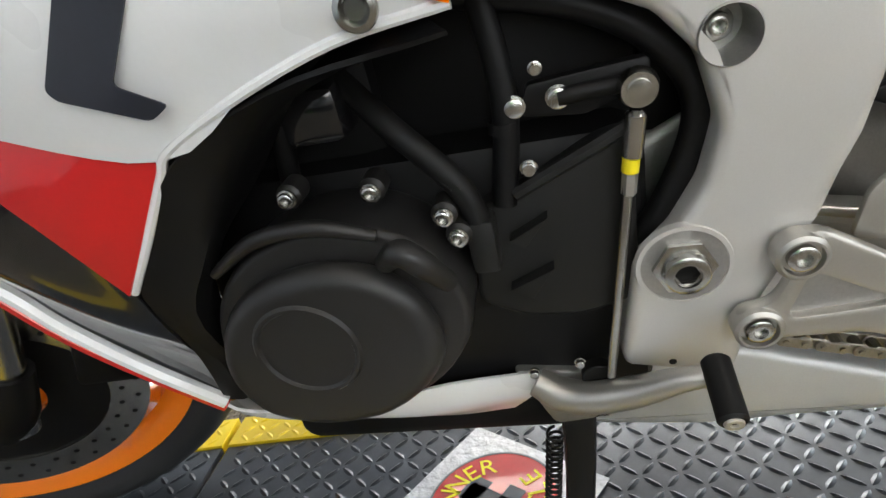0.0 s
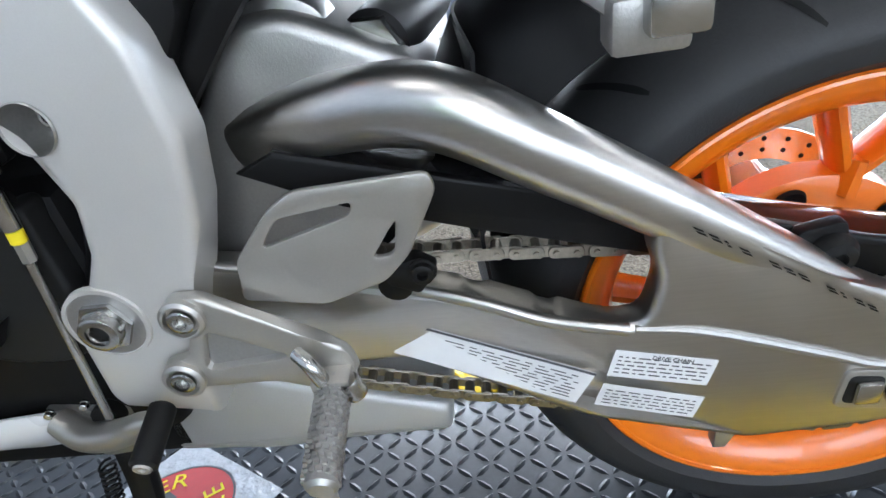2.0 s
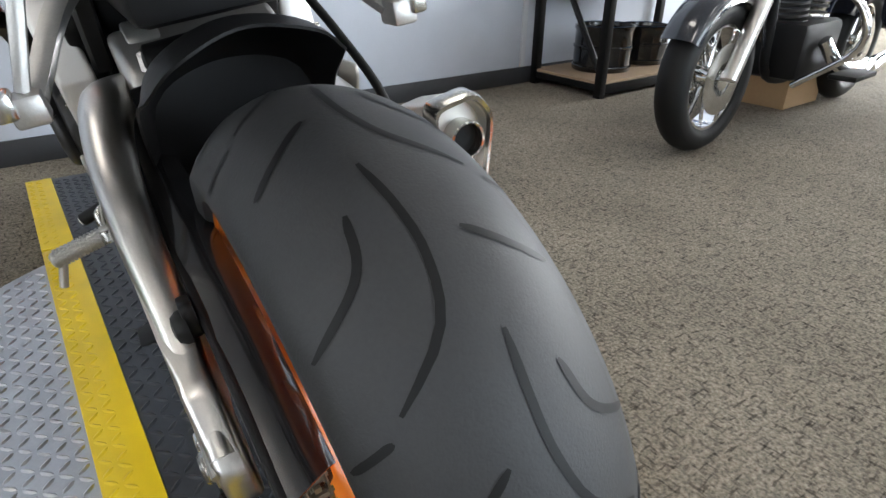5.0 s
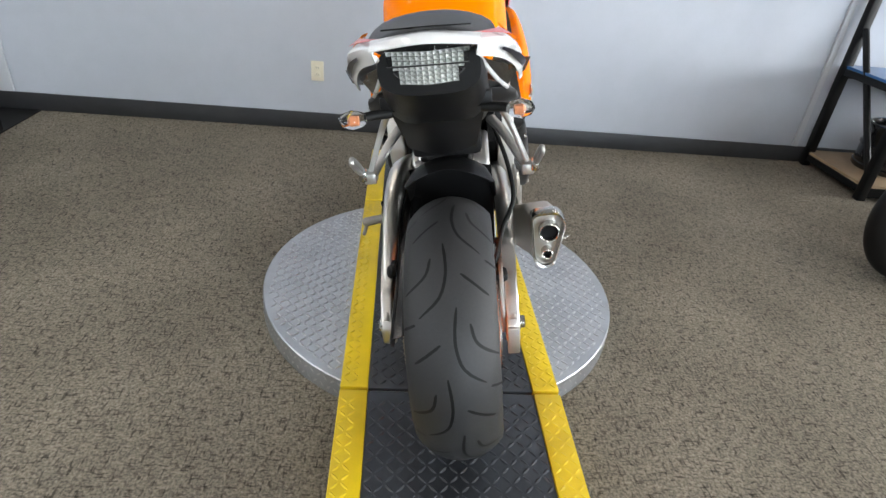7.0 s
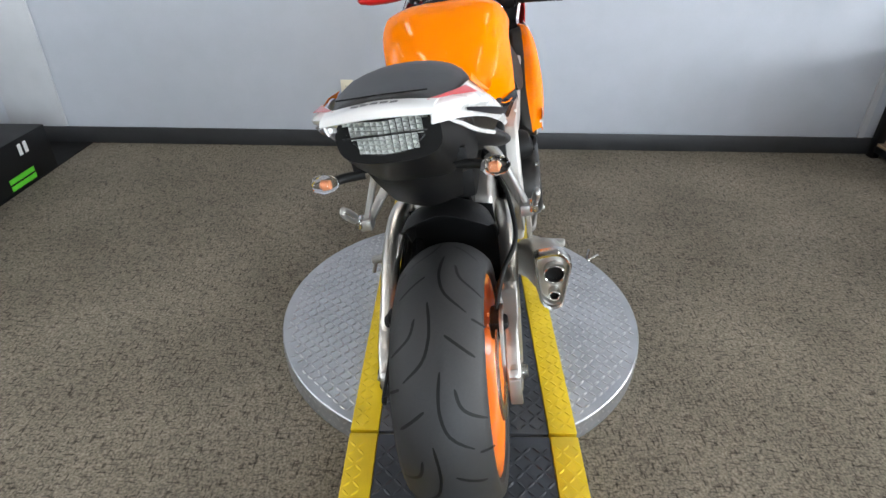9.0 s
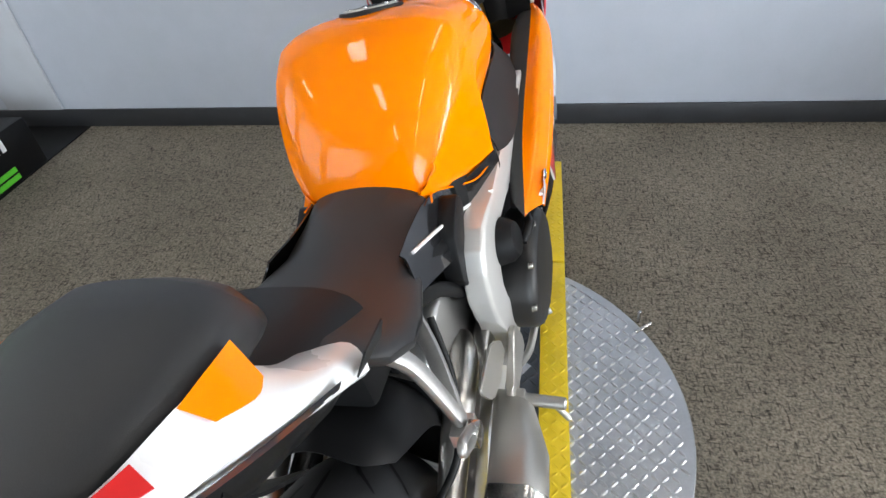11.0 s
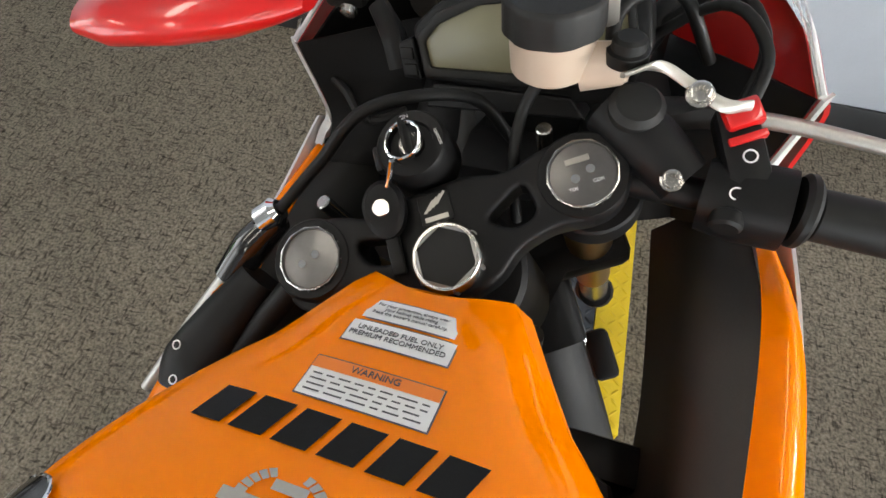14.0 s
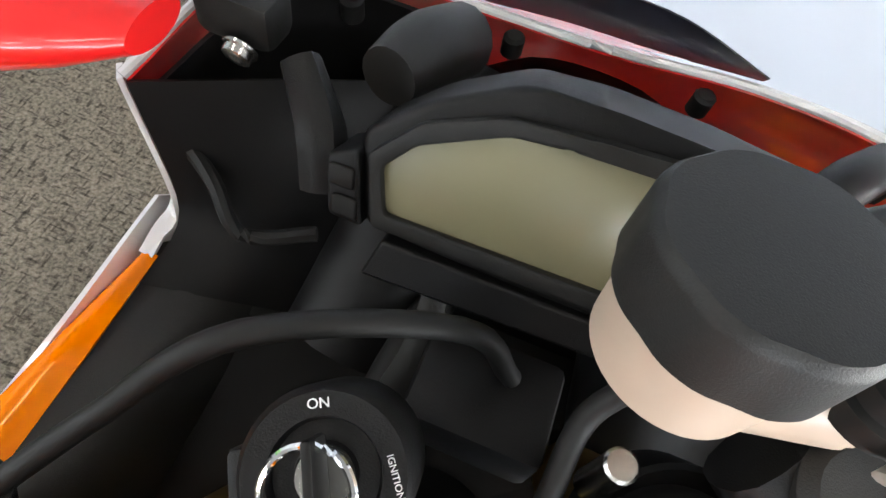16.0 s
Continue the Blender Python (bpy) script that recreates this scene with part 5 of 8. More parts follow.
# ---- tank ----
# (y, half width, top, shoulder height, foot's half width, foot height)
TANK_KEYS = ((0.512, 0.095, 0.812, 0.806, 0.093, 0.798), (0.522, 0.114, 0.846, 0.820, 0.106, 0.793), (0.540, 0.128, 0.888, 0.845, 0.118, 0.789), (0.565, 0.142, 0.932, 0.870, 0.132, 0.784), (0.600, 0.156, 0.976, 0.900, 0.150, 0.779), (0.640, 0.169, 1.008, 0.920, 0.168, 0.775), (0.684, 0.178, 1.026, 0.930, 0.183, 0.770), (0.692, 0.179, 1.028, 0.930, 0.166, 0.833), (0.730, 0.181, 1.029, 0.935, 0.166, 0.845), (0.770, 0.182, 1.021, 0.935, 0.166, 0.852), (0.830, 0.182, 1.010, 0.930, 0.166, 0.860), (0.880, 0.176, 1.000, 0.925, 0.164, 0.864), (0.930, 0.154, 0.987, 0.920, 0.148, 0.868), (0.980, 0.120, 0.971, 0.910, 0.116, 0.872), (1.020, 0.086, 0.957, 0.900, 0.084, 0.875), (1.050, 0.060, 0.946, 0.900, 0.058, 0.880))


def tank_key(y):
    """The tank's measures at y, on a smooth line through its sections; its foot steps at the cover."""
    keys, out = TANK_KEYS, [y]
    k = max(1, min(len(keys) - 1, next((i for i, q in enumerate(keys) if q[0] >= y), len(keys) - 1)))
    a, b = keys[k - 1], keys[k]
    u = max(0.0, min(1.0, (y - a[0]) / (b[0] - a[0])))
    before, after = keys[max(0, k - 2)], keys[min(len(keys) - 1, k + 1)]
    for i in range(1, 6):
        if i > 3:
            out.append(a[i] + (b[i] - a[i]) * u)
            continue
        h = b[0] - a[0]
        m0 = h * (b[i] - before[i]) / max(1e-6, b[0] - before[0])
        m1 = h * (after[i] - a[i]) / max(1e-6, after[0] - a[0])
        out.append((2 * u ** 3 - 3 * u * u + 1) * a[i] + (u ** 3 - 2 * u * u + u) * m0 + (3 * u * u - 2 * u ** 3) * b[i] + (u ** 3 - u * u) * m1)
    return out


def tank_half(y):
    """Half a cross-section from the crown down to the foot, with a crease along the shoulder."""
    _, w, top, mid, foot, low = tank_key(y)
    crease = max(0.0, min(1.0, (y - 0.56) / 0.12))
    pts = [(0, top), (0.30 * w, top - 0.001), (0.52 * w, top - 0.005), (0.70 * w, top - 0.013), (0.84 * w, top - 0.027 + 0.004 * crease), (0.90 * w, top - 0.042 + 0.006 * crease), (0.965 * w, top - 0.3 * (top - mid) - 0.030), (w, mid), ((w + foot) / 2 + 0.002, (mid + low) / 2), (foot, low)]
    return resample([(0, x, z) for x, z in pts], 22)


def tank_loop(y):
    half = [(p.y, p.z) for p in tank_half(y)]
    horn = 0.022 * max(0.0, (y - 1.00) / 0.05)
    ring = [Vector((x, y + horn * min(1.0, x / 0.055) ** 2, z)) for x, z in half]
    low = half[-1][1] - 0.03
    ring += [Vector((half[-1][0] * 0.8, y, low)), Vector((0, y, low - 0.005)), Vector((-half[-1][0] * 0.8, y, low))]
    return ring + [Vector((-p.x, p.y, p.z)) for p in ring[21:0:-1]]


TANK_YS = sorted({k[0] for k in TANK_KEYS} | {0.512 + 0.0122 * k for k in range(44)})
tank = part("fuel_tank", loft([tank_loop(y) for y in TANK_YS]), ORANGE, bike, "glossy orange fuel tank with creased shoulders")
CAP = Vector((0, 0.772, 1.0215))
cap_axis = Vector((0, 0.22, 1)).normalized()
cap = part("filler_ring", lathe([(-0.006, 0.0575), (0.002, 0.0575), (0.0035, 0.055), (0.0025, 0.0495), (0.0, 0.0485)], CAP, cap_axis, 56), RUBBER_DARK, tank, "black rubber filler surround")
part("filler_flange", lathe([(0.0, 0.0495), (0.0045, 0.049), (0.006, 0.0475), (0.006, 0.038), (0.003, 0.037)], CAP, cap_axis, 56), SATIN, tank, "satin metal filler flange")
part("filler_cap", lathe([(0.0, 0.0375), (0.005, 0.037), (0.0065, 0.0345), (0.0055, 0.026), (0.006, 0.0)], CAP, cap_axis, 48), PLASTIC_GREY, tank, "dark grey locking filler cap")
part("lock_cover", slab([(-0.014, -0.006), (0.014, -0.006), (0.012, 0.006), (-0.012, 0.006)], 0, 0.003, 0.001, 0.003), PLASTIC, tank).matrix_local = Matrix.Translation(CAP + Vector((0.0, -0.005, 0.0055))) @ Matrix.Rotation(radians(-90), 4, "Y") @ Matrix.Rotation(radians(90), 4, "X")
for k in range(7):
    a = radians(25 + 51.4 * k)
    part("cap_screw", hex_bolt(CAP + Vector((0.0428 * math.cos(a), 0.0428 * math.sin(a), 0.0058 - 0.22 * 0.0428 * math.sin(a))), cap_axis, 0.0034, 0.002), STEEL, tank)


def on_tank(x, y, up=0.0):
    """The tank's top under (x, y)."""
    half = tank_half(min(y, 1.05))
    want = min(abs(x), max(p.y for p in half) - 0.0005)
    for p, q in zip(half, half[1:]):
        if q.y >= want:
            return Vector((x, y, p.z + (q.z - p.z) * (want - p.y) / max(1e-6, q.y - p.y) + up))
    return Vector((x, y, half[-1].z + up))


def tank_decal(name, shape, material, up, label):
    """A flat print laid on the tank's skin: a function of (u, v) in 0 to 1 giving (x, y)."""
    bm = bmesh.new()
    rows = [[bm.verts.new(on_tank(*shape(i / 10, j / 6), up)) for i in range(11)] for j in range(7)]
    skin(bm, rows, closed=False)
    return part(name, bm, material, tank, label)


def quad(x0, x1, y0, y1, skew=0.0):
    return lambda u, v: (x0 + (x1 - x0) * u + skew * v, y0 + (y1 - y0) * v)


for y0, y1, half in ((1.0205, 1.036, 0.0295), (1.0015, 1.0175, 0.0325), (0.962, 0.9865, 0.0375)):
    tank_decal("label_border", quad(-half - 0.0009, half + 0.0009, y0 - 0.0009, y1 + 0.0009), INK, 0.0008, "thin dark label border")
    tank_decal("warning_label", quad(-half, half, y0, y1), LABEL, 0.0012, "white warning label with small print")
tank_decal("label_head", quad(-0.0375, 0.0375, 0.979, 0.9865), INK_ORANGE, 0.0018, "orange label heading")
lab_lines = bmesh.new()
rng = random.Random(4)
for y0, half, rows_n, step in ((0.9760, 0.034, 4, 0.0034),):
    for r in range(rows_n):
        x = -half
        while x < half - 0.004:
            w = min(rng.uniform(0.004, 0.012), half - x)
            y = y0 - r * step
            q = [on_tank(x, y, 0.0019), on_tank(x + w, y, 0.0019), on_tank(x + w, y - 0.0010, 0.0019), on_tank(x, y - 0.0010, 0.0019)]
            lab_lines.faces.new([lab_lines.verts.new(p) for p in q])
            x += w + 0.0025
tagged(part("label_print", lab_lines, INK, tank), kind="stuff")


def lie(p, normal, turn=0.0):
    """A pose for letters: lying on a surface, their feet towards the rider."""
    n = Vector(normal).normalized()
    r = (Vector((1, 0, 0)) - n * n.x).normalized()
    u = n.cross(r)
    m = Matrix((r, u, n)).transposed().to_4x4()
    return Matrix.Translation(p) @ m @ Matrix.Rotation(radians(turn), 4, "Z")


fuel = lettering("fuel_label_text", "UNLEADED FUEL ONLY\nPREMIUM RECOMMENDED", 0.0050, lie(on_tank(0, 1.0095, 0.0022), (0, 0.36, 1)), INK, tank, 0.0002)
lettering("helmet_label_text", "For your protection, always wear\nyour helmet while riding.\nRead the owner's manual carefully.", 0.0034, lie(on_tank(0, 1.0283, 0.0022), (0, 0.34, 1)), INK, tank, 0.0002)
lettering("label_heading_text", "WARNING", 0.0060, lie(on_tank(0, 0.9828, 0.0022), (0, 0.34, 1)), INK, tank, 0.0002)
# the sponsor's mark across the tank, as plain slanted strokes
for k in range(6):
    bm = bmesh.new()
    x = -0.084 + 0.0256 * k
    q = [(x, 0.0), (x + 0.0200, 0.0), (x + 0.0285, 1.0), (x + 0.0085, 1.0)]
    bm.faces.new([bm.verts.new(on_tank(a, 0.9345 + 0.0205 * b, 0.0016)) for a, b in q])
    part("sponsor_bar", bm, PLASTIC, tank, "black slanted sponsor mark bar")
bm = bmesh.new()
for k in range(28):
    if k in (6, 7, 8):
        continue
    a0, a1 = 2 * math.pi * k / 28, 2 * math.pi * (k + 0.8) / 28
    bm.faces.new([bm.verts.new(on_tank(r * 1.15 * math.cos(a) - 0.010, 0.908 + 0.82 * r * math.sin(a), 0.0013)) for r, a in ((0.016, a0), (0.021, a0), (0.021, a1), (0.016, a1))])
for x0, x1, y0, y1 in ((-0.040, 0.020, 0.903, 0.909), (-0.026, 0.008, 0.8965, 0.9005), (-0.018, 0.000, 0.914, 0.919)):
    bm.faces.new([bm.verts.new(on_tank(x, y, 0.0015)) for x, y in ((x0, y0), (x1, y0), (x1, y1), (x0, y1))])
part("wreath_mark", bm, SATIN, tank, "faded grey wreath mark")
# dark oval badge on each shoulder
for s in (-1, 1):
    bm = bmesh.new()
    rings = []
    for r in (1.0, 0.86, 0.45, 0.01):
        rings.append([bm.verts.new(on_tank(s * (0.147 + 0.0225 * r * math.cos(2 * math.pi * j / 32)), 0.864 + r * (0.0175 * math.sin(2 * math.pi * j / 32) - 0.008 * math.cos(2 * math.pi * j / 32)), 0.004 + 0.002 * (1 - r))) for j in range(32)])
    skin(bm, rings)
    badge = part("tank_badge", bm, BLACK_GLOSS, tank, "dark oval badge with silver wing strokes")
    edge = [on_tank(s * (0.147 + 0.0232 * math.cos(2 * math.pi * j / 32)), 0.864 + 0.0182 * math.sin(2 * math.pi * j / 32) - 0.008 * math.cos(2 * math.pi * j / 32), 0.003) for j in range(33)]
    part("badge_rim", tube(edge, 0.0013, 8, 1), CHROME, tank, "chrome badge rim")
    bm = bmesh.new()
    for k in range(5):
        x, y = 0.140 + 0.0045 * k, 0.857 + 0.0018 * k
        bm.faces.new([bm.verts.new(on_tank(s * a, b, 0.0068)) for a, b in ((x, y), (x + 0.0028, y - 0.001), (x + 0.0075, y + 0.012), (x + 0.0062, y + 0.013))])
    part("badge_wing", bm, SATIN, tank)

# black side covers below the tank
for s in (-1, 1):
    part("tank_side_cover", patch([[(s * 0.1695, 0.686, 0.826), (s * 0.171, 0.71, 0.842), (s * 0.172, 0.76, 0.856), (s * 0.1725, 0.84, 0.866), (s * 0.168, 0.915, 0.870), (s * 0.140, 0.97, 0.885)], [(s * 0.1845, 0.688, 0.790), (s * 0.186, 0.725, 0.800), (s * 0.190, 0.78, 0.805), (s * 0.190, 0.85, 0.815), (s * 0.182, 0.93, 0.832), (s * 0.160, 0.98, 0.850)], [(s * 0.191, 0.692, 0.762), (s * 0.200, 0.73, 0.752), (s * 0.207, 0.78, 0.752), (s * 0.207, 0.86, 0.772), (s * 0.196, 0.94, 0.800), (s * 0.178, 0.99, 0.820)]], 24, 10, 0.003), PLASTIC_GREY, bike, "grained dark grey side cover under the tank")
    part("seat_side_panel", patch([[(s * 0.183, 0.690, 0.768), (s * 0.140, 0.60, 0.765), (s * 0.106, 0.52, 0.790), (s * 0.100, 0.44, 0.795), (s * 0.106, 0.36, 0.800)], [(s * 0.186, 0.690, 0.740), (s * 0.146, 0.60, 0.714), (s * 0.124, 0.52, 0.736), (s * 0.113, 0.44, 0.765), (s * 0.114, 0.36, 0.788)], [(s * 0.180, 0.680, 0.715), (s * 0.156, 0.60, 0.690), (s * 0.138, 0.50, 0.690), (s * 0.132, 0.40, 0.725), (s * 0.132, 0.33, 0.755)]], 20, 8, 0.003), BLACK_GLOSS, bike, "gloss black panel beside the seat")
    part("panel_stripe", tube([(s * 0.150, 0.612, 0.714), (s * 0.135, 0.55, 0.731), (s * 0.123, 0.47, 0.757), (s * 0.117, 0.385, 0.786)], 0.0032, 6, 6), WHITE, bike, "thin white stripe")
    part("tank_piping", tube([(s * 0.176, 0.672, 0.752), (s * 0.158, 0.620, 0.752), (s * 0.128, 0.560, 0.778), (s * 0.112, 0.530, 0.792), (s * 0.116, 0.505, 0.788)], 0.0016, 6, 6), ORANGE, bike, "thin orange lower lip of the tank")

# ---- seat and tail ----
def seat_ring(y, half, top, thick, dip=0.0, n=32, square=3.2):
    ring = []
    for j in range(n):
        a = 2 * math.pi * j / n
        c, s = math.cos(a), math.sin(a)
        q = (abs(c) ** square + abs(s) ** square) ** (-1 / square)
        x, v = q * c, q * s
        ring.append(Vector((half * x, y, top - thick / 2 + thick / 2 * v - dip * x * x * (1 if v > 0 else 0.6))))
    return ring


part("rider_seat", loft([seat_ring(0.526, 0.084, 0.812, 0.03), seat_ring(0.516, 0.104, 0.822, 0.05, 0.016), seat_ring(0.47, 0.108, 0.812, 0.055, 0.02), seat_ring(0.40, 0.116, 0.800, 0.06, 0.02), seat_ring(0.33, 0.138, 0.803, 0.06, 0.02), seat_ring(0.26, 0.162, 0.822, 0.06, 0.02), seat_ring(0.205, 0.174, 0.845, 0.06, 0.02), seat_ring(0.160, 0.166, 0.866, 0.055, 0.02), seat_ring(0.140, 0.140, 0.870, 0.03, 0.015)]), SEAT, bike, "black vinyl rider seat")
def pad_rise(bm):
    """The pad climbs a little towards its front."""
    for v in bm.verts:
        v.co.z += 0.018 * max(0.0, min(1.0, (v.co.y + 0.10) / 0.18)) * (1 if v.co.z > 0.96 else 0.4)
    return bm


pad = part("passenger_seat", pad_rise(moved(loft([seat_ring(0.196, 0.080, 0.955, 0.03, 0.01), seat_ring(0.185, 0.105, 0.985, 0.06, 0.012), seat_ring(0.155, 0.122, 1.005, 0.07, 0.014), seat_ring(0.10, 0.132, 1.014, 0.068, 0.014), seat_ring(0.02, 0.128, 1.021, 0.058, 0.012), seat_ring(-0.06, 0.112, 1.027, 0.046, 0.010), seat_ring(-0.125, 0.092, 1.032, 0.036, 0.008), seat_ring(-0.150, 0.080, 1.030, 0.020, 0.006), seat_ring(-0.155, 0.068, 1.026, 0.006, 0.004)]), Matrix.Translation((0, -0.041, -0.007)) @ Matrix.Diagonal((0.90, 0.812, 1, 1)))), SEAT, bike, "black vinyl passenger pad")
part("pad_seam", tube([(-0.072, -0.150, 1.0235), (0.0, -0.150, 1.0245), (0.072, -0.150, 1.0235)], 0.0012, 6, 5), RUBBER_DARK, pad)


def tail_half(s):
    """White tail cowl, one side, from the seat's front back to the lamp."""
    return patch([[(s * 0.096, 0.19, 0.860), (s * 0.112, 0.14, 0.900), (s * 0.122, 0.06, 0.975), (s * 0.108, -0.06, 0.998), (s * 0.085, -0.15, 1.010)],
                  [(s * 0.146, 0.205, 0.862), (s * 0.160, 0.14, 0.893), (s * 0.158, 0.05, 0.940), (s * 0.135, -0.08, 0.985), (s * 0.100, -0.185, 1.008)],
                  [(s * 0.172, 0.185, 0.850), (s * 0.168, 0.11, 0.890), (s * 0.150, 0.02, 0.936), (s * 0.122, -0.08, 0.972), (s * 0.106, -0.195, 1.000)],
                  [(s * 0.166, 0.180, 0.840), (s * 0.158, 0.11, 0.878), (s * 0.140, 0.02, 0.922), (s * 0.114, -0.08, 0.958), (s * 0.102, -0.19, 0.985)]], 26, 12, 0.003)


def tail_fit(v):
    """The tail's final line: drawn back, raised in front and narrow at the lamp."""
    f = max(0.0, min(1.0, (v.y + 0.20) / 0.33))
    u = min(1.0, f * 2.2)
    return Vector((v.x * (0.80 + 0.25 * u * u * (3 - 2 * u)), v.y - 0.010 - 0.035 * f, v.z + 0.006 + 0.024 * f * f))


def fitted(bm):
    for v in bm.verts:
        v.co = tail_fit(v.co)
    return bm


def strip(curve_a, curve_b, n=16, lift=0.0015, normal=(0, 0, 1)):
    v = Vector(normal).normalized() * lift
    return patch([[Vector(p) + v for p in curve_a], [Vector(p) + v for p in curve_b]], n, 3, 0.0006)


TAIL = Matrix.Translation((0, -0.015, -0.006)) @ Matrix.Diagonal((0.97, 0.92, 1, 1))
for s, side in ((-1, "left"), (1, "right")):
    cowl = part(f"{side}_tail_cowl", fitted(moved(tail_half(s), TAIL)), WHITE, bike, "white tail cowl with red, orange and black accents")
    nrm = (s * 0.5, 0, 1)
    part("orange_accent", fitted(moved(strip([(s * 0.120, 0.100, 0.971), (s * 0.121, 0.055, 0.980), (s * 0.121, 0.018, 0.986)], [(s * 0.142, 0.086, 0.944), (s * 0.150, 0.060, 0.950), (s * 0.140, 0.022, 0.967)], 10, 0.004, nrm), TAIL)), ORANGE, cowl, "orange painted accent")
    part("red_accent", fitted(moved(strip([(s * 0.117, -0.035, 0.993), (s * 0.104, -0.095, 1.002), (s * 0.086, -0.152, 1.010)], [(s * 0.136, -0.045, 0.983), (s * 0.116, -0.098, 0.998), (s * 0.090, -0.155, 1.0095)], 10, 0.0045, nrm), TAIL)), RED, cowl, "red painted accent")
    part("black_stripe", fitted(moved(strip([(s * 0.170, 0.130, 0.888), (s * 0.153, 0.03, 0.930), (s * 0.122, -0.085, 0.972)], [(s * 0.163, 0.130, 0.876), (s * 0.146, 0.03, 0.918), (s * 0.120, -0.085, 0.967)], 12, 0.007, (s, 0, 0.6)), TAIL)), NAVY, cowl)
    part("grey_insert", fitted(patch([[(s * 0.176, 0.19, 0.872), (s * 0.180, 0.14, 0.882)], [(s * 0.160, 0.20, 0.835), (s * 0.168, 0.13, 0.858)]], 6, 4, 0.002)), PLASTIC_GREY, cowl)
    part("tail_side", patch([[(s * 0.165, 0.100, 0.891), (s * 0.134, 0.016, 0.920), (s * 0.100, -0.055, 0.945), (s * 0.080, -0.140, 0.978)], [(s * 0.143, 0.125, 0.846), (s * 0.118, 0.035, 0.888), (s * 0.097, -0.035, 0.928), (s * 0.079, -0.145, 0.972)]], 14, 6, 0.003), BLACK_GLOSS, cowl)
    part("white_edge", tube([(s * 0.082, -0.180, 0.988), (s * 0.086, -0.110, 0.962), (s * 0.099, -0.030, 0.926), (s * 0.120, 0.038, 0.886), (s * 0.144, 0.128, 0.845)], 0.0045, 8, 6), WHITE, cowl)
part("tail_deck", fitted(patch([[(-0.102, -0.150, 1.006), (0, -0.150, 1.014), (0.102, -0.150, 1.006)], [(-0.106, -0.19, 1.006), (0, -0.205, 1.020), (0.106, -0.19, 1.006)], [(-0.108, -0.200, 0.998), (0, -0.225, 1.010), (0.108, -0.200, 0.998)]], 18, 8, 0.003)), WHITE, bike, "white tail end above the lamp")
part("undertail", loft([oval(0.24, 0.80, 0.105, 0.06, square=3), oval(0.12, 0.83, 0.105, 0.07, square=3), oval(0.0, 0.885, 0.100, 0.075, square=3), oval(-0.10, 0.935, 0.092, 0.062, square=3), oval(-0.16, 0.96, 0.085, 0.042, square=3)]), PLASTIC, bike, "black plastic undertail")
part("undertail_skirt", patch([[(-0.098, -0.03, 0.885), (0, -0.05, 0.880), (0.098, -0.03, 0.885)], [(-0.085, 0.0, 0.825), (0, -0.02, 0.815), (0.085, 0.0, 0.825)], [(-0.07, 0.07, 0.745), (0, 0.06, 0.730), (0.07, 0.07, 0.745)]], 16, 10, 0.004), PLASTIC, bike)
part("plate_bracket", box(-0.105, 0.105, -0.060, -0.045, 0.862, 0.892, 0.004), PLASTIC, bike, "black bracket with two screws")
for x in (-0.072, 0.074):
    part("plate_screw", hex_bolt((x, -0.060, 0.879), (0, -1, 0), 0.0055, 0.006, socket=False), CHROME, bike, "small chrome screw")
# tail lamp: a clear lens over faceted reflectors
lamp = part("tail_lamp", loft([[Vector((x, -0.165 + 0.018 * abs(x) / 0.07, z)) for x, z in rounded([(-0.080, 1.000), (0.080, 1.000), (0.066, 0.955), (0.038, 0.938), (-0.038, 0.938), (-0.066, 0.955)], 0.012, 3)],
                               [Vector((x * 0.93, -0.196 + 0.020 * abs(x) / 0.07, 0.972 + (z - 0.972) * 0.92)) for x, z in rounded([(-0.080, 1.000), (0.080, 1.000), (0.066, 0.955), (0.038, 0.938), (-0.038, 0.938), (-0.066, 0.955)], 0.012, 3)]]), BLACK_GLOSS, bike, "clear-lens tail lamp in a black surround")
cells = bmesh.new()
for i in range(14):
    for j in range(7):
        x, z = -0.063 + 0.0097 * i, 0.944 + 0.0075 * j
        if abs(x) > 0.046 + (z - 0.944) * 0.45:
            continue
        y = -0.1985 + 0.020 * abs(x) / 0.07
        v = [cells.verts.new(p) for p in ((x - 0.0046, y, z - 0.0035), (x + 0.0046, y, z - 0.0035), (x + 0.0046, y, z + 0.0035), (x - 0.0046, y, z + 0.0035), (x, y + 0.003, z))]
        for k in range(4):
            cells.faces.new((v[k], v[(k + 1) % 4], v[4]))
tagged(part("reflector_cells", cells, mat("faceted_reflector", (0.30, 0.31, 0.29), 0.3, metal=0.2, grain=0.1, scale=200), lamp, "grey faceted lamp reflector"), kind="stuff")
part("lamp_divider", box(-0.066, 0.066, -0.2005, -0.196, 0.9705, 0.9725), PLASTIC_GREY, lamp)
lens = part("lens", patch([[(-0.070, -0.182, 0.997), (0, -0.203, 0.999), (0.070, -0.182, 0.997)], [(-0.062, -0.184, 0.968), (0, -0.204, 0.968), (0.062, -0.184, 0.968)], [(-0.040, -0.189, 0.941), (0, -0.201, 0.940), (0.040, -0.189, 0.941)]], 16, 8, 0.0015), GLASS, lamp)
lens.visible_shadow = False
lamp.location.y = 0.018
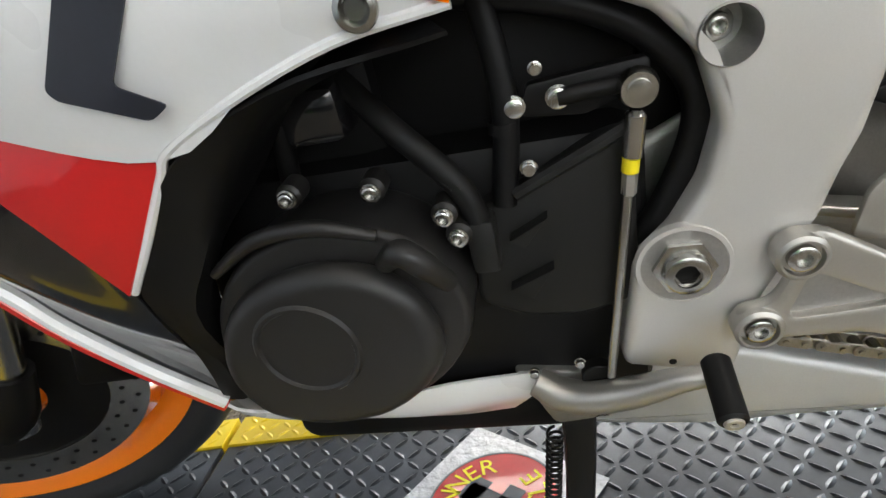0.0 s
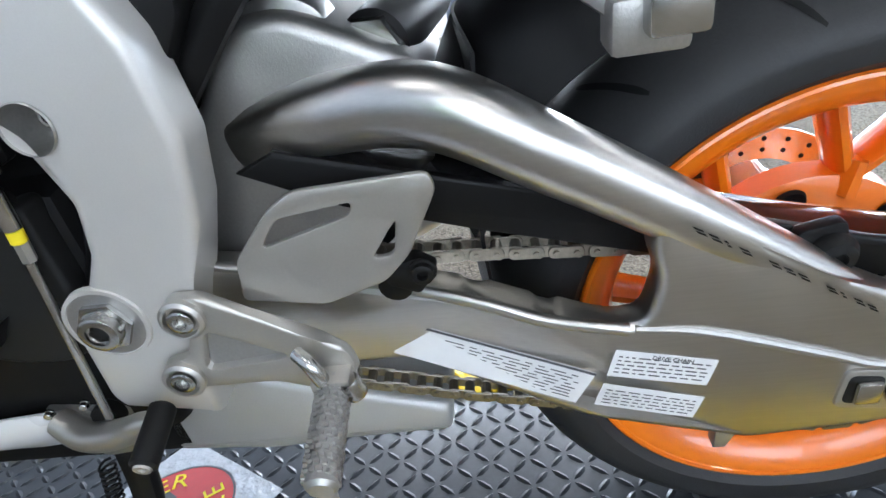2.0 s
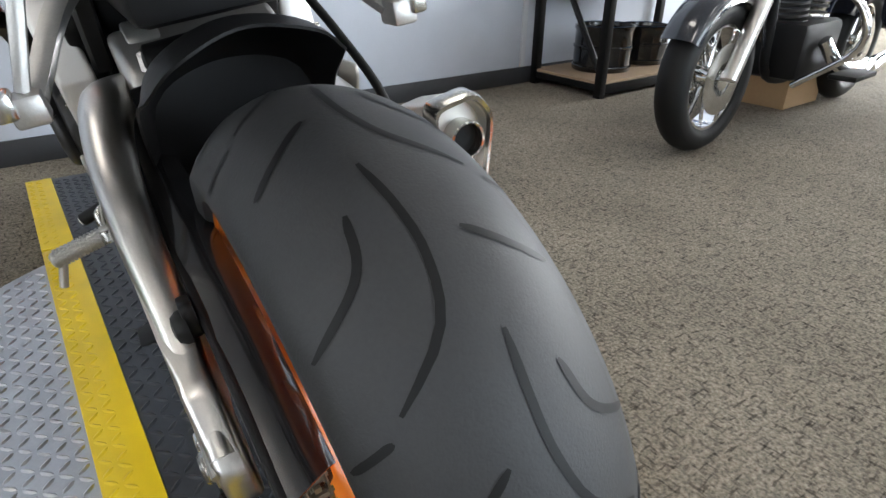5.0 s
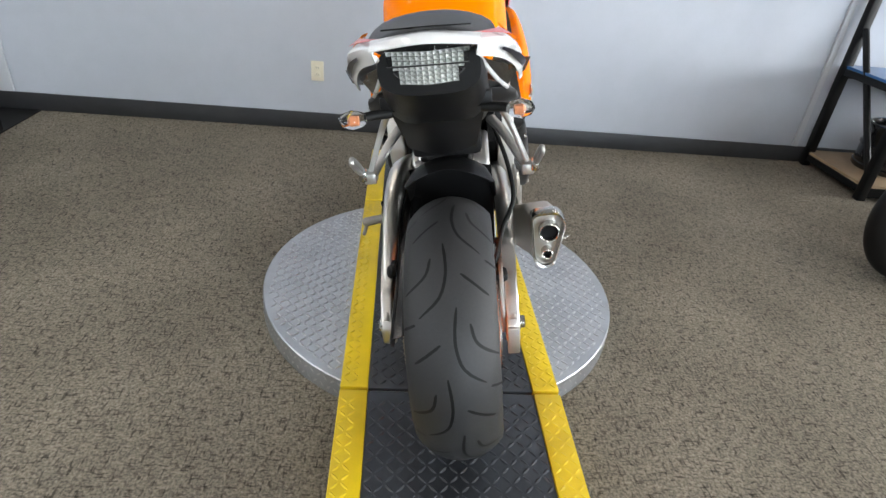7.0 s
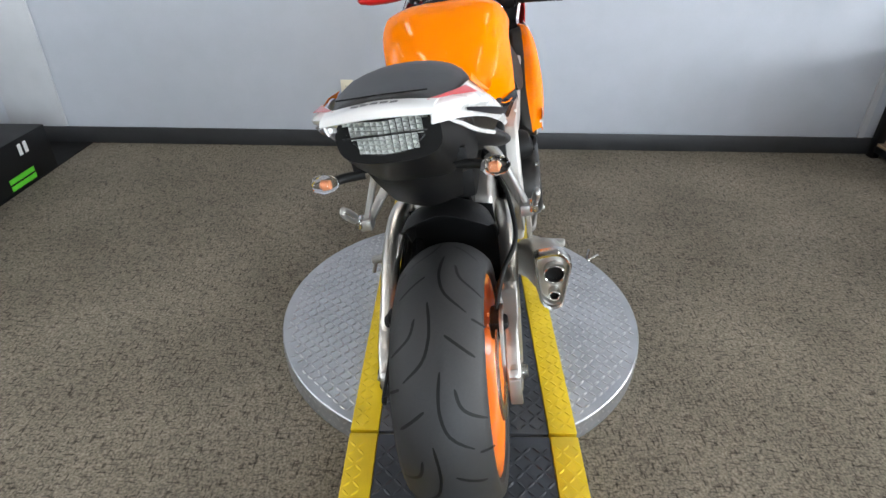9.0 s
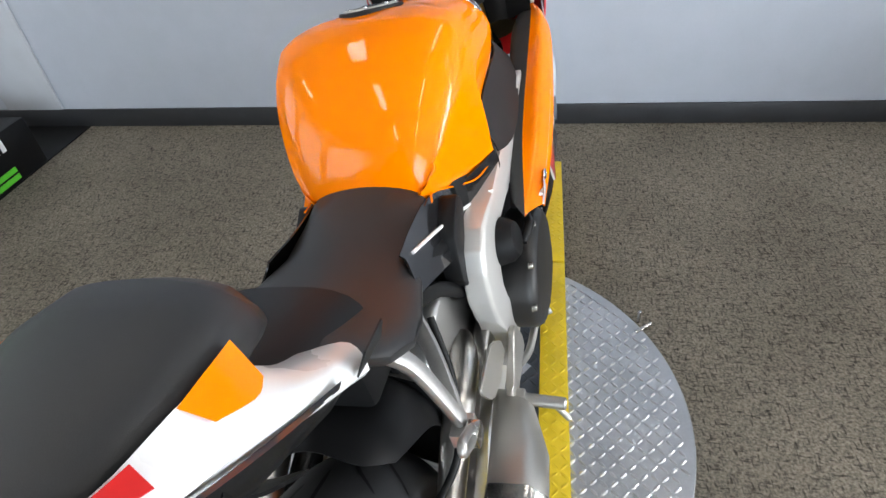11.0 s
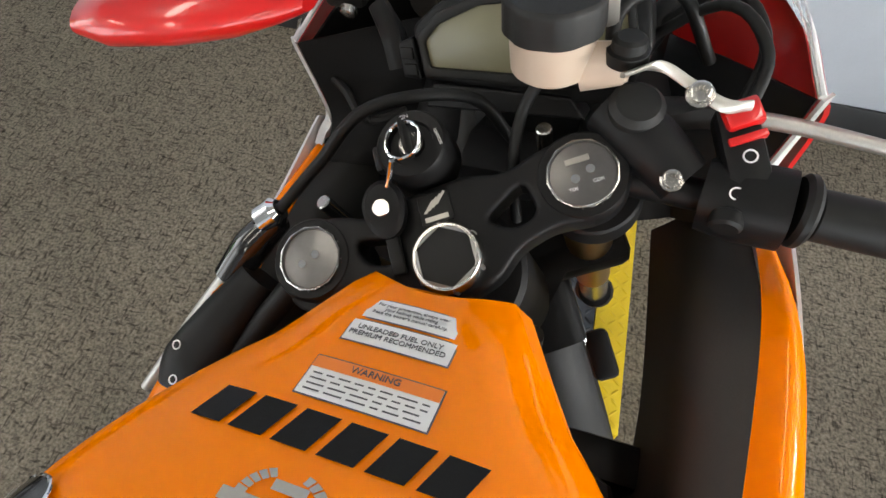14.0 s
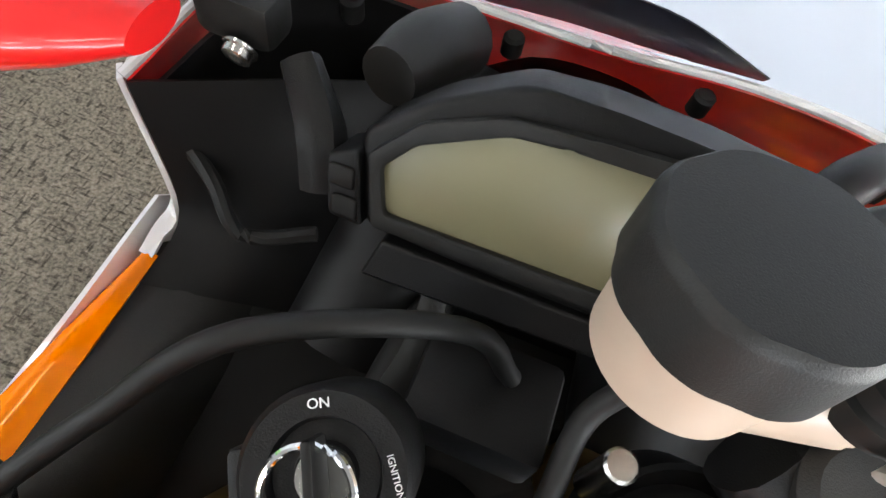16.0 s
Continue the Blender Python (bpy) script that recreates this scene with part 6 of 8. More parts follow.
# turn signals
for s, side in ((-1, "left"), (1, "right")):
    sig = part(f"{side}_turn_signal", tube([(s * 0.085, -0.055, 0.860), (s * 0.120, -0.065, 0.861), (s * 0.135, -0.075, 0.861)], 0.009, 12, 4), RUBBER_DARK, bike, "clear-lens turn signal on a rubber stalk")
    body = [Vector((s * x, -0.075, 0.861)) for x in (0.128, 0.137, 0.155, 0.173, 0.180)]
    part("signal_bulb", lathe([(-0.010, 0.0), (-0.008, 0.007), (0.006, 0.008), (0.012, 0.0)], (s * 0.152, -0.085, 0.860), (s, 0, 0), 14), AMBER, sig, "orange bulb")
    sl = part("signal_lens", loft([[c + Vector((0, -0.006 + 0.024 * w * math.cos(a) * (1.0 if math.cos(a) < 0 else 0.5), 0.017 * w * math.sin(a))) for a in [2 * math.pi * j / 20 for j in range(20)]] for c, w in zip(body, (0.35, 0.8, 1.05, 0.75, 0.2))]), LENS_GLASS, sig, "clear lens")
    sl.visible_shadow = False
bm = bmesh.new()
for k in range(5):
    x = -0.046 + 0.0185 * k
    bm.faces.new([bm.verts.new(tail_fit(Vector((x + a, -0.188 + 0.010 * b, 1.0195 - abs(x) * 0.05)))) for a, b in ((0, 0), (0.0145, 0), (0.0145, 1), (0, 1))])
part("tail_mark", bm, INK, bike, "dark maker's mark as plain bars")

# ---- side fairings ----
for s, side in ((-1, "left"), (1, "right")):
    up = 0.040 if s < 0 else 0.0  # the left strip ends higher than the right one
    out = 0.0 if s < 0 else 0.020
    INNER = [(s * 0.223, 0.651, 0.642 + up), (s * 0.214, 0.80, 0.725 + up * 0.7), (s * (0.206 + out * 0.5), 0.94, 0.793 + up * 0.4), (s * (0.193 + out), 1.13, 0.848), (s * 0.200, 1.236, 0.8465)]
    CREST = [(s * 0.252, 0.690, 0.640 + up), (s * 0.262, 0.82, 0.712 + up * 0.7), (s * 0.262, 0.95, 0.775 + up * 0.4), (s * (0.224 + out), 1.13, 0.838), (s * 0.210, 1.236, 0.8440)]
    fair = part(f"{side}_side_fairing", patch([CREST[:4] + [(s * 0.225, 1.27, 0.85)], [(s * 0.253, 0.70, 0.652 + up * 0.6), (s * 0.262, 0.83, 0.675 + up * 0.3), (s * 0.262, 0.98, 0.70), (s * 0.250, 1.15, 0.74), (s * 0.20, 1.34, 0.78)],
                                               [(s * 0.249, 0.702, 0.657 + up * 0.32), (s * 0.249, 0.80, 0.647 + up * 0.1), (s * 0.246, 0.885, 0.616), (s * 0.242, 1.04, 0.668), (s * 0.20, 1.28, 0.72)]], 30, 12, 0.003), WHITE, bike, "white side fairing with red and black graphics")
    part("orange_panel", patch([INNER, [(s * 0.232, 0.665, 0.644 + up), (s * 0.242, 0.81, 0.732 + up * 0.7), (s * 0.242, 0.945, 0.800 + up * 0.4), (s * (0.212 + out), 1.13, 0.851), (s * 0.206, 1.236, 0.8490)], CREST, [(s * 0.254, 0.70, 0.628 + up), (s * 0.266, 0.82, 0.690 + up * 0.7), (s * 0.266, 0.95, 0.750 + up * 0.4), (s * (0.232 + out), 1.13, 0.815), (s * 0.213, 1.236, 0.830)]], 30, 12, 0.003), ORANGE, fair, "glossy orange upper fairing strip")
    part("upper_edge", patch([[(s * 0.202, 1.234, 0.845), (s * 0.201, 1.246, 0.851), (s * 0.199, 1.262, 0.862), (s * 0.219, 1.276, 0.938)], [(s * 0.210, 1.234, 0.847), (s * 0.2095, 1.25, 0.853), (s * 0.208, 1.272, 0.864), (s * 0.226, 1.285, 0.938)]], 18, 5, 0.003), WHITE, fair, "white painted cockpit edge")
    part("red_panel", slab([(0.885, 0.613), (0.967, 0.657), (1.06, 0.690), (1.06, 0.655), (1.005, 0.605), (0.954, 0.526)], -0.242, -0.239, 0.001) if s < 0 else flip(slab([(0.885, 0.613), (0.967, 0.657), (1.06, 0.690), (1.06, 0.655), (1.005, 0.605), (0.954, 0.526)], -0.242, -0.239, 0.001)), RED, fair, "red painted fairing panel")
    part("lower_fairing", patch([[(s * 0.238, 0.954, 0.527), (s * 0.240, 1.005, 0.605), (s * 0.235, 1.10, 0.66), (s * 0.215, 1.22, 0.70)], [(s * 0.222, 0.955, 0.470), (s * 0.228, 1.03, 0.53), (s * 0.222, 1.10, 0.575), (s * 0.205, 1.20, 0.62)], [(s * 0.195, 0.962, 0.420), (s * 0.205, 1.02, 0.470), (s * 0.205, 1.075, 0.515), (s * 0.200, 1.11, 0.55)], [(s * 0.180, 0.985, 0.372), (s * 0.190, 1.025, 0.428), (s * 0.195, 1.07, 0.480), (s * 0.195, 1.10, 0.525)]], 20, 12, 0.003), BLACK_GLOSS, fair, "gloss black lower fairing")
    part("lower_stripe", tube([(s * 0.184, 0.978, 0.368), (s * 0.196, 1.025, 0.425), (s * 0.201, 1.07, 0.478), (s * 0.202, 1.11, 0.528), (s * 0.205, 1.20, 0.60)], 0.007, 8, 6), WHITE, fair)
    part("red_stripe", tube([(s * 0.178, 0.985, 0.358), (s * 0.190, 1.032, 0.414), (s * 0.195, 1.08, 0.466), (s * 0.195, 1.12, 0.515)], 0.007, 8, 6), RED, fair)
    part("inner_skirt", patch([[(s * 0.244, 0.705, 0.655), (s * 0.246, 0.80, 0.645), (s * 0.243, 0.878, 0.612), (s * 0.236, 0.925, 0.562), (s * 0.232, 0.952, 0.522), (s * 0.210, 0.955, 0.45), (s * 0.180, 0.98, 0.37)],
                               [(s * 0.236, 0.715, 0.662), (s * 0.225, 0.805, 0.633), (s * 0.225, 0.865, 0.590), (s * 0.222, 0.905, 0.53), (s * 0.218, 0.93, 0.485), (s * 0.200, 0.940, 0.43), (s * 0.170, 0.965, 0.36)],
                               [(s * 0.220, 0.73, 0.672), (s * 0.175, 0.815, 0.630), (s * 0.175, 0.868, 0.575), (s * 0.180, 0.925, 0.52), (s * 0.180, 0.94, 0.48), (s * 0.165, 0.955, 0.43), (s * 0.150, 0.985, 0.36)]], 24, 8, 0.003), PLASTIC, fair, "matt black inner fairing edge")
    part("edge_trim", tube([(s * 0.249, 0.70, 0.655 + up * 0.32), (s * 0.250, 0.76, 0.655 + up * 0.15), (s * 0.249, 0.82, 0.641 + up * 0.06), (s * 0.246, 0.872, 0.622), (s * 0.242, 0.888, 0.605), (s * 0.240, 0.920, 0.565), (s * 0.237, 0.953, 0.526)], 0.0032, 8, 6), WHITE, fair)
    part("cockpit_panel", patch([INNER[:4] + [(s * 0.203, 1.22, 0.838)], [(s * 0.205, 0.67, 0.655 + up), (s * 0.185, 0.80, 0.715 + up * 0.6), (s * 0.178, 0.94, 0.780), (s * 0.168, 1.12, 0.825), (s * 0.165, 1.25, 0.822)], [(s * 0.190, 0.70, 0.655 + up * 0.8), (s * 0.165, 0.82, 0.69 + up * 0.5), (s * 0.148, 0.95, 0.70), (s * 0.150, 1.10, 0.72), (s * 0.130, 1.275, 0.75)]], 24, 10, 0.003), INNER_GREY, bike, "dark grey grained inner cockpit panel")
    part("panel_screw", hex_bolt((s * 0.197, 1.240, 0.841), (-s * 0.3, -0.2, 1), 0.008, 0.004), PLASTIC, bike)
    part("nose_side_panel", patch([[(s * 0.203, 1.22, 0.838), (s * 0.199, 1.262, 0.86), (s * 0.217, 1.276, 0.938)], [(s * 0.165, 1.235, 0.825), (s * 0.150, 1.28, 0.86), (s * 0.160, 1.32, 0.93)], [(s * 0.110, 1.26, 0.80), (s * 0.105, 1.30, 0.85), (s * 0.110, 1.36, 0.92)]], 14, 8, 0.003), PLASTIC, bike, "black plastic panel beside the dash")
    part("fairing_screw", lathe([(0, 0.0110), (0.002, 0.0105), (0.003, 0.0075), (0.0, 0.0065), (0.002, 0.005), (0.002, 0)], (s * 0.2560, 0.742, 0.674), (s, 0, 0), 24), STEEL, fair, "round steel fairing screw")
    # sponsor letter shapes on the white panel
    big = [(0.884, 0.712), (0.918, 0.668), (0.914, 0.662), (0.868, 0.6435), (0.855, 0.650), (0.880, 0.664), (0.846, 0.708)]
    ring_mark = [(0.905, 0.716), (0.920, 0.694), (0.945, 0.682), (0.97, 0.70), (0.97, 0.73)]
    part("letter_shape", slab([(y - 0.009, z) for y, z in big], s * 0.2655, s * 0.2645, 0, 0.004), NAVY, fair, "large black letter shape")
    part("letter_shape", slab(ring_mark, s * 0.2655, s * 0.2645, 0, 0.006), NAVY, fair)

# ---- upper cowl, screen, mirrors ----
RIM = [(-0.219, 1.276, 0.940), (-0.195, 1.345, 0.965), (-0.150, 1.395, 0.958), (-0.085, 1.430, 0.935), (0, 1.448, 0.925), (0.085, 1.430, 0.945), (0.150, 1.395, 0.962), (0.195, 1.345, 0.965), (0.219, 1.276, 0.940)]
part("upper_cowl", patch([RIM, [(-0.236, 1.30, 0.90), (-0.215, 1.40, 0.91), (-0.165, 1.48, 0.895), (-0.09, 1.54, 0.875), (0, 1.56, 0.868), (0.09, 1.54, 0.875), (0.165, 1.48, 0.895), (0.215, 1.40, 0.91), (0.236, 1.30, 0.90)], [(-0.225, 1.30, 0.80), (-0.20, 1.44, 0.80), (-0.15, 1.55, 0.79), (-0.08, 1.64, 0.76), (0, 1.67, 0.74), (0.08, 1.64, 0.76), (0.15, 1.55, 0.79), (0.20, 1.44, 0.80), (0.225, 1.30, 0.80)], [(-0.20, 1.28, 0.70), (-0.17, 1.42, 0.66), (-0.12, 1.53, 0.62), (-0.06, 1.60, 0.60), (0, 1.61, 0.59), (0.06, 1.60, 0.60), (0.12, 1.53, 0.62), (0.17, 1.42, 0.66), (0.20, 1.28, 0.70)]], 48, 18, 0.004), RED, bike, "red upper nose cowl")
part("cowl_rim", tube(RIM, 0.003, 8, 6), WHITE, bike, "thin white cowl rim")
screen = part("windscreen", patch([[(x, y + 0.004, z + 0.004) for x, y, z in RIM], [(-0.195, 1.29, 0.985), (-0.165, 1.345, 1.01), (-0.125, 1.375, 1.015), (-0.07, 1.395, 1.01), (0, 1.405, 1.01), (0.07, 1.395, 1.015), (0.125, 1.375, 1.02), (0.165, 1.345, 1.015), (0.195, 1.29, 0.985)], [(-0.150, 1.30, 1.03), (-0.125, 1.315, 1.055), (-0.09, 1.325, 1.075), (-0.05, 1.335, 1.085), (0, 1.34, 1.09), (0.05, 1.335, 1.09), (0.09, 1.325, 1.08), (0.125, 1.315, 1.06), (0.150, 1.30, 1.03)]], 40, 12, 0.003), GLASS_THIN, bike, "clear plastic windscreen")
screen.visible_shadow = False
part("screen_band", patch([[(-0.085, 1.438, 0.936), (-0.03, 1.455, 0.930), (0.03, 1.455, 0.932), (0.085, 1.438, 0.947)], [(-0.085, 1.430, 0.952), (-0.02, 1.438, 0.966), (0.03, 1.438, 0.966), (0.085, 1.430, 0.954)]], 16, 5, 0.001), NAVY, bike, "black painted band at the foot of the screen")
part("screen_edge", tube([(-0.150, 1.30, 1.03), (-0.09, 1.325, 1.075), (0, 1.34, 1.09), (0.09, 1.325, 1.08), (0.150, 1.30, 1.03)], 0.0022, 8, 6), GLASS, bike)
for x, y, z in ((-0.150, 1.388, 0.955), (0.150, 1.388, 0.962), (-0.06, 1.432, 0.936), (0.06, 1.432, 0.942)):
    w = part("screen_nut", rod((x, y - 0.004, z - 0.010), (x, y - 0.002, z - 0.026), 0.007, 12, 0.002), RUBBER_DARK, bike)
for s in (-1, 1):
    mirror = part("mirror", loft([[Vector((s * x, (1.243 if s < 0 else 1.375) + 0.045 * math.cos(a) * w - 0.30 * (x - 0.2), 1.005 + 0.05 * (x - 0.2) + 0.022 * math.sin(a) * w)) for a in [2 * math.pi * j / 20 for j in range(20)]] for x, w in ((0.165, 0.35), (0.185, 0.62), (0.215, 0.88), (0.26, 1.0), (0.31, 0.95), (0.345, 0.6), (0.355, 0.2))]), RED, bike, "red mirror housing")
part("tray_lip", tube([(-0.214, 1.290, 0.925), (-0.206, 1.285, 0.903), (-0.178, 1.271, 0.890), (-0.156, 1.258, 0.868), (-0.118, 1.274, 0.872)], 0.0045, 8, 6), PLASTIC_GREY, bike, "rounded lip of the black side tray")
part("mirror_mount", box(-0.190, -0.150, 1.300, 1.325, 0.960, 0.985, 0.006), PLASTIC_GREY, bike, "black cast mirror mount with a bolt")
part("mount_bolt", hex_bolt((-0.165, 1.299, 0.962), (0, -1, -0.4), 0.007, 0.006), STEEL, bike)
part("cowl_liner", patch([[(-0.212, 1.283, 0.930), (-0.188, 1.345, 0.950), (-0.146, 1.392, 0.944), (-0.085, 1.424, 0.922)], [(-0.205, 1.30, 0.88), (-0.180, 1.36, 0.89), (-0.140, 1.41, 0.88), (-0.080, 1.45, 0.86)], [(-0.19, 1.29, 0.80), (-0.165, 1.36, 0.80), (-0.13, 1.42, 0.79), (-0.07, 1.47, 0.78)]], 18, 10, 0.003), PLASTIC, bike, "black lining inside the nose cowl")
part("intake_duct", tube([(-0.098, 1.315, 0.962), (-0.092, 1.345, 0.958), (-0.085, 1.385, 0.940)], [0.015, 0.019, 0.021], 16, 5), PLASTIC_GREY, bike, "dark grey duct behind the display")
part("nose_stay", tube([(0.075, 1.29, 0.93), (0.11, 1.34, 0.965), (0.14, 1.38, 0.96)], 0.012, 10, 5), PLASTIC, bike)
part("air_duct", tube([(-0.06, 1.40, 0.88), (-0.075, 1.33, 0.86), (-0.09, 1.25, 0.80)], [0.05, 0.042, 0.04], 16, 6), BLACK_AND_SHADE, bike)
part("air_duct", tube([(0.06, 1.40, 0.88), (0.085, 1.33, 0.86), (0.108, 1.262, 0.79)], [0.05, 0.048, 0.048], 16, 6), BLACK_AND_SHADE, bike)
part("nose_liner", loft([oval(1.30, 0.82, 0.15, 0.07), oval(1.42, 0.83, 0.13, 0.07), oval(1.50, 0.82, 0.08, 0.05)]), BLACK_AND_SHADE, bike)

# ---- instrument panel ----
DASH = Matrix.Translation((0, 1.254, 0.945)) @ Matrix(((1, 0, 0), (0, 0.45, -0.893), (0, 0.893, 0.45))).to_4x4()


def dash_plate(outline, z0, z1, bevel, corner):
    """An outline in the panel's own plane, thick towards the rider."""
    m = Matrix(((0, 1, 0), (0, 0, 1), (1, 0, 0))).to_4x4()
    return moved(slab(outline, z0, z1, bevel, corner, segs=3), DASH @ m)


dash = part("instrument_panel", dash_plate([(-0.091, 0.031), (-0.066, 0.053), (-0.033, 0.071), (0.0, 0.073), (0.040, 0.072), (0.092, 0.068), (0.100, 0.03), (0.085, -0.012), (0.046, -0.014), (-0.080, -0.0105)], -0.045, -0.002, 0.004, 0.006), PLASTIC, bike, "black instrument panel with an unlit display")
part("panel_bezel", moved(slab([(-0.0838, 0.0255), (-0.0655, 0.0455), (-0.0357, 0.0585), (0.0, 0.0625), (0.0416, 0.0655), (0.082, 0.062), (0.090, 0.035), (0.075, 0.004), (0.036, -0.0045), (-0.0757, -0.0062)], -0.002, 0.005, 0.0018, 0.003, segs=2, holes=[[(-0.077, 0.0215), (-0.0655, 0.0355), (-0.0322, 0.052), (-0.0095, 0.0555), (0.036, 0.0575), (0.078, 0.055), (0.083, 0.033), (0.070, 0.011), (0.032, 0.0045), (-0.0712, 0.0015)]]), DASH @ Matrix(((0, 1, 0), (0, 0, 1), (1, 0, 0))).to_4x4()), PLASTIC_GREY, dash, "angular dark grey bezel")
part("display", dash_plate([(-0.0785, 0.0215), (-0.066, 0.037), (-0.0325, 0.0535), (-0.0095, 0.057), (0.036, 0.059), (0.079, 0.0565), (0.0845, 0.033), (0.071, 0.0095), (0.032, 0.003), (-0.0725, 0.000)], -0.001, 0.0008, 0.0003, 0.002), LCD, dash, "blank olive-grey display")
part("lower_shelf", dash_plate([(-0.0694, -0.0115), (0.046, -0.010), (0.060, -0.026), (-0.0752, -0.0325)], -0.03, 0.003, 0.002, 0.002), PLASTIC, dash, "black panel below the display")
part("button_pod", dash_plate([(-0.102, 0.018), (-0.0885, 0.024), (-0.080, -0.0105), (-0.0965, -0.0100)], -0.03, 0.001, 0.002, 0.003), PLASTIC, dash)
for v in (0.0105, -0.0025):
    part("dash_button", dash_plate([(-0.0985 + 0.004 * (v < 0), v - 0.0048), (-0.0865 + 0.004 * (v < 0), v - 0.0048), (-0.088 + 0.004 * (v < 0), v + 0.0052), (-0.100 + 0.004 * (v < 0), v + 0.0045)], 0.001, 0.0035, 0.0012, 0.002), RUBBER_DARK, dash)
part("dash_stay", tube([(-0.105, 1.262, 0.935), (-0.112, 1.275, 0.955), (-0.132, 1.296, 0.970)], [0.010, 0.011, 0.009], 12, 5, square=3), PLASTIC, dash, "black cast dash stay")
part("lower_rib", tube([(-0.040, 1.245, 0.915), (-0.038, 1.225, 0.890), (-0.045, 1.205, 0.860)], [0.006, 0.009, 0.009], 10, 5, flat=0.5), PLASTIC_GREY, dash)

# ---- steering: turned to the left on the stand ----
STEER = Matrix.Translation((0, 1.084, 0.936)) @ Matrix(((1, 0, 0), (0, 0.918, -0.395), (0, 0.395, 0.918))).to_4x4() @ Matrix.Rotation(radians(28.4), 4, "Z")


def steered(bm):
    return moved(bm, STEER)


def top_plate(outline, z0, z1, bevel, corner, holes=()):
    """An outline in (x, y) across the steering axis."""
    m = Matrix(((0, 1, 0), (0, 0, 1), (1, 0, 0))).to_4x4()
    return moved(slab(outline, z0, z1, bevel, corner, segs=3, holes=holes), STEER @ m)


FORK_CAP = mat("turned_dark_metal", (0.20, 0.195, 0.19), 0.34, metal=0.9, grain=0.12, scale=200, bump=0.00005, bump_scale=900)
clamp = part("top_clamp", top_plate([(-0.130, 0.028), (-0.122, 0.050), (-0.100, 0.060), (-0.075, 0.056), (-0.050, 0.046), (-0.026, 0.054), (0.024, 0.056), (0.050, 0.048), (0.076, 0.057), (0.102, 0.060), (0.124, 0.050), (0.131, 0.028), (0.120, 0.004), (0.100, -0.002), (0.074, 0.002), (0.046, -0.006), (0.030, -0.022), (0, -0.031), (-0.030, -0.022), (-0.046, -0.004), (-0.074, 0.003), (-0.100, -0.002), (-0.120, 0.004)], -0.034, -0.008, 0.004, 0.010, holes=[[(0.028, 0.020), (0.062, 0.040), (0.066, 0.014), (0.048, 0.008)], [(-0.066, 0.034), (-0.036, 0.026), (-0.040, 0.008), (-0.060, 0.014)]]), PLASTIC, bike, "black cast top fork clamp")
part("stem_nut", steered(lathe([(-0.010, 0.0255), (0.000, 0.0255), (0.004, 0.024), (0.005, 0.0215), (0.002, 0.0208)], (0, 0, 0), (0, 0, 1), 6)), ALU_CAST, clamp, "large bright hexagonal stem nut")
part("nut_collar", steered(lathe([(-0.012, 0.0248), (0.003, 0.0244), (0.005, 0.0228), (0.005, 0.0208), (0.001, 0.0203)], (0, 0, 0), (0, 0, 1), 40)), STEEL, clamp)
part("stem_cap", steered(lathe([(0.0, 0.0208), (0.0035, 0.0205), (0.004, 0.016), (0.004, 0)], (0, 0, 0), (0, 0, 1), 36)), PLASTIC_GREY, clamp, "black plastic stem plug")
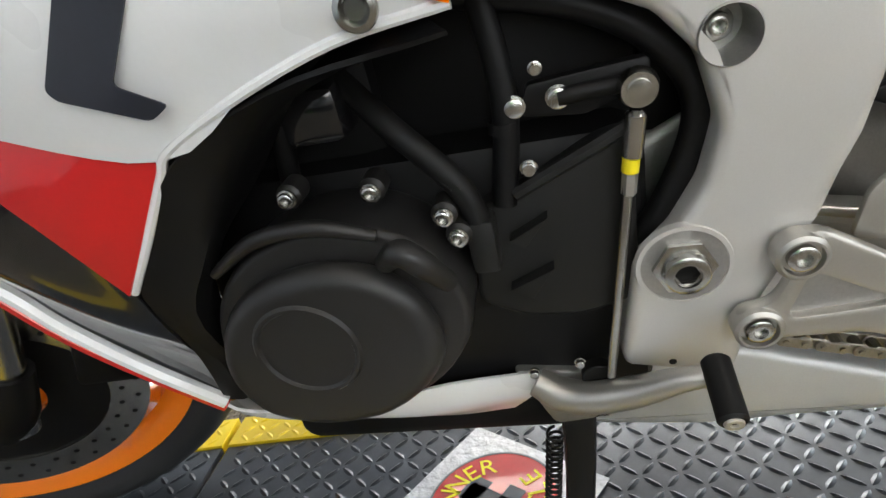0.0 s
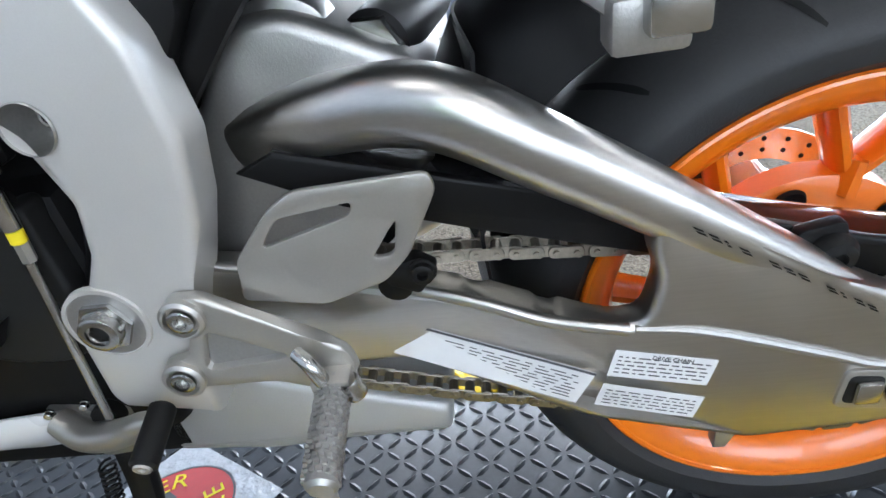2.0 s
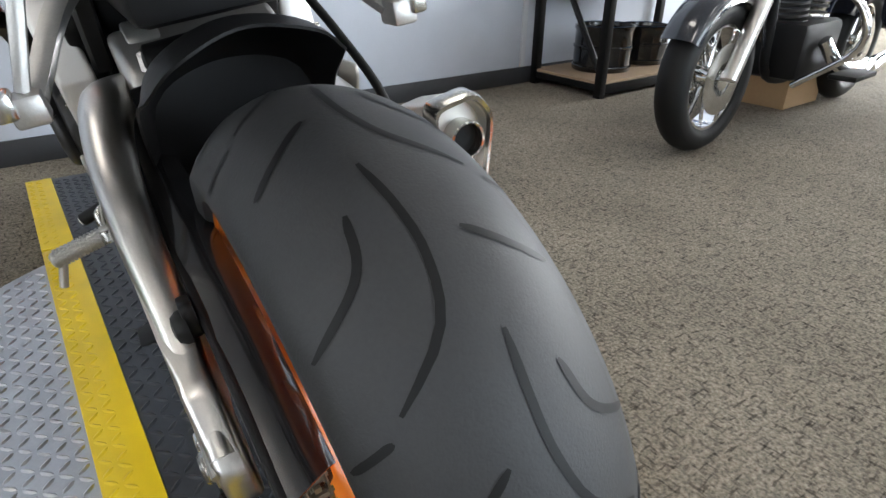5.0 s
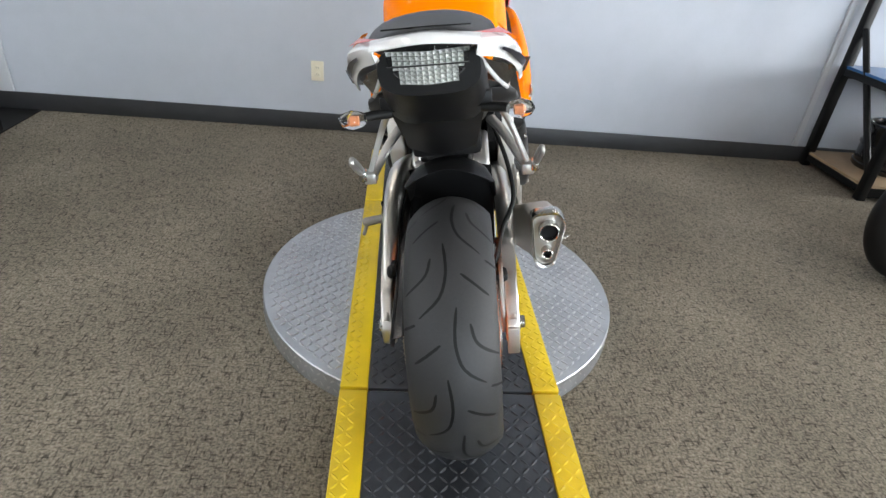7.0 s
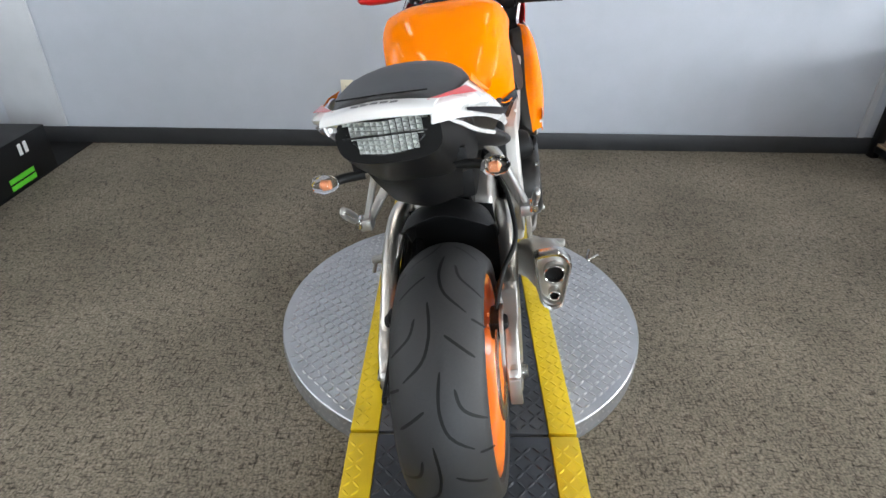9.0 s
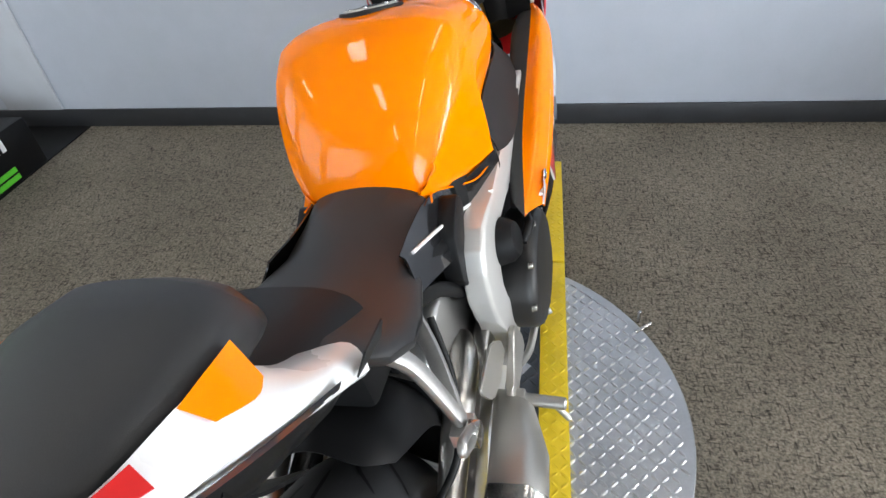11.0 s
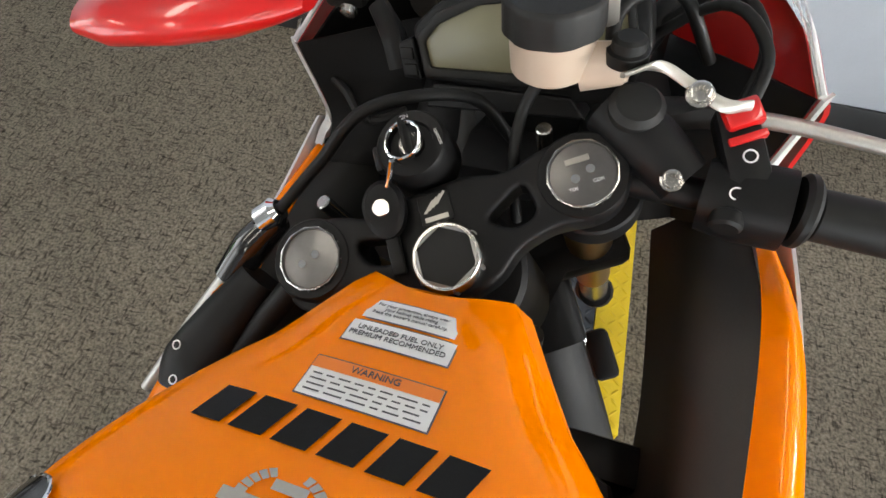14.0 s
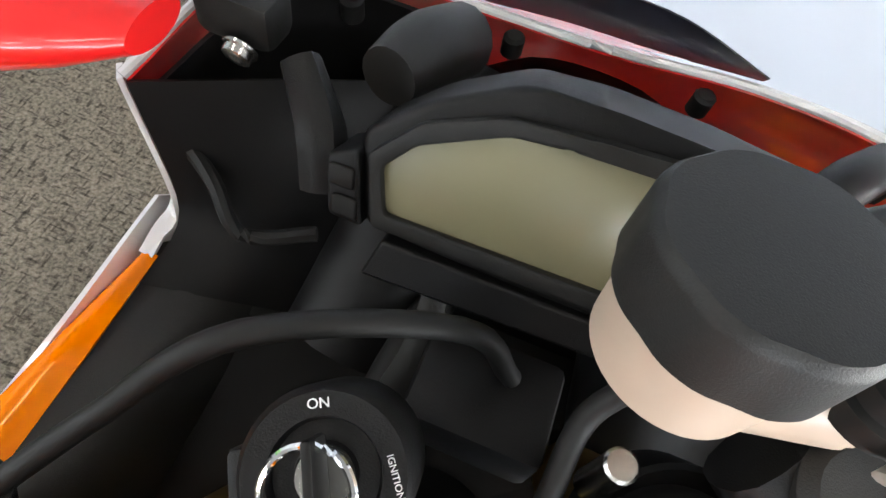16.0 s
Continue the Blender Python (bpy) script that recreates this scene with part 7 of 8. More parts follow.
for s in (-1, 1):
    fork = part("fork_leg", steered(rod((s * 0.100, 0.030, -0.42), (s * 0.100, 0.030, -0.02), 0.0230, 28, 0.002)), GOLD, bike, "gold anodised fork tube")
    part("fork_cap", steered(lathe([(-0.030, 0.0245), (-0.004, 0.0245), (0.001, 0.0233), (0.002, 0.022), (0.0, 0.0215), (0.001, 0.010), (0.002, 0.0)], (s * 0.100, 0.030, -0.006), (0, 0, 1), 44)), FORK_CAP, fork, "machined dark grey fork cap with two screws")
    part("cap_edge", steered(lathe([(-0.014, 0.0247), (-0.003, 0.0250), (0.0012, 0.0241), (0.0016, 0.0230), (-0.001, 0.0226)], (s * 0.100, 0.030, -0.006), (0, 0, 1), 12)), STEEL, fork, "bright faceted cap edge")
    part("cap_collar", steered(lathe([(-0.030, 0.031), (-0.010, 0.031), (-0.007, 0.029), (-0.007, 0.024)], (s * 0.100, 0.030, 0), (0, 0, 1), 40)), PLASTIC, fork)
    for d in (-0.0055, 0.0055):
        part("cap_screw", steered(lathe([(0, 0.0033), (0.002, 0.0030), (0.002, 0)], (s * 0.100 + d, 0.029 + d * 0.35, -0.0048), (0, 0, 1), 16)), CHROME, fork)
    if s > 0:
        lettering("cap_text", "TEN", 0.0032, STEER @ Matrix.Translation((s * 0.100 - 0.0085, 0.0205, -0.0036)), LABEL, fork, 0.0002)
        lettering("cap_text", "COM", 0.0032, STEER @ Matrix.Translation((s * 0.100 + 0.0085, 0.0222, -0.0036)), LABEL, fork, 0.0002)
        part("maker_bar", steered(box(s * 0.100 - 0.009, s * 0.100 + 0.007, 0.0375, 0.0415, -0.0045, -0.0036)), SATIN, fork)
    part("clamp_bolt", steered(rod((s * 0.080, 0.060, -0.046), (s * 0.085, 0.072, -0.012), 0.0060, 14)), STEEL, fork)
    part("slider", steered(rod((s * 0.100, 0.030, -0.72), (s * 0.100, 0.030, -0.42), 0.0215, 24, 0.002)), STEEL, fork)
    part("fork_foot", steered(tube([(s * 0.100, 0.028, -0.62), (s * 0.104, 0.034, -0.68), (s * 0.096, 0.046, -0.715)], [0.027, 0.030, 0.028], 14, 4)), BLACK_AND_SHADE, fork)
    cl = part("front_caliper", steered(box(min(s * 0.060, s * 0.100), max(s * 0.060, s * 0.100), -0.115, -0.035, -0.665, -0.585, 0.010)), BLACK_AND_SHADE, bike)
    part("front_disc", steered(lathe([(-0.0025, 0.112), (0.0025, 0.112), (0.0025, 0.160), (-0.0025, 0.160)], (s * 0.063, 0.048, -0.713), (1, 0, 0), 64, closed=True)), STEEL, bike, "drilled steel front brake disc")
    part("disc_carrier", steered(lathe([(-0.002, 0.04), (0.002, 0.04), (0.002, 0.112), (-0.002, 0.112)], (s * 0.060, 0.048, -0.713), (1, 0, 0), 32, closed=True)), BLACK_AND_SHADE, bike)
    for k in range(28):
        a = 2 * math.pi * k / 28
        for r in (0.126, 0.145):
            part("disc_hole", steered(lathe([(0, 0.0035), (-0.0002, 0)], (s * 0.0658, 0.048 + r * math.cos(a + r * 30), -0.713 + r * math.sin(a + r * 30)), (s, 0, 0), 8)), BLACK_AND_SHADE, bike) if s < 0 else None
part("lower_clamp", steered(box(-0.135, 0.135, 0.0, 0.062, -0.245, -0.205, 0.010)), BLACK_AND_SHADE, bike)
front = part("front_wheel", steered(lathe(rim_profile(0.046, 0.229), (0, 0.048, -0.713), (1, 0, 0), 96, closed=True)), ORANGE_RIM, bike, "orange painted cast front wheel rim")
part("hub", steered(rod((-0.045, 0.048, -0.713), (0.045, 0.048, -0.713), 0.045, 32, 0.006)), ORANGE_RIM, front)
for k in range(6):
    a = radians(15 + 60 * k)
    for d in (-13, 13):
        part("spoke", steered(moved(spoke_arm(a + radians(d * 0.3), 0.035, a + radians(d), 0.197, 0.019, 0.018, 1), Matrix.Translation((0, 0.048, -0.713)))), ORANGE_RIM, front)
part("front_tyre", steered(lathe(tyre_profile(0.060, 0.229, 0.300, 0.066), (0, 0.048, -0.713), (1, 0, 0), 96, closed=True)), RUBBER, bike, "black front sport tyre")
fend = []
for x, r in ((-0.068, 0.285), (-0.058, 0.305), (0, 0.318), (0.058, 0.305), (0.068, 0.285)):
    fend.append([STEER @ Vector((x, 0.048 + r * math.cos(radians(g)), -0.713 + r * math.sin(radians(g)))) for g in (30, 50, 70, 90, 110)])
part("front_mudguard", patch(fend, 20, 16, 0.003), PLASTIC, bike, "dark front mudguard")

# ignition switch, key and badge
ign = part("ignition_switch", steered(lathe([(-0.03, 0.0265), (0.008, 0.0258), (0.012, 0.0235), (0.012, 0.0165), (0.008, 0.0155), (0.008, 0.0095), (0.011, 0.0088), (0.011, 0)], (-0.004, 0.082, 0), (0, 0, 1), 40)), PLASTIC, bike, "black ignition switch with a key in it")
lettering("switch_text", "ON", 0.0042, STEER @ Matrix.Translation((-0.004, 0.1020, 0.0124)), LABEL, ign, 0.0002)
lettering("switch_text", "IGNITION", 0.0028, STEER @ Matrix.Translation((0.0160, 0.080, 0.0124)) @ Matrix.Rotation(radians(-80), 4, "Z"), LABEL, ign, 0.0002)
part("switch_wing", steered(box(-0.034, -0.020, 0.072, 0.092, -0.006, 0.006, 0.003)), PLASTIC, ign)
part("key_barrel", steered(lathe([(0.011, 0.0088), (0.0125, 0.008), (0.0115, 0)], (-0.004, 0.082, 0), (0, 0, 1), 24)), STEEL, ign)
key = part("ignition_key", steered(box(-0.0055, -0.0025, 0.070, 0.094, 0.012, 0.030, 0.001)), RUBBER_DARK, ign)
ringline = [STEER @ Vector((-0.006 + 0.0130 * math.cos(2 * math.pi * j / 28), 0.080 + 0.0125 * math.sin(2 * math.pi * j / 28), 0.024 + 0.003 * math.cos(2 * math.pi * j / 28))) for j in range(29)]
kr = part("key_ring", tube(ringline, 0.0012, 8, 1), CHROME, bike, "split steel key ring")
part("ring_link", tube([STEER @ Vector(p) for p in ((-0.016, 0.068, 0.025), (-0.022, 0.062, 0.016), (-0.027, 0.058, 0.010))], 0.0022, 8, 4), CHROME, bike)
fob = part("key_fob", steered(loft([[Vector((-0.035 + 0.0155 * w * math.cos(a), 0.048 + 0.022 * w * math.sin(a) * (0.85 if math.sin(a) > 0 else 1.1), z)) for a in [2 * math.pi * j / 28 for j in range(28)]] for z, w in ((-0.006, 0.85), (-0.003, 1.0), (0.003, 1.0), (0.006, 0.8))])), PLASTIC, bike, "black plastic spare key fob")
part("fob_mark", steered(lathe([(0, 0.0065), (0.0008, 0.006), (0.0008, 0)], (-0.036, 0.046, 0.006), (0, 0, 1), 20)), STEEL, fob)
part("key_blade", steered(box(-0.040, -0.030, -0.002, 0.030, -0.006, 0.000, 0.002)), RUBBER_DARK, fob)
bd = part("clamp_badge", steered(box(-0.013, 0.010, 0.027, 0.049, -0.009, -0.006, 0.0008)), PLASTIC_GREY, clamp, "small square badge with a wing shape")
bm = bmesh.new()
for k in range(4):
    x, y = -0.010 + 0.003 * k, 0.036 + 0.0015 * k
    bm.faces.new([bm.verts.new(STEER @ Vector((a, b, -0.0056))) for a, b in ((x, y), (x + 0.0022, y - 0.0006), (x + 0.009, y + 0.007), (x + 0.008, y + 0.0085))])
bm.faces.new([bm.verts.new(STEER @ Vector((a, b, -0.0056))) for a, b in ((-0.010, 0.029), (0.007, 0.029), (0.007, 0.0325), (-0.010, 0.0325))])
part("badge_wing", bm, SATIN, clamp)

# right bar: grip, brake lever, master cylinder, switches
bar = part("right_handlebar", steered(rod((0.112, 0.034, -0.030), (0.335, -0.100, -0.035), 0.011, 16)), PLASTIC, bike, "black clip-on handlebar")
part("bar_clamp", steered(lathe([(-0.016, 0.036), (0.016, 0.036), (0.018, 0.034), (0.018, 0.026)], (0.106, 0.030, -0.055), (0, 0, 1), 32)), BLACK_AND_SHADE, bar)
part("grip", steered(rod((0.222, -0.032, -0.024), (0.335, -0.100, -0.035), 0.0165, 24, 0.003)), RUBBER_DARK, bar, "ribbed black rubber grip")
part("grip_flange", steered(rod((0.214, -0.027, -0.023), (0.222, -0.032, -0.024), 0.0235, 28, 0.003)), RUBBER_DARK, bar)
part("bar_weight", steered(rod((0.335, -0.100, -0.035), (0.356, -0.113, -0.037), 0.017, 24, 0.003)), PLASTIC, bar)
sw = part("right_switch", steered(tube([(0.170, 0.000, -0.030), (0.188, -0.012, -0.028), (0.212, -0.027, -0.026)], [0.022, 0.025, 0.024], 20, 5, square=3)), PLASTIC, bar, "black switch housing")
part("switch_block", steered(moved(box(-0.013, 0.013, -0.038, 0.032, -0.026, -0.004, 0.005), Matrix.Translation((0.196, 0.012, 0)) @ Matrix.Rotation(radians(-8), 4, "Z"))), PLASTIC, bar)
part("stop_switch", steered(box(0.190, 0.213, 0.026, 0.044, -0.010, 0.002, 0.003)), RED, bar, "red engine stop switch")
part("stop_switch_lower", steered(box(0.188, 0.211, 0.017, 0.022, -0.008, -0.001, 0.001)), RED, bar)
bm = lathe([(0, 0.0045), (0.0003, 0.0045), (0.0003, 0.0034), (0, 0.0034)], (0.197, 0.008, -0.0036), (0, 0, 1), 20, closed=True)
part("switch_symbol", steered(bm), LABEL, bar)
part("switch_symbol", steered(lathe([(0, 0.0042), (0.0003, 0.0042), (0.0003, 0.0032), (0, 0.0032)], (0.182, -0.012, -0.0036), (0, 0, 1), 20, closed=True)), LABEL, bar)
part("start_button", steered(rod((0.176, -0.020, -0.012), (0.170, -0.030, -0.010), 0.010, 16, 0.002)), RUBBER_DARK, bar)
mc = part("master_cylinder", steered(tube([(0.128, 0.072, -0.012), (0.146, 0.040, -0.016), (0.160, 0.010, -0.022)], [0.018, 0.021, 0.018], 16, 5, square=2.6)), PLASTIC, bar, "black radial brake master cylinder")
part("cylinder_boss", steered(lathe([(-0.012, 0.018), (0.010, 0.018), (0.014, 0.014), (0.014, 0)], (0.142, 0.058, -0.005), (0.2, 0.1, 1), 24)), PLASTIC_GREY, mc)
part("clamp_screw", steered(hex_bolt((0.150, 0.008, -0.006), (0, 0, 1), 0.006, 0.006)), STEEL, mc)
lev = part("brake_lever", steered(tube([(0.215, 0.058, -0.066), (0.26, 0.036, -0.076), (0.345, -0.020, -0.088)], [0.0065, 0.006, 0.005], 12, 6)), ALU_CAST, bar, "polished aluminium brake lever")
part("lever_pivot", steered(tube([(0.150, 0.070, -0.040), (0.185, 0.066, -0.055), (0.222, 0.055, -0.068)], [0.012, 0.011, 0.009], 12, 5, square=2.6)), PLASTIC, bar, "black lever pivot")
part("reservoir_stay", steered(tube([(0.137, 0.070, 0.030), (0.160, 0.072, 0.022), (0.175, 0.058, 0.014), (0.190, 0.040, 0.008), (0.206, 0.036, 0.004)], [0.0034, 0.0036, 0.0036, 0.0046, 0.0036], 10, 6, flat=0.5)), SATIN, bar, "bent aluminium reservoir stay")
part("stay_bolt", steered(hex_bolt((0.178, 0.049, 0.013), (0, 0, 1), 0.007, 0.007)), STEEL, bar)
RES = Vector((0.0385, 1.211, 0.9955))
res = part("fluid_reservoir", lathe([(-0.004, 0.0), (-0.002, 0.022), (0.002, 0.0268), (0.030, 0.0285), (0.034, 0.0285), (0.034, 0)], RES, (0.03, 0.10, 1), 44), RESIN, bar, "translucent amber-white brake fluid reservoir")
capring = []
for w, z in ((0.95, 0.030), (1.0, 0.031), (1.0, 0.050), (0.975, 0.0525), (0.93, 0.054), (0.6, 0.0545), (0.02, 0.0545)):
    ring = []
    for j in range(72):
        a = 2 * math.pi * j / 72
        r = 0.0328 * w * (1 - (0.030 * (0.5 + 0.5 * math.cos(8 * a)) ** 2 if w > 0.9 else 0))
        ring.append(RES + Vector((r * math.cos(a) + 0.03 * z, r * math.sin(a) + 0.10 * z, z - 0.10 * r * math.sin(a))))
    capring.append(ring)
part("reservoir_cap", loft(capring), PLASTIC_GREY, bar, "black scalloped reservoir cap")
part("cap_lock", steered(box(0.138, 0.148, 0.108, 0.120, 0.020, 0.050, 0.003)), SATIN, bar)
part("reservoir_lug", tube([RES + Vector((0.02, -0.004, 0.006)), RES + Vector((0.045, -0.002, 0.010)), RES + Vector((0.052, -0.002, 0.010))], [0.016, 0.014, 0.011], 14, 4, flat=0.6), RESIN, bar)
part("lug_rubber", lathe([(0.010, 0.0135), (0.018, 0.0135), (0.019, 0.011), (0.025, 0.0105), (0.027, 0.008), (0.027, 0)], RES + Vector((0.048, -0.003, 0.003)), (0.03, 0.10, 1), 24), RUBBER_DARK, bar)
part("reservoir_hose", tube([RES + Vector((-0.005, -0.01, -0.004)), (0.024, 1.190, 0.972), (0.0235, 1.166, 0.950), (0.028, 1.150, 0.90)], 0.0042, 10, 6), RUBBER_DARK, bar)
part("brake_line", tube([STEER @ Vector(p) for p in ((0.135, 0.085, -0.01), (0.155, 0.13, 0.0), (0.20, 0.14, -0.02), (0.22, 0.11, -0.08))], 0.005, 10, 6), RUBBER_DARK, bar)
part("throttle_cable", tube([STEER @ Vector(p) for p in ((0.205, 0.035, -0.03), (0.235, 0.075, -0.02), (0.225, 0.125, -0.03), (0.16, 0.14, -0.08))], 0.0042, 10, 6), RUBBER_DARK, bar)
part("throttle_cable", tube([STEER @ Vector(p) for p in ((0.200, 0.038, -0.04), (0.24, 0.085, -0.03), (0.235, 0.14, -0.04), (0.17, 0.15, -0.09))], 0.0042, 10, 6), RUBBER_DARK, bar)

# left bar: clutch lever and switches
barl = part("left_handlebar", steered(rod((-0.118, 0.034, -0.040), (-0.345, -0.100, -0.075), 0.011, 16)), PLASTIC, bike, "black clip-on handlebar")
part("bar_clamp", steered(lathe([(-0.016, 0.036), (0.016, 0.036), (0.018, 0.034), (0.018, 0.026)], (-0.106, 0.030, -0.055), (0, 0, 1), 32)), BLACK_AND_SHADE, barl)
part("grip", steered(rod((-0.240, -0.037, -0.06), (-0.345, -0.100, -0.075), 0.0165, 24, 0.003)), RUBBER_DARK, barl, "ribbed black rubber grip")
part("left_switch", steered(tube([(-0.165, 0.040, -0.050), (-0.20, 0.015, -0.052), (-0.235, -0.010, -0.056), (-0.25, -0.03, -0.058)], [0.018, 0.024, 0.028, 0.024], 20, 5, square=3)), PLASTIC, barl, "black switch housing")
part("lever_perch", steered(tube([(-0.135, 0.080, -0.035), (-0.165, 0.068, -0.042), (-0.195, 0.050, -0.050)], [0.012, 0.016, 0.014], 14, 5)), BLACK_GLOSS, barl)
part("clutch_lever", steered(tube([(-0.160, 0.085, -0.062), (-0.20, 0.072, -0.076), (-0.26, 0.040, -0.092), (-0.345, -0.010, -0.115)], [0.006, 0.0065, 0.006, 0.005], 12, 6)), ALU_CAST, barl, "polished aluminium clutch lever")
part("adjuster_wheel", steered(rod((-0.128, 0.084, -0.028), (-0.150, 0.080, -0.032), 0.0125, 20, 0.004)), CHROME, barl, "round bright cable adjuster")
part("bar_end", steered(lathe([(0, 0.012), (0.008, 0.014), (0.014, 0.010), (0.016, 0)], (-0.345, -0.100, -0.075), (-1, -0.6, -0.15), 20)), CHROME, barl)
part("clutch_cable", tube([STEER @ Vector((-0.128, 0.084, -0.028)), STEER @ Vector((-0.085, 0.105, -0.018)), STEER @ Vector((-0.03, 0.125, 0.0)), STEER @ Vector((0.04, 0.120, -0.025)), STEER @ Vector((0.06, 0.10, -0.08))], 0.0048, 12, 8), RUBBER_DARK, barl, "black clutch cable in its sleeve")
for x, y in ((-0.255, 0.006), (-0.262, -0.020)):
    part("switch_symbol", steered(lathe([(0, 0.004), (0.0003, 0.004), (0.0003, 0.0028), (0, 0.0028)], (x + 0.02, y - 0.005, -0.026), (0, 0, 1), 16, closed=True)), LABEL, barl)
part("wiring_loom", tube([(-0.02, 1.12, 0.86), (-0.05, 1.20, 0.84), (-0.04, 1.30, 0.85)], 0.012, 12, 6), RUBBER_DARK, bike)
part("wiring_loom", tube([(0.06, 1.07, 0.88), (0.055, 1.06, 0.80), (0.06, 1.08, 0.70)], 0.009, 12, 6), RUBBER_DARK, bike)
part("wiring_loom", tube([(0.045, 1.06, 0.87), (0.035, 1.05, 0.80), (0.05, 1.06, 0.70)], 0.007, 12, 6), RUBBER_DARK, bike)
part("head_stock", rod((0, 1.095, 0.90), (0, 1.17, 0.73), 0.05, 28, 0.004), BLACK_AND_SHADE, bike)
part("connector_box", box(-0.035, 0.03, 1.19, 1.24, 0.87, 0.905, 0.005), PLASTIC, bike)
# black shrouds that close the space beside the steering head
part("head_shroud", patch([[(-0.168, 1.05, 0.74), (-0.170, 1.15, 0.775), (-0.172, 1.22, 0.795), (-0.14, 1.29, 0.82)], [(-0.09, 1.05, 0.71), (-0.085, 1.14, 0.75), (-0.075, 1.23, 0.775), (-0.06, 1.32, 0.81)], [(0.0, 1.10, 0.71), (0.01, 1.16, 0.75), (0.035, 1.24, 0.775), (0.05, 1.33, 0.81)], [(0.05, 1.17, 0.74), (0.06, 1.20, 0.76), (0.075, 1.25, 0.785), (0.09, 1.33, 0.81)]], 14, 10, 0.003), BLACK_AND_SHADE, bike, "black inner shroud beside the steering head")

# ---- sticker on the turntable plate ----
STK = Matrix.Translation((-0.045, 0.80, 0.0032)) @ Matrix.Rotation(radians(-32), 4, "Z")
sticker = thing("turntable_sticker", "red oval maker's sticker under crinkled clear film", "sticker", STK)
part("film", box(-0.115, 0.115, -0.115, 0.115, 0, 0.0008), STICKER_FOIL, sticker, "crinkled clear film")
oval_bm = lathe([(0, 0.0), (0.0005, 0.0), (0.0005, 1.0), (0, 1.0)], (0, 0, 0.0009), (0, 0, 1), 56)
bmesh.ops.transform(oval_bm, matrix=Matrix.Diagonal((0.098, 0.088, 1, 1)), verts=oval_bm.verts)
part("print_oval", oval_bm, STICKER_RED, sticker, "red printed oval")
edge_bm = lathe([(0.0004, 0.965), (0.0006, 0.965), (0.0006, 1.0), (0.0004, 1.0)], (0, 0, 0.0012), (0, 0, 1), 56, closed=True)
bmesh.ops.transform(edge_bm, matrix=Matrix.Diagonal((0.098, 0.088, 1, 1)), verts=edge_bm.verts)
part("oval_border", edge_bm, INK, sticker)


def arc_word(word, r, mid, step, size, turn):
    for k, ch in enumerate(word):
        a = radians(mid + step * (k - (len(word) - 1) / 2))
        lettering("letter", ch, size, Matrix.Translation((0.086 * r * math.cos(a), 0.076 * r * math.sin(a), 0.0022)) @ Matrix.Rotation(a + radians(turn), 4, "Z"), YELLOW_INK, sticker, 0.0002)


arc_word("CYCLE", 0.80, -66, 22, 0.042, 90)
arc_word("SPINNER", 0.80, 112, -22, 0.042, -90)
bm = box(-0.016, 0.016, -0.055, 0.05, 0.0016, 0.0020)
box(-0.038, 0.038, -0.030, -0.004, 0.0016, 0.0020, bm=bm)
box(-0.028, 0.028, 0.020, 0.045, 0.0016, 0.0020, bm=bm)
part("print_motif", bm, INK, sticker, "dark motif shape")

# ---- display stand on the left ----
stand_box = thing("display_stand", "low black display stand with green stripes", "display stand", ROOM)
part("body", box(-3.10, -2.338, 0.3, 2.05, FLOOR + 0.007, 0.165, 0.006), PLASTIC, stand_box)
for z in (-0.066, -0.030):
    part("green_stripe", box(-2.3375, -2.3365, 1.66, 1.86, z, z + 0.026), GREEN, stand_box, "bright green stripe")
for y in (1.800, 1.845):
    part("letter_bar", box(-2.3375, -2.3365, y, y + 0.026, 0.078, 0.138), LABEL, stand_box, "white letter shape")

# Floor shadow around the stand, laid as a thin black sheet on the carpet.
floor_mat = thing("floor_mat", "thin black sheet for the shadowed floor around the display stand", "mat", ROOM)
part("mat_sheet", box(-3.9, -2.334, 0.15, WALL_Y - 0.016, FLOOR + 0.001, FLOOR + 0.007, 0.002), RUBBER_DARK, floor_mat)

# ---- an off-road machine standing on the stand, of which a wheel shows ----
atv = thing("off_road_motorcycle", "green and black off-road motorcycle on the stand", "motorcycle", ROOM @ pose(-2.66, 1.45, 0.165))
part("tyre", lathe(tyre_profile(0.045, 0.255, 0.330, 0.06), (0, 0, 0.33), (1, 0, 0), 48, closed=True), RUBBER_DARK, atv)
part("rim", lathe([(-0.03, 0.245), (0.03, 0.245), (0.03, 0.258), (-0.03, 0.258)], (0, 0, 0.33), (1, 0, 0), 48, closed=True), SATIN, atv)
part("hub", rod((-0.04, 0, 0.33), (0.04, 0, 0.33), 0.045, 20), SATIN, atv)
for k in range(16):
    a = 2 * math.pi * k / 16
    part("spoke", rod((0.02 if k % 2 else -0.02, 0.04 * math.cos(a + 0.3), 0.33 + 0.04 * math.sin(a + 0.3)), (0, 0.25 * math.cos(a), 0.33 + 0.25 * math.sin(a)), 0.0025, 6, 0.0005), STEEL, atv)
part("mudguard", patch([[(-0.06, 0.22, 0.72), (-0.07, 0.0, 0.76), (-0.05, -0.35, 0.74)], [(0.06, 0.22, 0.72), (0.07, 0.0, 0.76), (0.05, -0.35, 0.74)]], 14, 5, 0.004), GREEN, atv, "bright green mudguard")
part("side_panel", slab([(0.05, 0.62), (-0.1, 0.48), (-0.5, 0.45), (-0.6, 0.75), (-0.1, 0.80)], 0.05, 0.056, 0.002, 0.03), GREEN, atv)
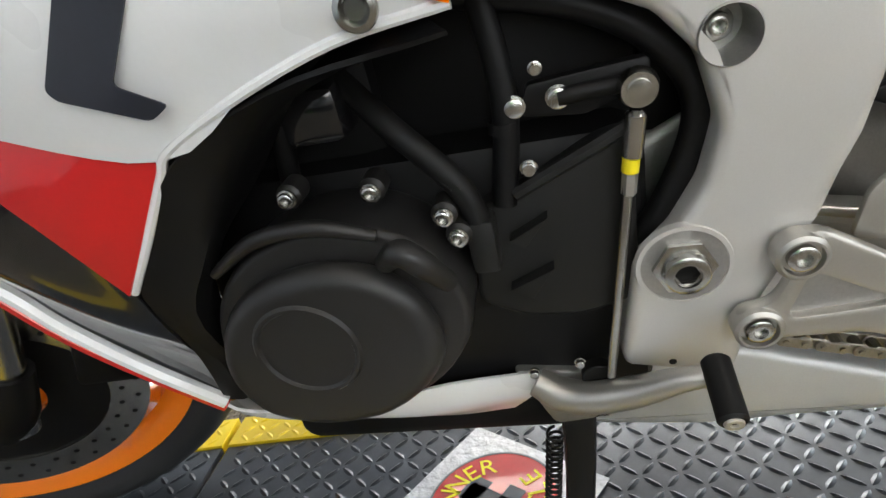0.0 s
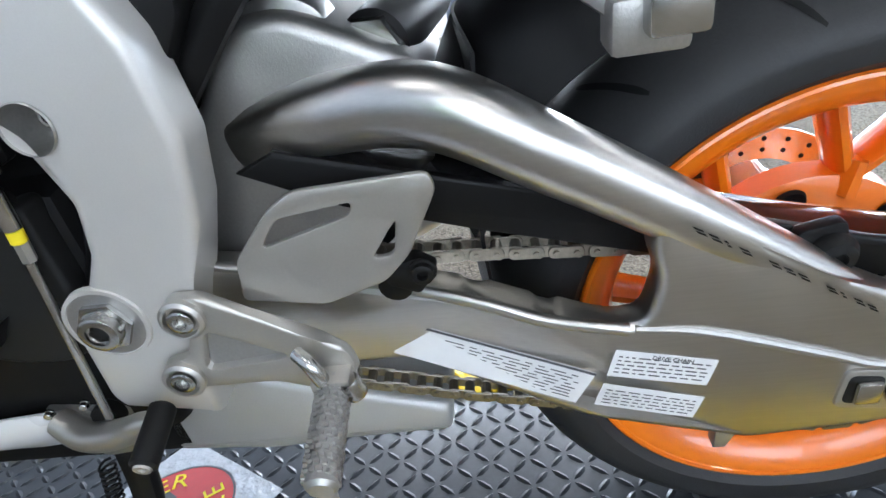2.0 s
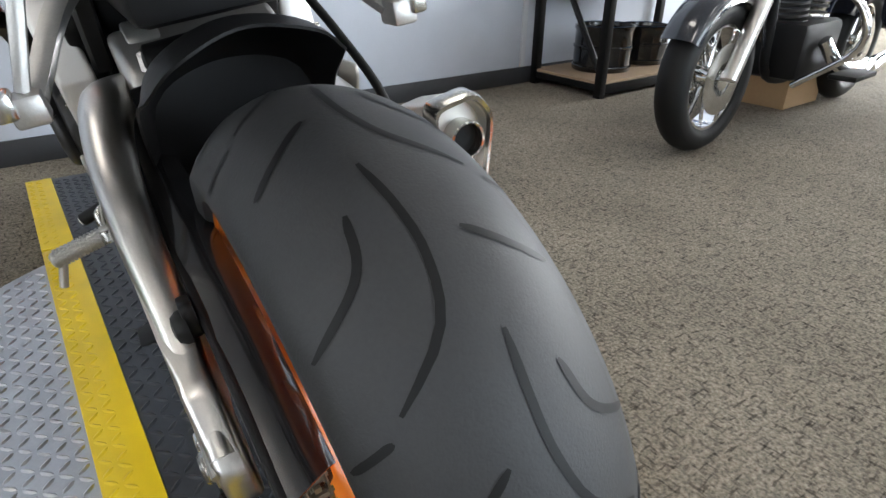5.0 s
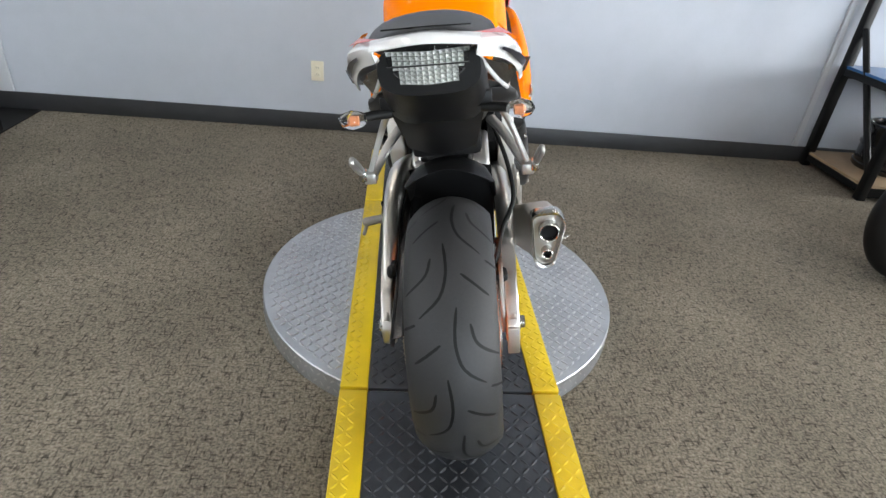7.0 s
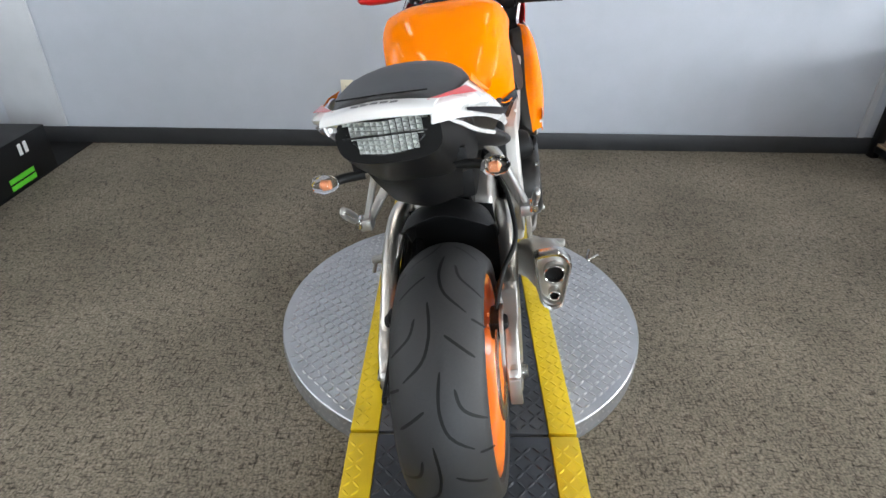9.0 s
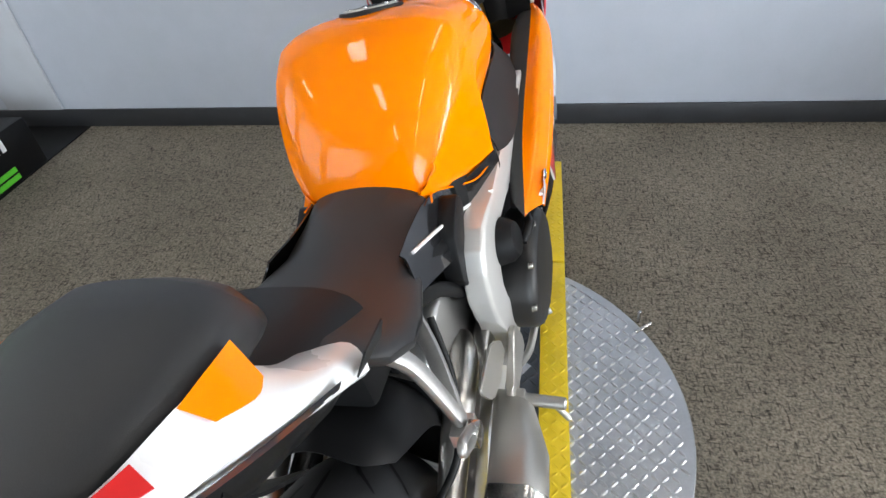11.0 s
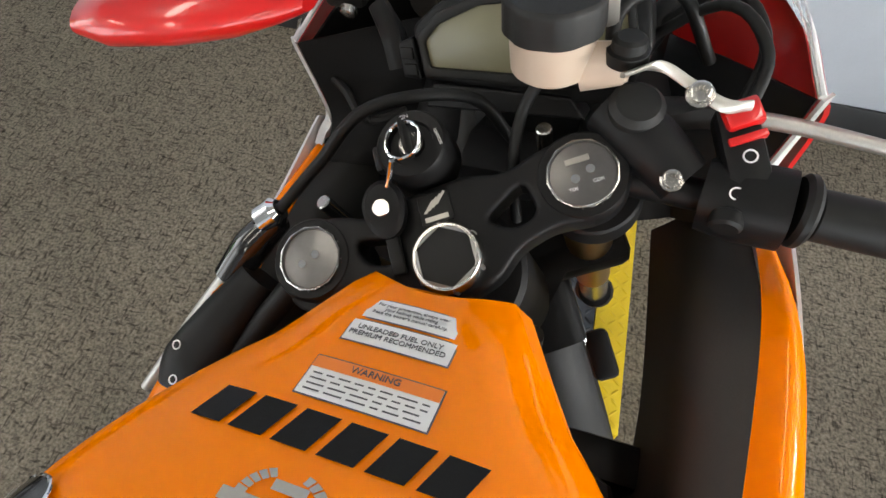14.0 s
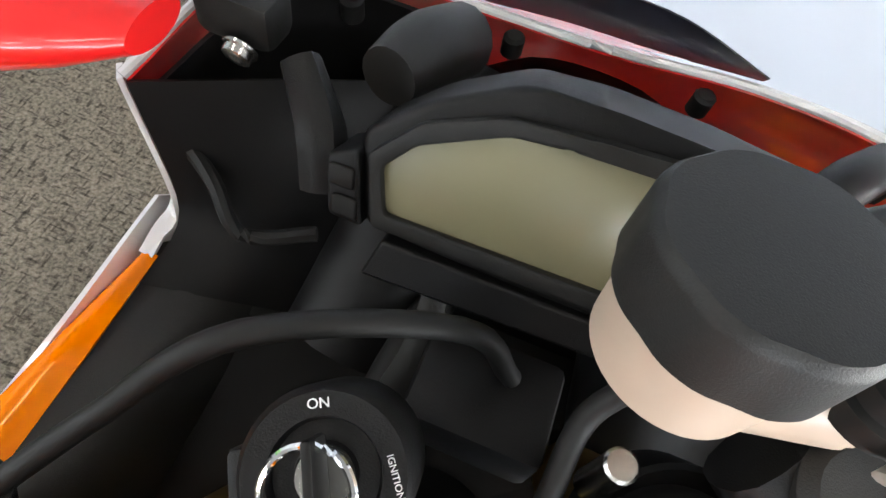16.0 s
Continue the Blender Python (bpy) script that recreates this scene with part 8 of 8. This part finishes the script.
part("side_cover", slab([(0.05, 0.62), (-0.1, 0.48), (-0.5, 0.45), (-0.6, 0.75), (-0.1, 0.80)], -0.056, -0.05, 0.002, 0.03), GREEN, atv)
for x in (-0.07, 0.07):
    part("fork_leg", rod((x, 0.0, 0.33), (x, -0.28, 1.0), 0.024, 16), SATIN, atv)
part("seat", loft([oval(-0.25, 0.85, 0.07, 0.06), oval(-0.7, 0.88, 0.09, 0.05), oval(-1.1, 0.92, 0.07, 0.03)]), SEAT, atv)
part("engine", box(-0.10, 0.10, -0.75, -0.35, 0.22, 0.55, 0.04), BLACK_AND_SHADE, atv)
part("rear_tyre", lathe(tyre_profile(0.055, 0.235, 0.320, 0.07), (0, -1.40, 0.32), (1, 0, 0), 48, closed=True), RUBBER_DARK, atv)
part("swingarm", box(-0.09, 0.09, -1.4, -0.7, 0.29, 0.33, 0.01), SATIN, atv)

# ---- steel rack by the wall ----
rack = thing("steel_rack", "black steel storage rack with plywood shelf", "rack", ROOM)
RX0, RX1, RY0, RY1 = 2.50, 3.75, 1.86, 2.40
for x in (RX0, RX1):
    for y in (RY0, RY1):
        part("upright", box(x, x + 0.05, y - 0.05, y, FLOOR, 1.9, 0.004), PLASTIC, rack)
    part("brace", rod((x + 0.025, RY0, FLOOR + 0.16), (x + 0.025, RY1 - 0.05, 0.78), 0.018, 8), PLASTIC, rack)
    part("brace", rod((x + 0.025, RY0, 0.78), (x + 0.025, RY1 - 0.05, 1.4), 0.018, 8), PLASTIC, rack)
    for z in (FLOOR + 0.08, 0.55, 1.15):
        part("side_beam", box(x + 0.005, x + 0.045, RY0, RY1 - 0.05, z - 0.04, z, 0.003), PLASTIC, rack)
for z in (FLOOR + 0.08, 0.55, 1.15):
    for y in (RY0 - 0.045, RY1 - 0.045):
        part("front_beam", box(RX0 + 0.05, RX1, y, y + 0.04, z - 0.06, z, 0.003), PLASTIC, rack)
    part("shelf", box(RX0 + 0.01, RX1 + 0.04, RY0 - 0.04, RY1 - 0.01, z + 0.001, z + 0.016), WOOD if z < 0.5 else BLUE, rack, "bare plywood shelf" if z < 0.5 else "blue shelf board")
trim = setting("trim", box(2.42, 2.46, WALL_Y - 0.015, WALL_Y - 0.001, FLOOR + 0.105, 2.6, 0.003), WHITE_WALL, "white vertical wall trim")


def cable_drum(x, y, z, r, h):
    d = thing("cable_drum", "black ribbed drum standing on the rack shelf", "drum", ROOM @ pose(x, y, z), "drums on the rack")
    part("barrel", lathe([(0, 0), (0, r * 0.96), (0.01, r), (0.03, r), (0.035, r * 0.96), (h * 0.5, r * 0.96), (h * 0.52, r), (h * 0.56, r), (h * 0.58, r * 0.96), (h - 0.03, r * 0.96), (h - 0.02, r), (h, r), (h, r * 0.9), (h - 0.02, r * 0.88), (h - 0.02, 0)], (0, 0, 0), (0, 0, 1), 40), BLACK_GLOSS, d)
    part("rim_wire", lathe([(0.004 * math.cos(a), r * 0.93 + 0.004 * math.sin(a)) for a in (0, 1.57, 3.14, 4.71)], (0, 0, h + 0.002), (0, 0, 1), 40, closed=True), STEEL, d)
    return d


cable_drum(2.86, 2.12, FLOOR + 0.097, 0.19, 0.27)
cable_drum(3.30, 2.14, FLOOR + 0.097, 0.17, 0.24)
carton = thing("cardboard_box", "brown cardboard box on the carpet", "box", ROOM @ pose(3.35, 1.25, FLOOR))
part("carton_body", box(-0.2, 0.2, -0.2, 0.2, 0, 0.42, 0.004), CARDBOARD, carton)
part("tape_strip", box(-0.025, 0.025, -0.2, 0.2, 0.4205, 0.421), WHITE_PLASTIC, carton)


def cruiser(m, body, label, group="parked motorcycles"):
    """A heavy road machine, its front to the -x side of its own space."""
    t = thing("cruiser_motorcycle", label, "motorcycle", m, group)

    def ring_part(name, prof, c, material, sides=56, lab=""):
        return part(name, lathe(prof, c, (0, 1, 0), sides, closed=True), material, t, lab)
    for x in (0.0, 1.62):
        ring_part("tyre", tyre_profile(0.065, 0.225, 0.315, 0.075), (x, 0, 0.315), RUBBER_DARK)
        ring_part("rim", [(-0.045, 0.205), (0.045, 0.205), (0.048, 0.232), (-0.048, 0.232)], (x, 0, 0.315), CHROME)
        for s in (-1, 1):
            ring_part("brake_disc", [(s * 0.070, 0.07), (s * 0.074, 0.07), (s * 0.074, 0.145), (s * 0.070, 0.145)], (x, 0, 0.315), STEEL, 40)
        part("hub", rod((x, -0.08, 0.315), (x, 0.08, 0.315), 0.045, 20), CHROME, t)
        for k in range(9):
            a = 2 * math.pi * k / 9
            part("spoke", rod((x + 0.04 * math.cos(a), 0, 0.315 + 0.04 * math.sin(a)), (x + 0.21 * math.cos(a), 0, 0.315 + 0.21 * math.sin(a)), 0.009, 8), CHROME, t)
    for x, a0, a1 in ((0.0, 20, 150), (1.62, 10, 150)):
        arcs = [[(x + r * math.cos(radians(a0 + (a1 - a0) * k / 8)), y, 0.315 + r * math.sin(radians(a0 + (a1 - a0) * k / 8))) for k in range(9)] for y, r in ((-0.085, 0.30), (-0.07, 0.345), (0, 0.36), (0.07, 0.345), (0.085, 0.30))]
        part("mudguard", patch(arcs, 20, 10, 0.004), body, t, "glossy painted mudguard")
    for s in (-1, 1):
        part("fork_tube", rod((0.0, s * 0.10, 0.315), (0.33, s * 0.10, 0.98), 0.026, 18), CHROME, t, "polished fork tube")
        part("fork_slider", rod((0.0, s * 0.10, 0.315), (0.15, s * 0.10, 0.62), 0.034, 18), ALU, t)
        part("turn_signal", lathe([(-0.03, 0.0), (-0.028, 0.035), (0.0, 0.038), (0.03, 0.02), (0.032, 0)], (0.12, s * 0.24, 0.86), (1, 0, 0), 20), AMBER, t, "amber turn signal")
        part("handlebar", tube([(0.36, 0, 1.02), (0.36, s * 0.18, 1.08), (0.42, s * 0.32, 1.12), (0.55, s * 0.42, 1.08)], 0.014, 12, 5), CHROME, t)
        part("grip", rod((0.53, s * 0.41, 1.085), (0.64, s * 0.45, 1.06), 0.019, 14), RUBBER_DARK, t)
        part("exhaust_pipe", tube([(0.75, s * 0.16, 0.42), (0.85, s * 0.22, 0.30), (1.2, s * 0.24, 0.26), (1.95, s * 0.25, 0.30)], [0.03, 0.03, 0.045, 0.045], 14, 5), CHROME, t)
        part("saddlebag", loft([[Vector((q.y, s * 0.26 + q.x * 0.5, q.z)) for q in oval(x, 0.60, 0.18, 0.16, square=4)] for x in (1.40, 1.48, 1.90, 1.98)]), body, t)
        part("engine_guard", tube([(0.55, s * 0.10, 0.70), (0.55, s * 0.32, 0.60), (0.57, s * 0.36, 0.42), (0.62, s * 0.12, 0.22)], 0.016, 12, 6), CHROME, t)
        part("footboard", box(0.68, 0.95, min(s * 0.24, s * 0.36), max(s * 0.24, s * 0.36), 0.26, 0.285, 0.006), RUBBER_DARK, t)
    part("headlamp", lathe([(-0.06, 0.0), (-0.055, 0.08), (-0.02, 0.098), (0.06, 0.085), (0.12, 0.03), (0.12, 0)], (0.16, 0, 0.88), (1, 0, 0), 32), CHROME, t, "round chrome headlamp")
    part("lamp_glass", lathe([(0, 0.078), (-0.012, 0.05), (-0.016, 0)], (0.104, 0, 0.88), (1, 0, 0), 28), LABEL, t)
    part("fuel_tank", loft([[Vector((q.y, q.x, q.z)) for q in oval(x, z, w, h, square=2.5)] for x, z, w, h in ((0.45, 0.86, 0.06, 0.06), (0.52, 0.86, 0.14, 0.11), (0.70, 0.84, 0.17, 0.13), (0.90, 0.80, 0.13, 0.10), (1.0, 0.77, 0.06, 0.05))]), body, t, "glossy painted fuel tank")
    part("seat", loft([[Vector((q.y, q.x, q.z)) for q in oval(x, z, w, h, square=2.8)] for x, z, w, h in ((0.95, 0.75, 0.10, 0.04), (1.05, 0.71, 0.17, 0.05), (1.30, 0.70, 0.18, 0.05), (1.42, 0.78, 0.14, 0.05), (1.80, 0.80, 0.12, 0.04))]), SEAT, t)
    part("engine", box(0.58, 1.02, -0.14, 0.14, 0.24, 0.50, 0.03), BLACK_AND_SHADE, t)
    for x, lean in ((0.68, -0.10), (0.88, 0.10)):
        for k in range(7):
            part("cylinder_fin", lathe([(-0.006, 0.05), (-0.006, 0.085), (0.006, 0.085), (0.006, 0.05)], (x + lean * 0.35 * k * 0.25, 0, 0.50 + 0.028 * k), (lean, 0, 1), 20, closed=True), ENGINE, t)
    part("frame_tube", tube([(0.42, 0, 0.90), (0.50, 0, 0.55), (0.60, 0, 0.25), (1.10, 0, 0.22), (1.62, 0, 0.315)], 0.022, 12, 6), BLACK_AND_SHADE, t)
    part("fairing_shield", patch([[(0.20, -0.16, 0.98), (0.14, 0, 1.0), (0.20, 0.16, 0.98)], [(0.28, -0.20, 1.12), (0.20, 0, 1.18), (0.28, 0.20, 1.12)]], 14, 6, 0.004), body, t)
    return t


TANK_BLACK = mat("gloss_black_tank_paint", (0.012, 0.014, 0.02), 0.18, grain=0.1, scale=200, coat=0.7)
TANK_BLUE = mat("dark_blue_tank_paint", (0.012, 0.03, 0.07), 0.2, grain=0.1, scale=200, coat=0.7)
cruiser(pose(2.02, 1.12, FLOOR, 0, 0, 8), TANK_BLACK, "gloss black cruiser motorcycle with chrome fork and lamp")
cruiser(pose(2.75, 0.10, FLOOR, 0, 0, 4), TANK_BLUE, "dark blue touring motorcycle with chrome engine guards")
cruiser(pose(3.05, -1.20, FLOOR, 0, 0, -6), TANK_BLACK, "black touring motorcycle with chrome spoked wheels")
cruiser(pose(4.3, -0.75, FLOOR, 0, 0, 20), mat("yellow_tank_paint", (0.75, 0.34, 0.02), 0.2, grain=0.06, scale=200, coat=0.7), "yellow and black touring motorcycle by the far windows")
